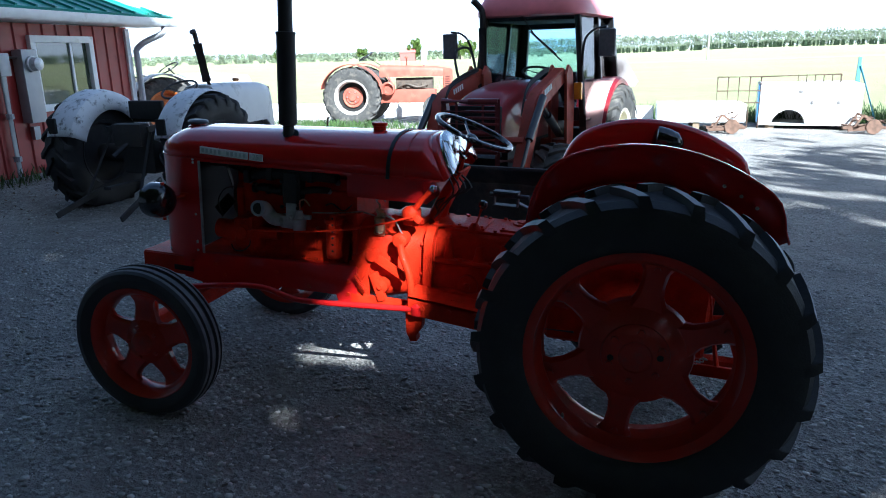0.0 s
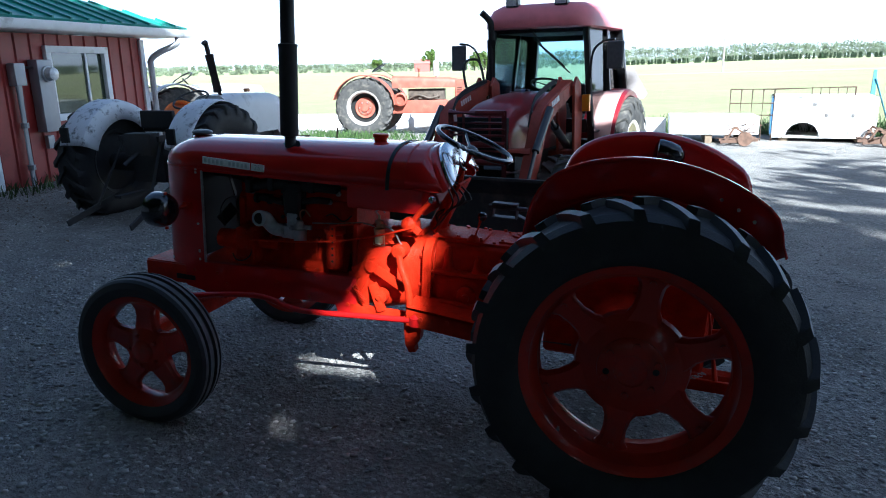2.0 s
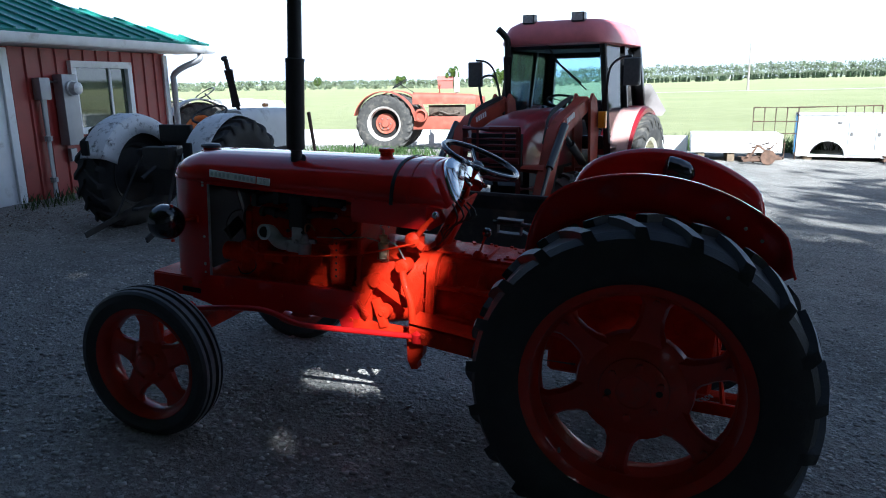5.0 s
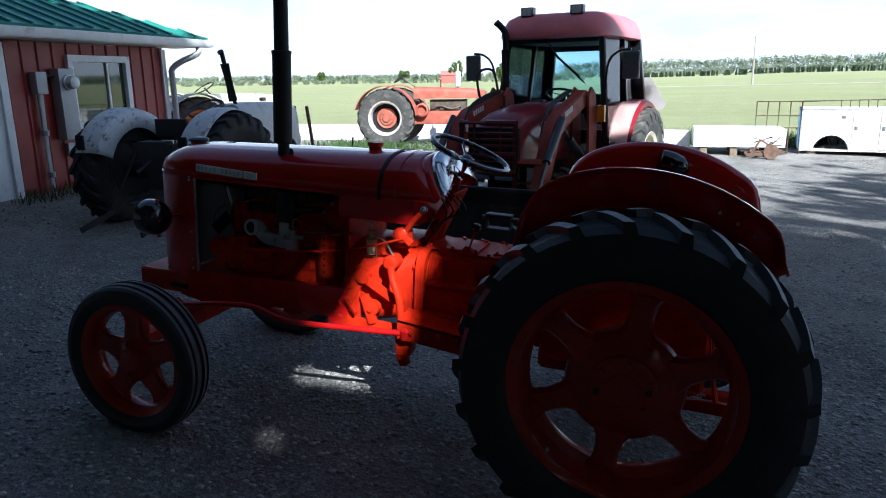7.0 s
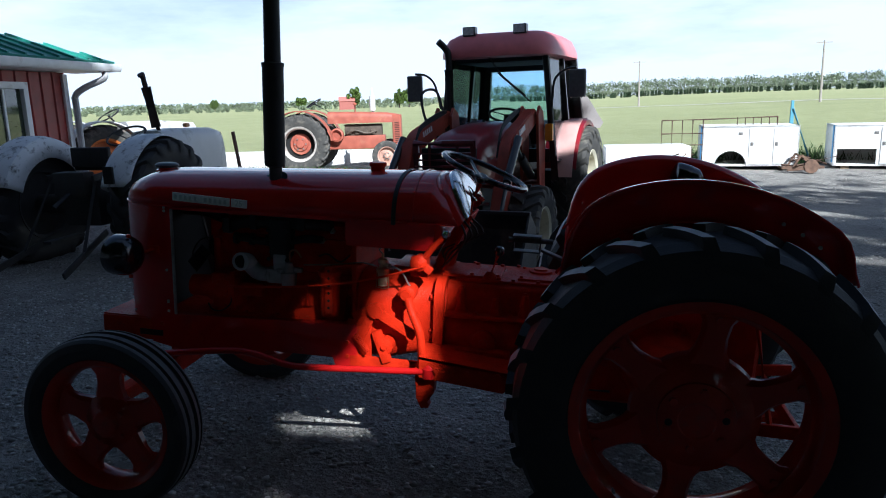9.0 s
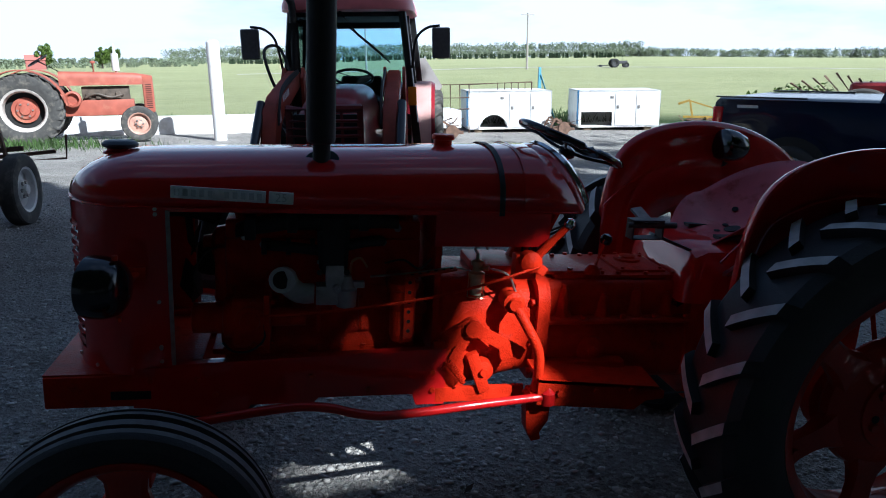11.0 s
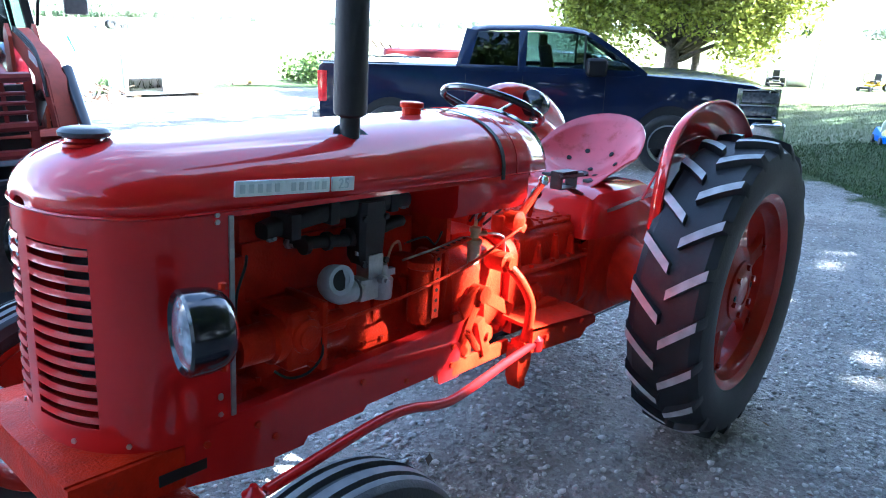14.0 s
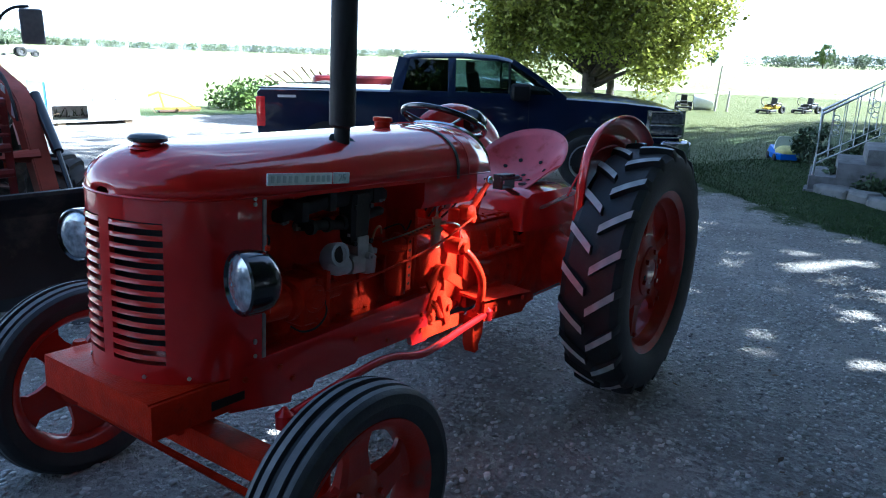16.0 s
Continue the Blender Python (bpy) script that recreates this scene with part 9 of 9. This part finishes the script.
bush = leaf_cloud("bush", rng_, [(V(15.9 + rng_.uniform(-1.6, 1.6), 20.8 + rng_.uniform(-1.2, 1.2), ground_z(16, 20) + 0.25 + 0.5 * rng_.random()), 0.55) for _ in range(40)], 60, 1.0, 0.18, LEAF)
tagged(bush, "broad green bush at the edge of the yard", "bush")


def tufts():
    """Grass and weeds along the edge of the gravel and round the far machines."""
    rng = random.Random(77)
    pts, faces = [], []
    def blade(x, y, h):
        z = ground_z(x, y)
        a = rng.random() * 6.28
        w = 0.006 + 0.01 * h
        dx, dy = math.cos(a) * w, math.sin(a) * w
        bx, by = rng.uniform(-0.5, 0.5) * h, rng.uniform(-0.5, 0.5) * h
        i = len(pts)
        pts.extend([(x - dx, y - dy, z - 0.01), (x + dx, y + dy, z - 0.01), (x + bx * 0.5 + dx * 0.6, y + by * 0.5 + dy * 0.6, z + h * 0.65), (x + bx, y + by, z + h)])
        faces.append((i, i + 1, i + 2, i + 3))
    for _ in range(34000):
        # lawn beyond the gravel's edge
        t = rng.random() ** 1.4
        u = rng.uniform(-2.6, 4)
        d = 0.1 + 9 * t
        x, y = 6.2 + 0.664 * u + 0.747 * d, -0.45 + 0.747 * u - 0.664 * d
        if x < 3:
            continue
        blade(x, y, rng.uniform(0.015, 0.04))
    for _ in range(5000):
        blade(rng.uniform(7.5, 22), rng.uniform(0.5, 6), rng.uniform(0.02, 0.05))
    for _ in range(7000):
        blade(rng.uniform(-12, 9), 18.2 + abs(rng.gauss(0, 1.4)), rng.uniform(0.1, 0.4))
    for _ in range(1500):
        blade(-7.6 + rng.gauss(0, 1.2), 14.0 + rng.gauss(0, 0.4), rng.uniform(0.05, 0.25))
    for _ in range(500):
        blade(-7.2 + abs(rng.gauss(0, 0.12)), rng.uniform(3.0, 6.6), rng.uniform(0.05, 0.2))
    me = bpy.data.meshes.new("grass_tufts")
    me.from_pydata(pts, [], faces)
    me.materials.append(material("grass_blade", (0.036, 0.074, 0.013), 0.7, vary=0.35, scale=2, island=0.4))
    tagged(new("grass_tufts", me), "short green grass and weeds at the yard's edges", "grass", "", "stuff")


tufts()


def pebbles():
    """Loose stones on the gravel where the camera passes near."""
    rng = random.Random(15)
    tmpl = []
    for k in range(4):
        bm = B()
        bmesh.ops.create_icosphere(bm, subdivisions=1, radius=1)
        for v in bm.verts:
            v.co *= 1 + rng.uniform(-0.25, 0.25)
        tmpl.append(([v.co.copy() for v in bm.verts], [[v.index for v in f.verts] for f in bm.faces]))
        bm.free()
    pts, faces = [], []
    for _ in range(42000):
        if rng.random() < 0.6:
            x, y = rng.uniform(-4.5, 4.0), rng.uniform(-2.3, 2.5)
        else:
            x, y = rng.uniform(-6, 6.5), rng.uniform(-1.8, 6)
        if 0.747 * (x - 6.2) - 0.664 * (y + 0.45) > 0:
            continue
        s = 0.003 + 0.012 * rng.random() ** 2.6
        vs, fs = tmpl[rng.randrange(4)]
        a = rng.random() * 6.28
        ca, sa = math.cos(a), math.sin(a)
        z = ground_z(x, y) + 0.012 * noise.noise(Vector((x * 0.9, y * 0.9, 3)))
        i = len(pts)
        for v in vs:
            pts.append((x + s * (v.x * ca - v.y * sa) * 1.3, y + s * (v.x * sa + v.y * ca), z + s * v.z * 0.6 + s * 0.15))
        faces += [[i + j for j in f] for f in fs]
    me = bpy.data.meshes.new("loose_gravel")
    me.from_pydata(pts, [], faces)
    for p in me.polygons:
        p.use_smooth = True
    me.materials.append(material("gravel_stone", (0.40, 0.385, 0.36), 0.85, vary=0.15, scale=60, island=0.45))
    tagged(new("loose_gravel", me), "loose grey stones scattered over the gravel yard", "gravel", "", "stuff")


pebbles()


def leaf_litter():
    """Dead leaves and crumbs of bark along the shed's foot and under the trees."""
    rng = random.Random(66)
    pts, faces = [], []
    for k in range(1700):
        if k < 1450:
            x, y = -7.1 + abs(rng.gauss(0, 0.7)), rng.uniform(1.5, 6.6)
        else:
            x, y = rng.uniform(-6, 5), rng.uniform(-2.4, 2.5)
        s, a, t = 0.010 + 0.018 * rng.random(), rng.random() * 6.28, rng.uniform(-0.4, 0.4)
        z = ground_z(x, y) + 0.014
        i = len(pts)
        for u, w in ((-1, 0), (0, 0.5), (1, 0), (0, -0.5)):
            pts.append((x + s * (u * math.cos(a) - w * math.sin(a)), y + s * (u * math.sin(a) + w * math.cos(a)), z + s * t * u + 0.004 * w * w))
        faces.append((i, i + 1, i + 2, i + 3))
    me = bpy.data.meshes.new("leaf_litter")
    me.from_pydata(pts, [], faces)
    me.materials.append(material("dead_leaf", (0.09, 0.06, 0.035), 0.85, vary=0.4, scale=3, island=0.5))
    tagged(new("leaf_litter", me), "dead brown leaves scattered on the gravel", "leaves", "", "stuff")


leaf_litter()
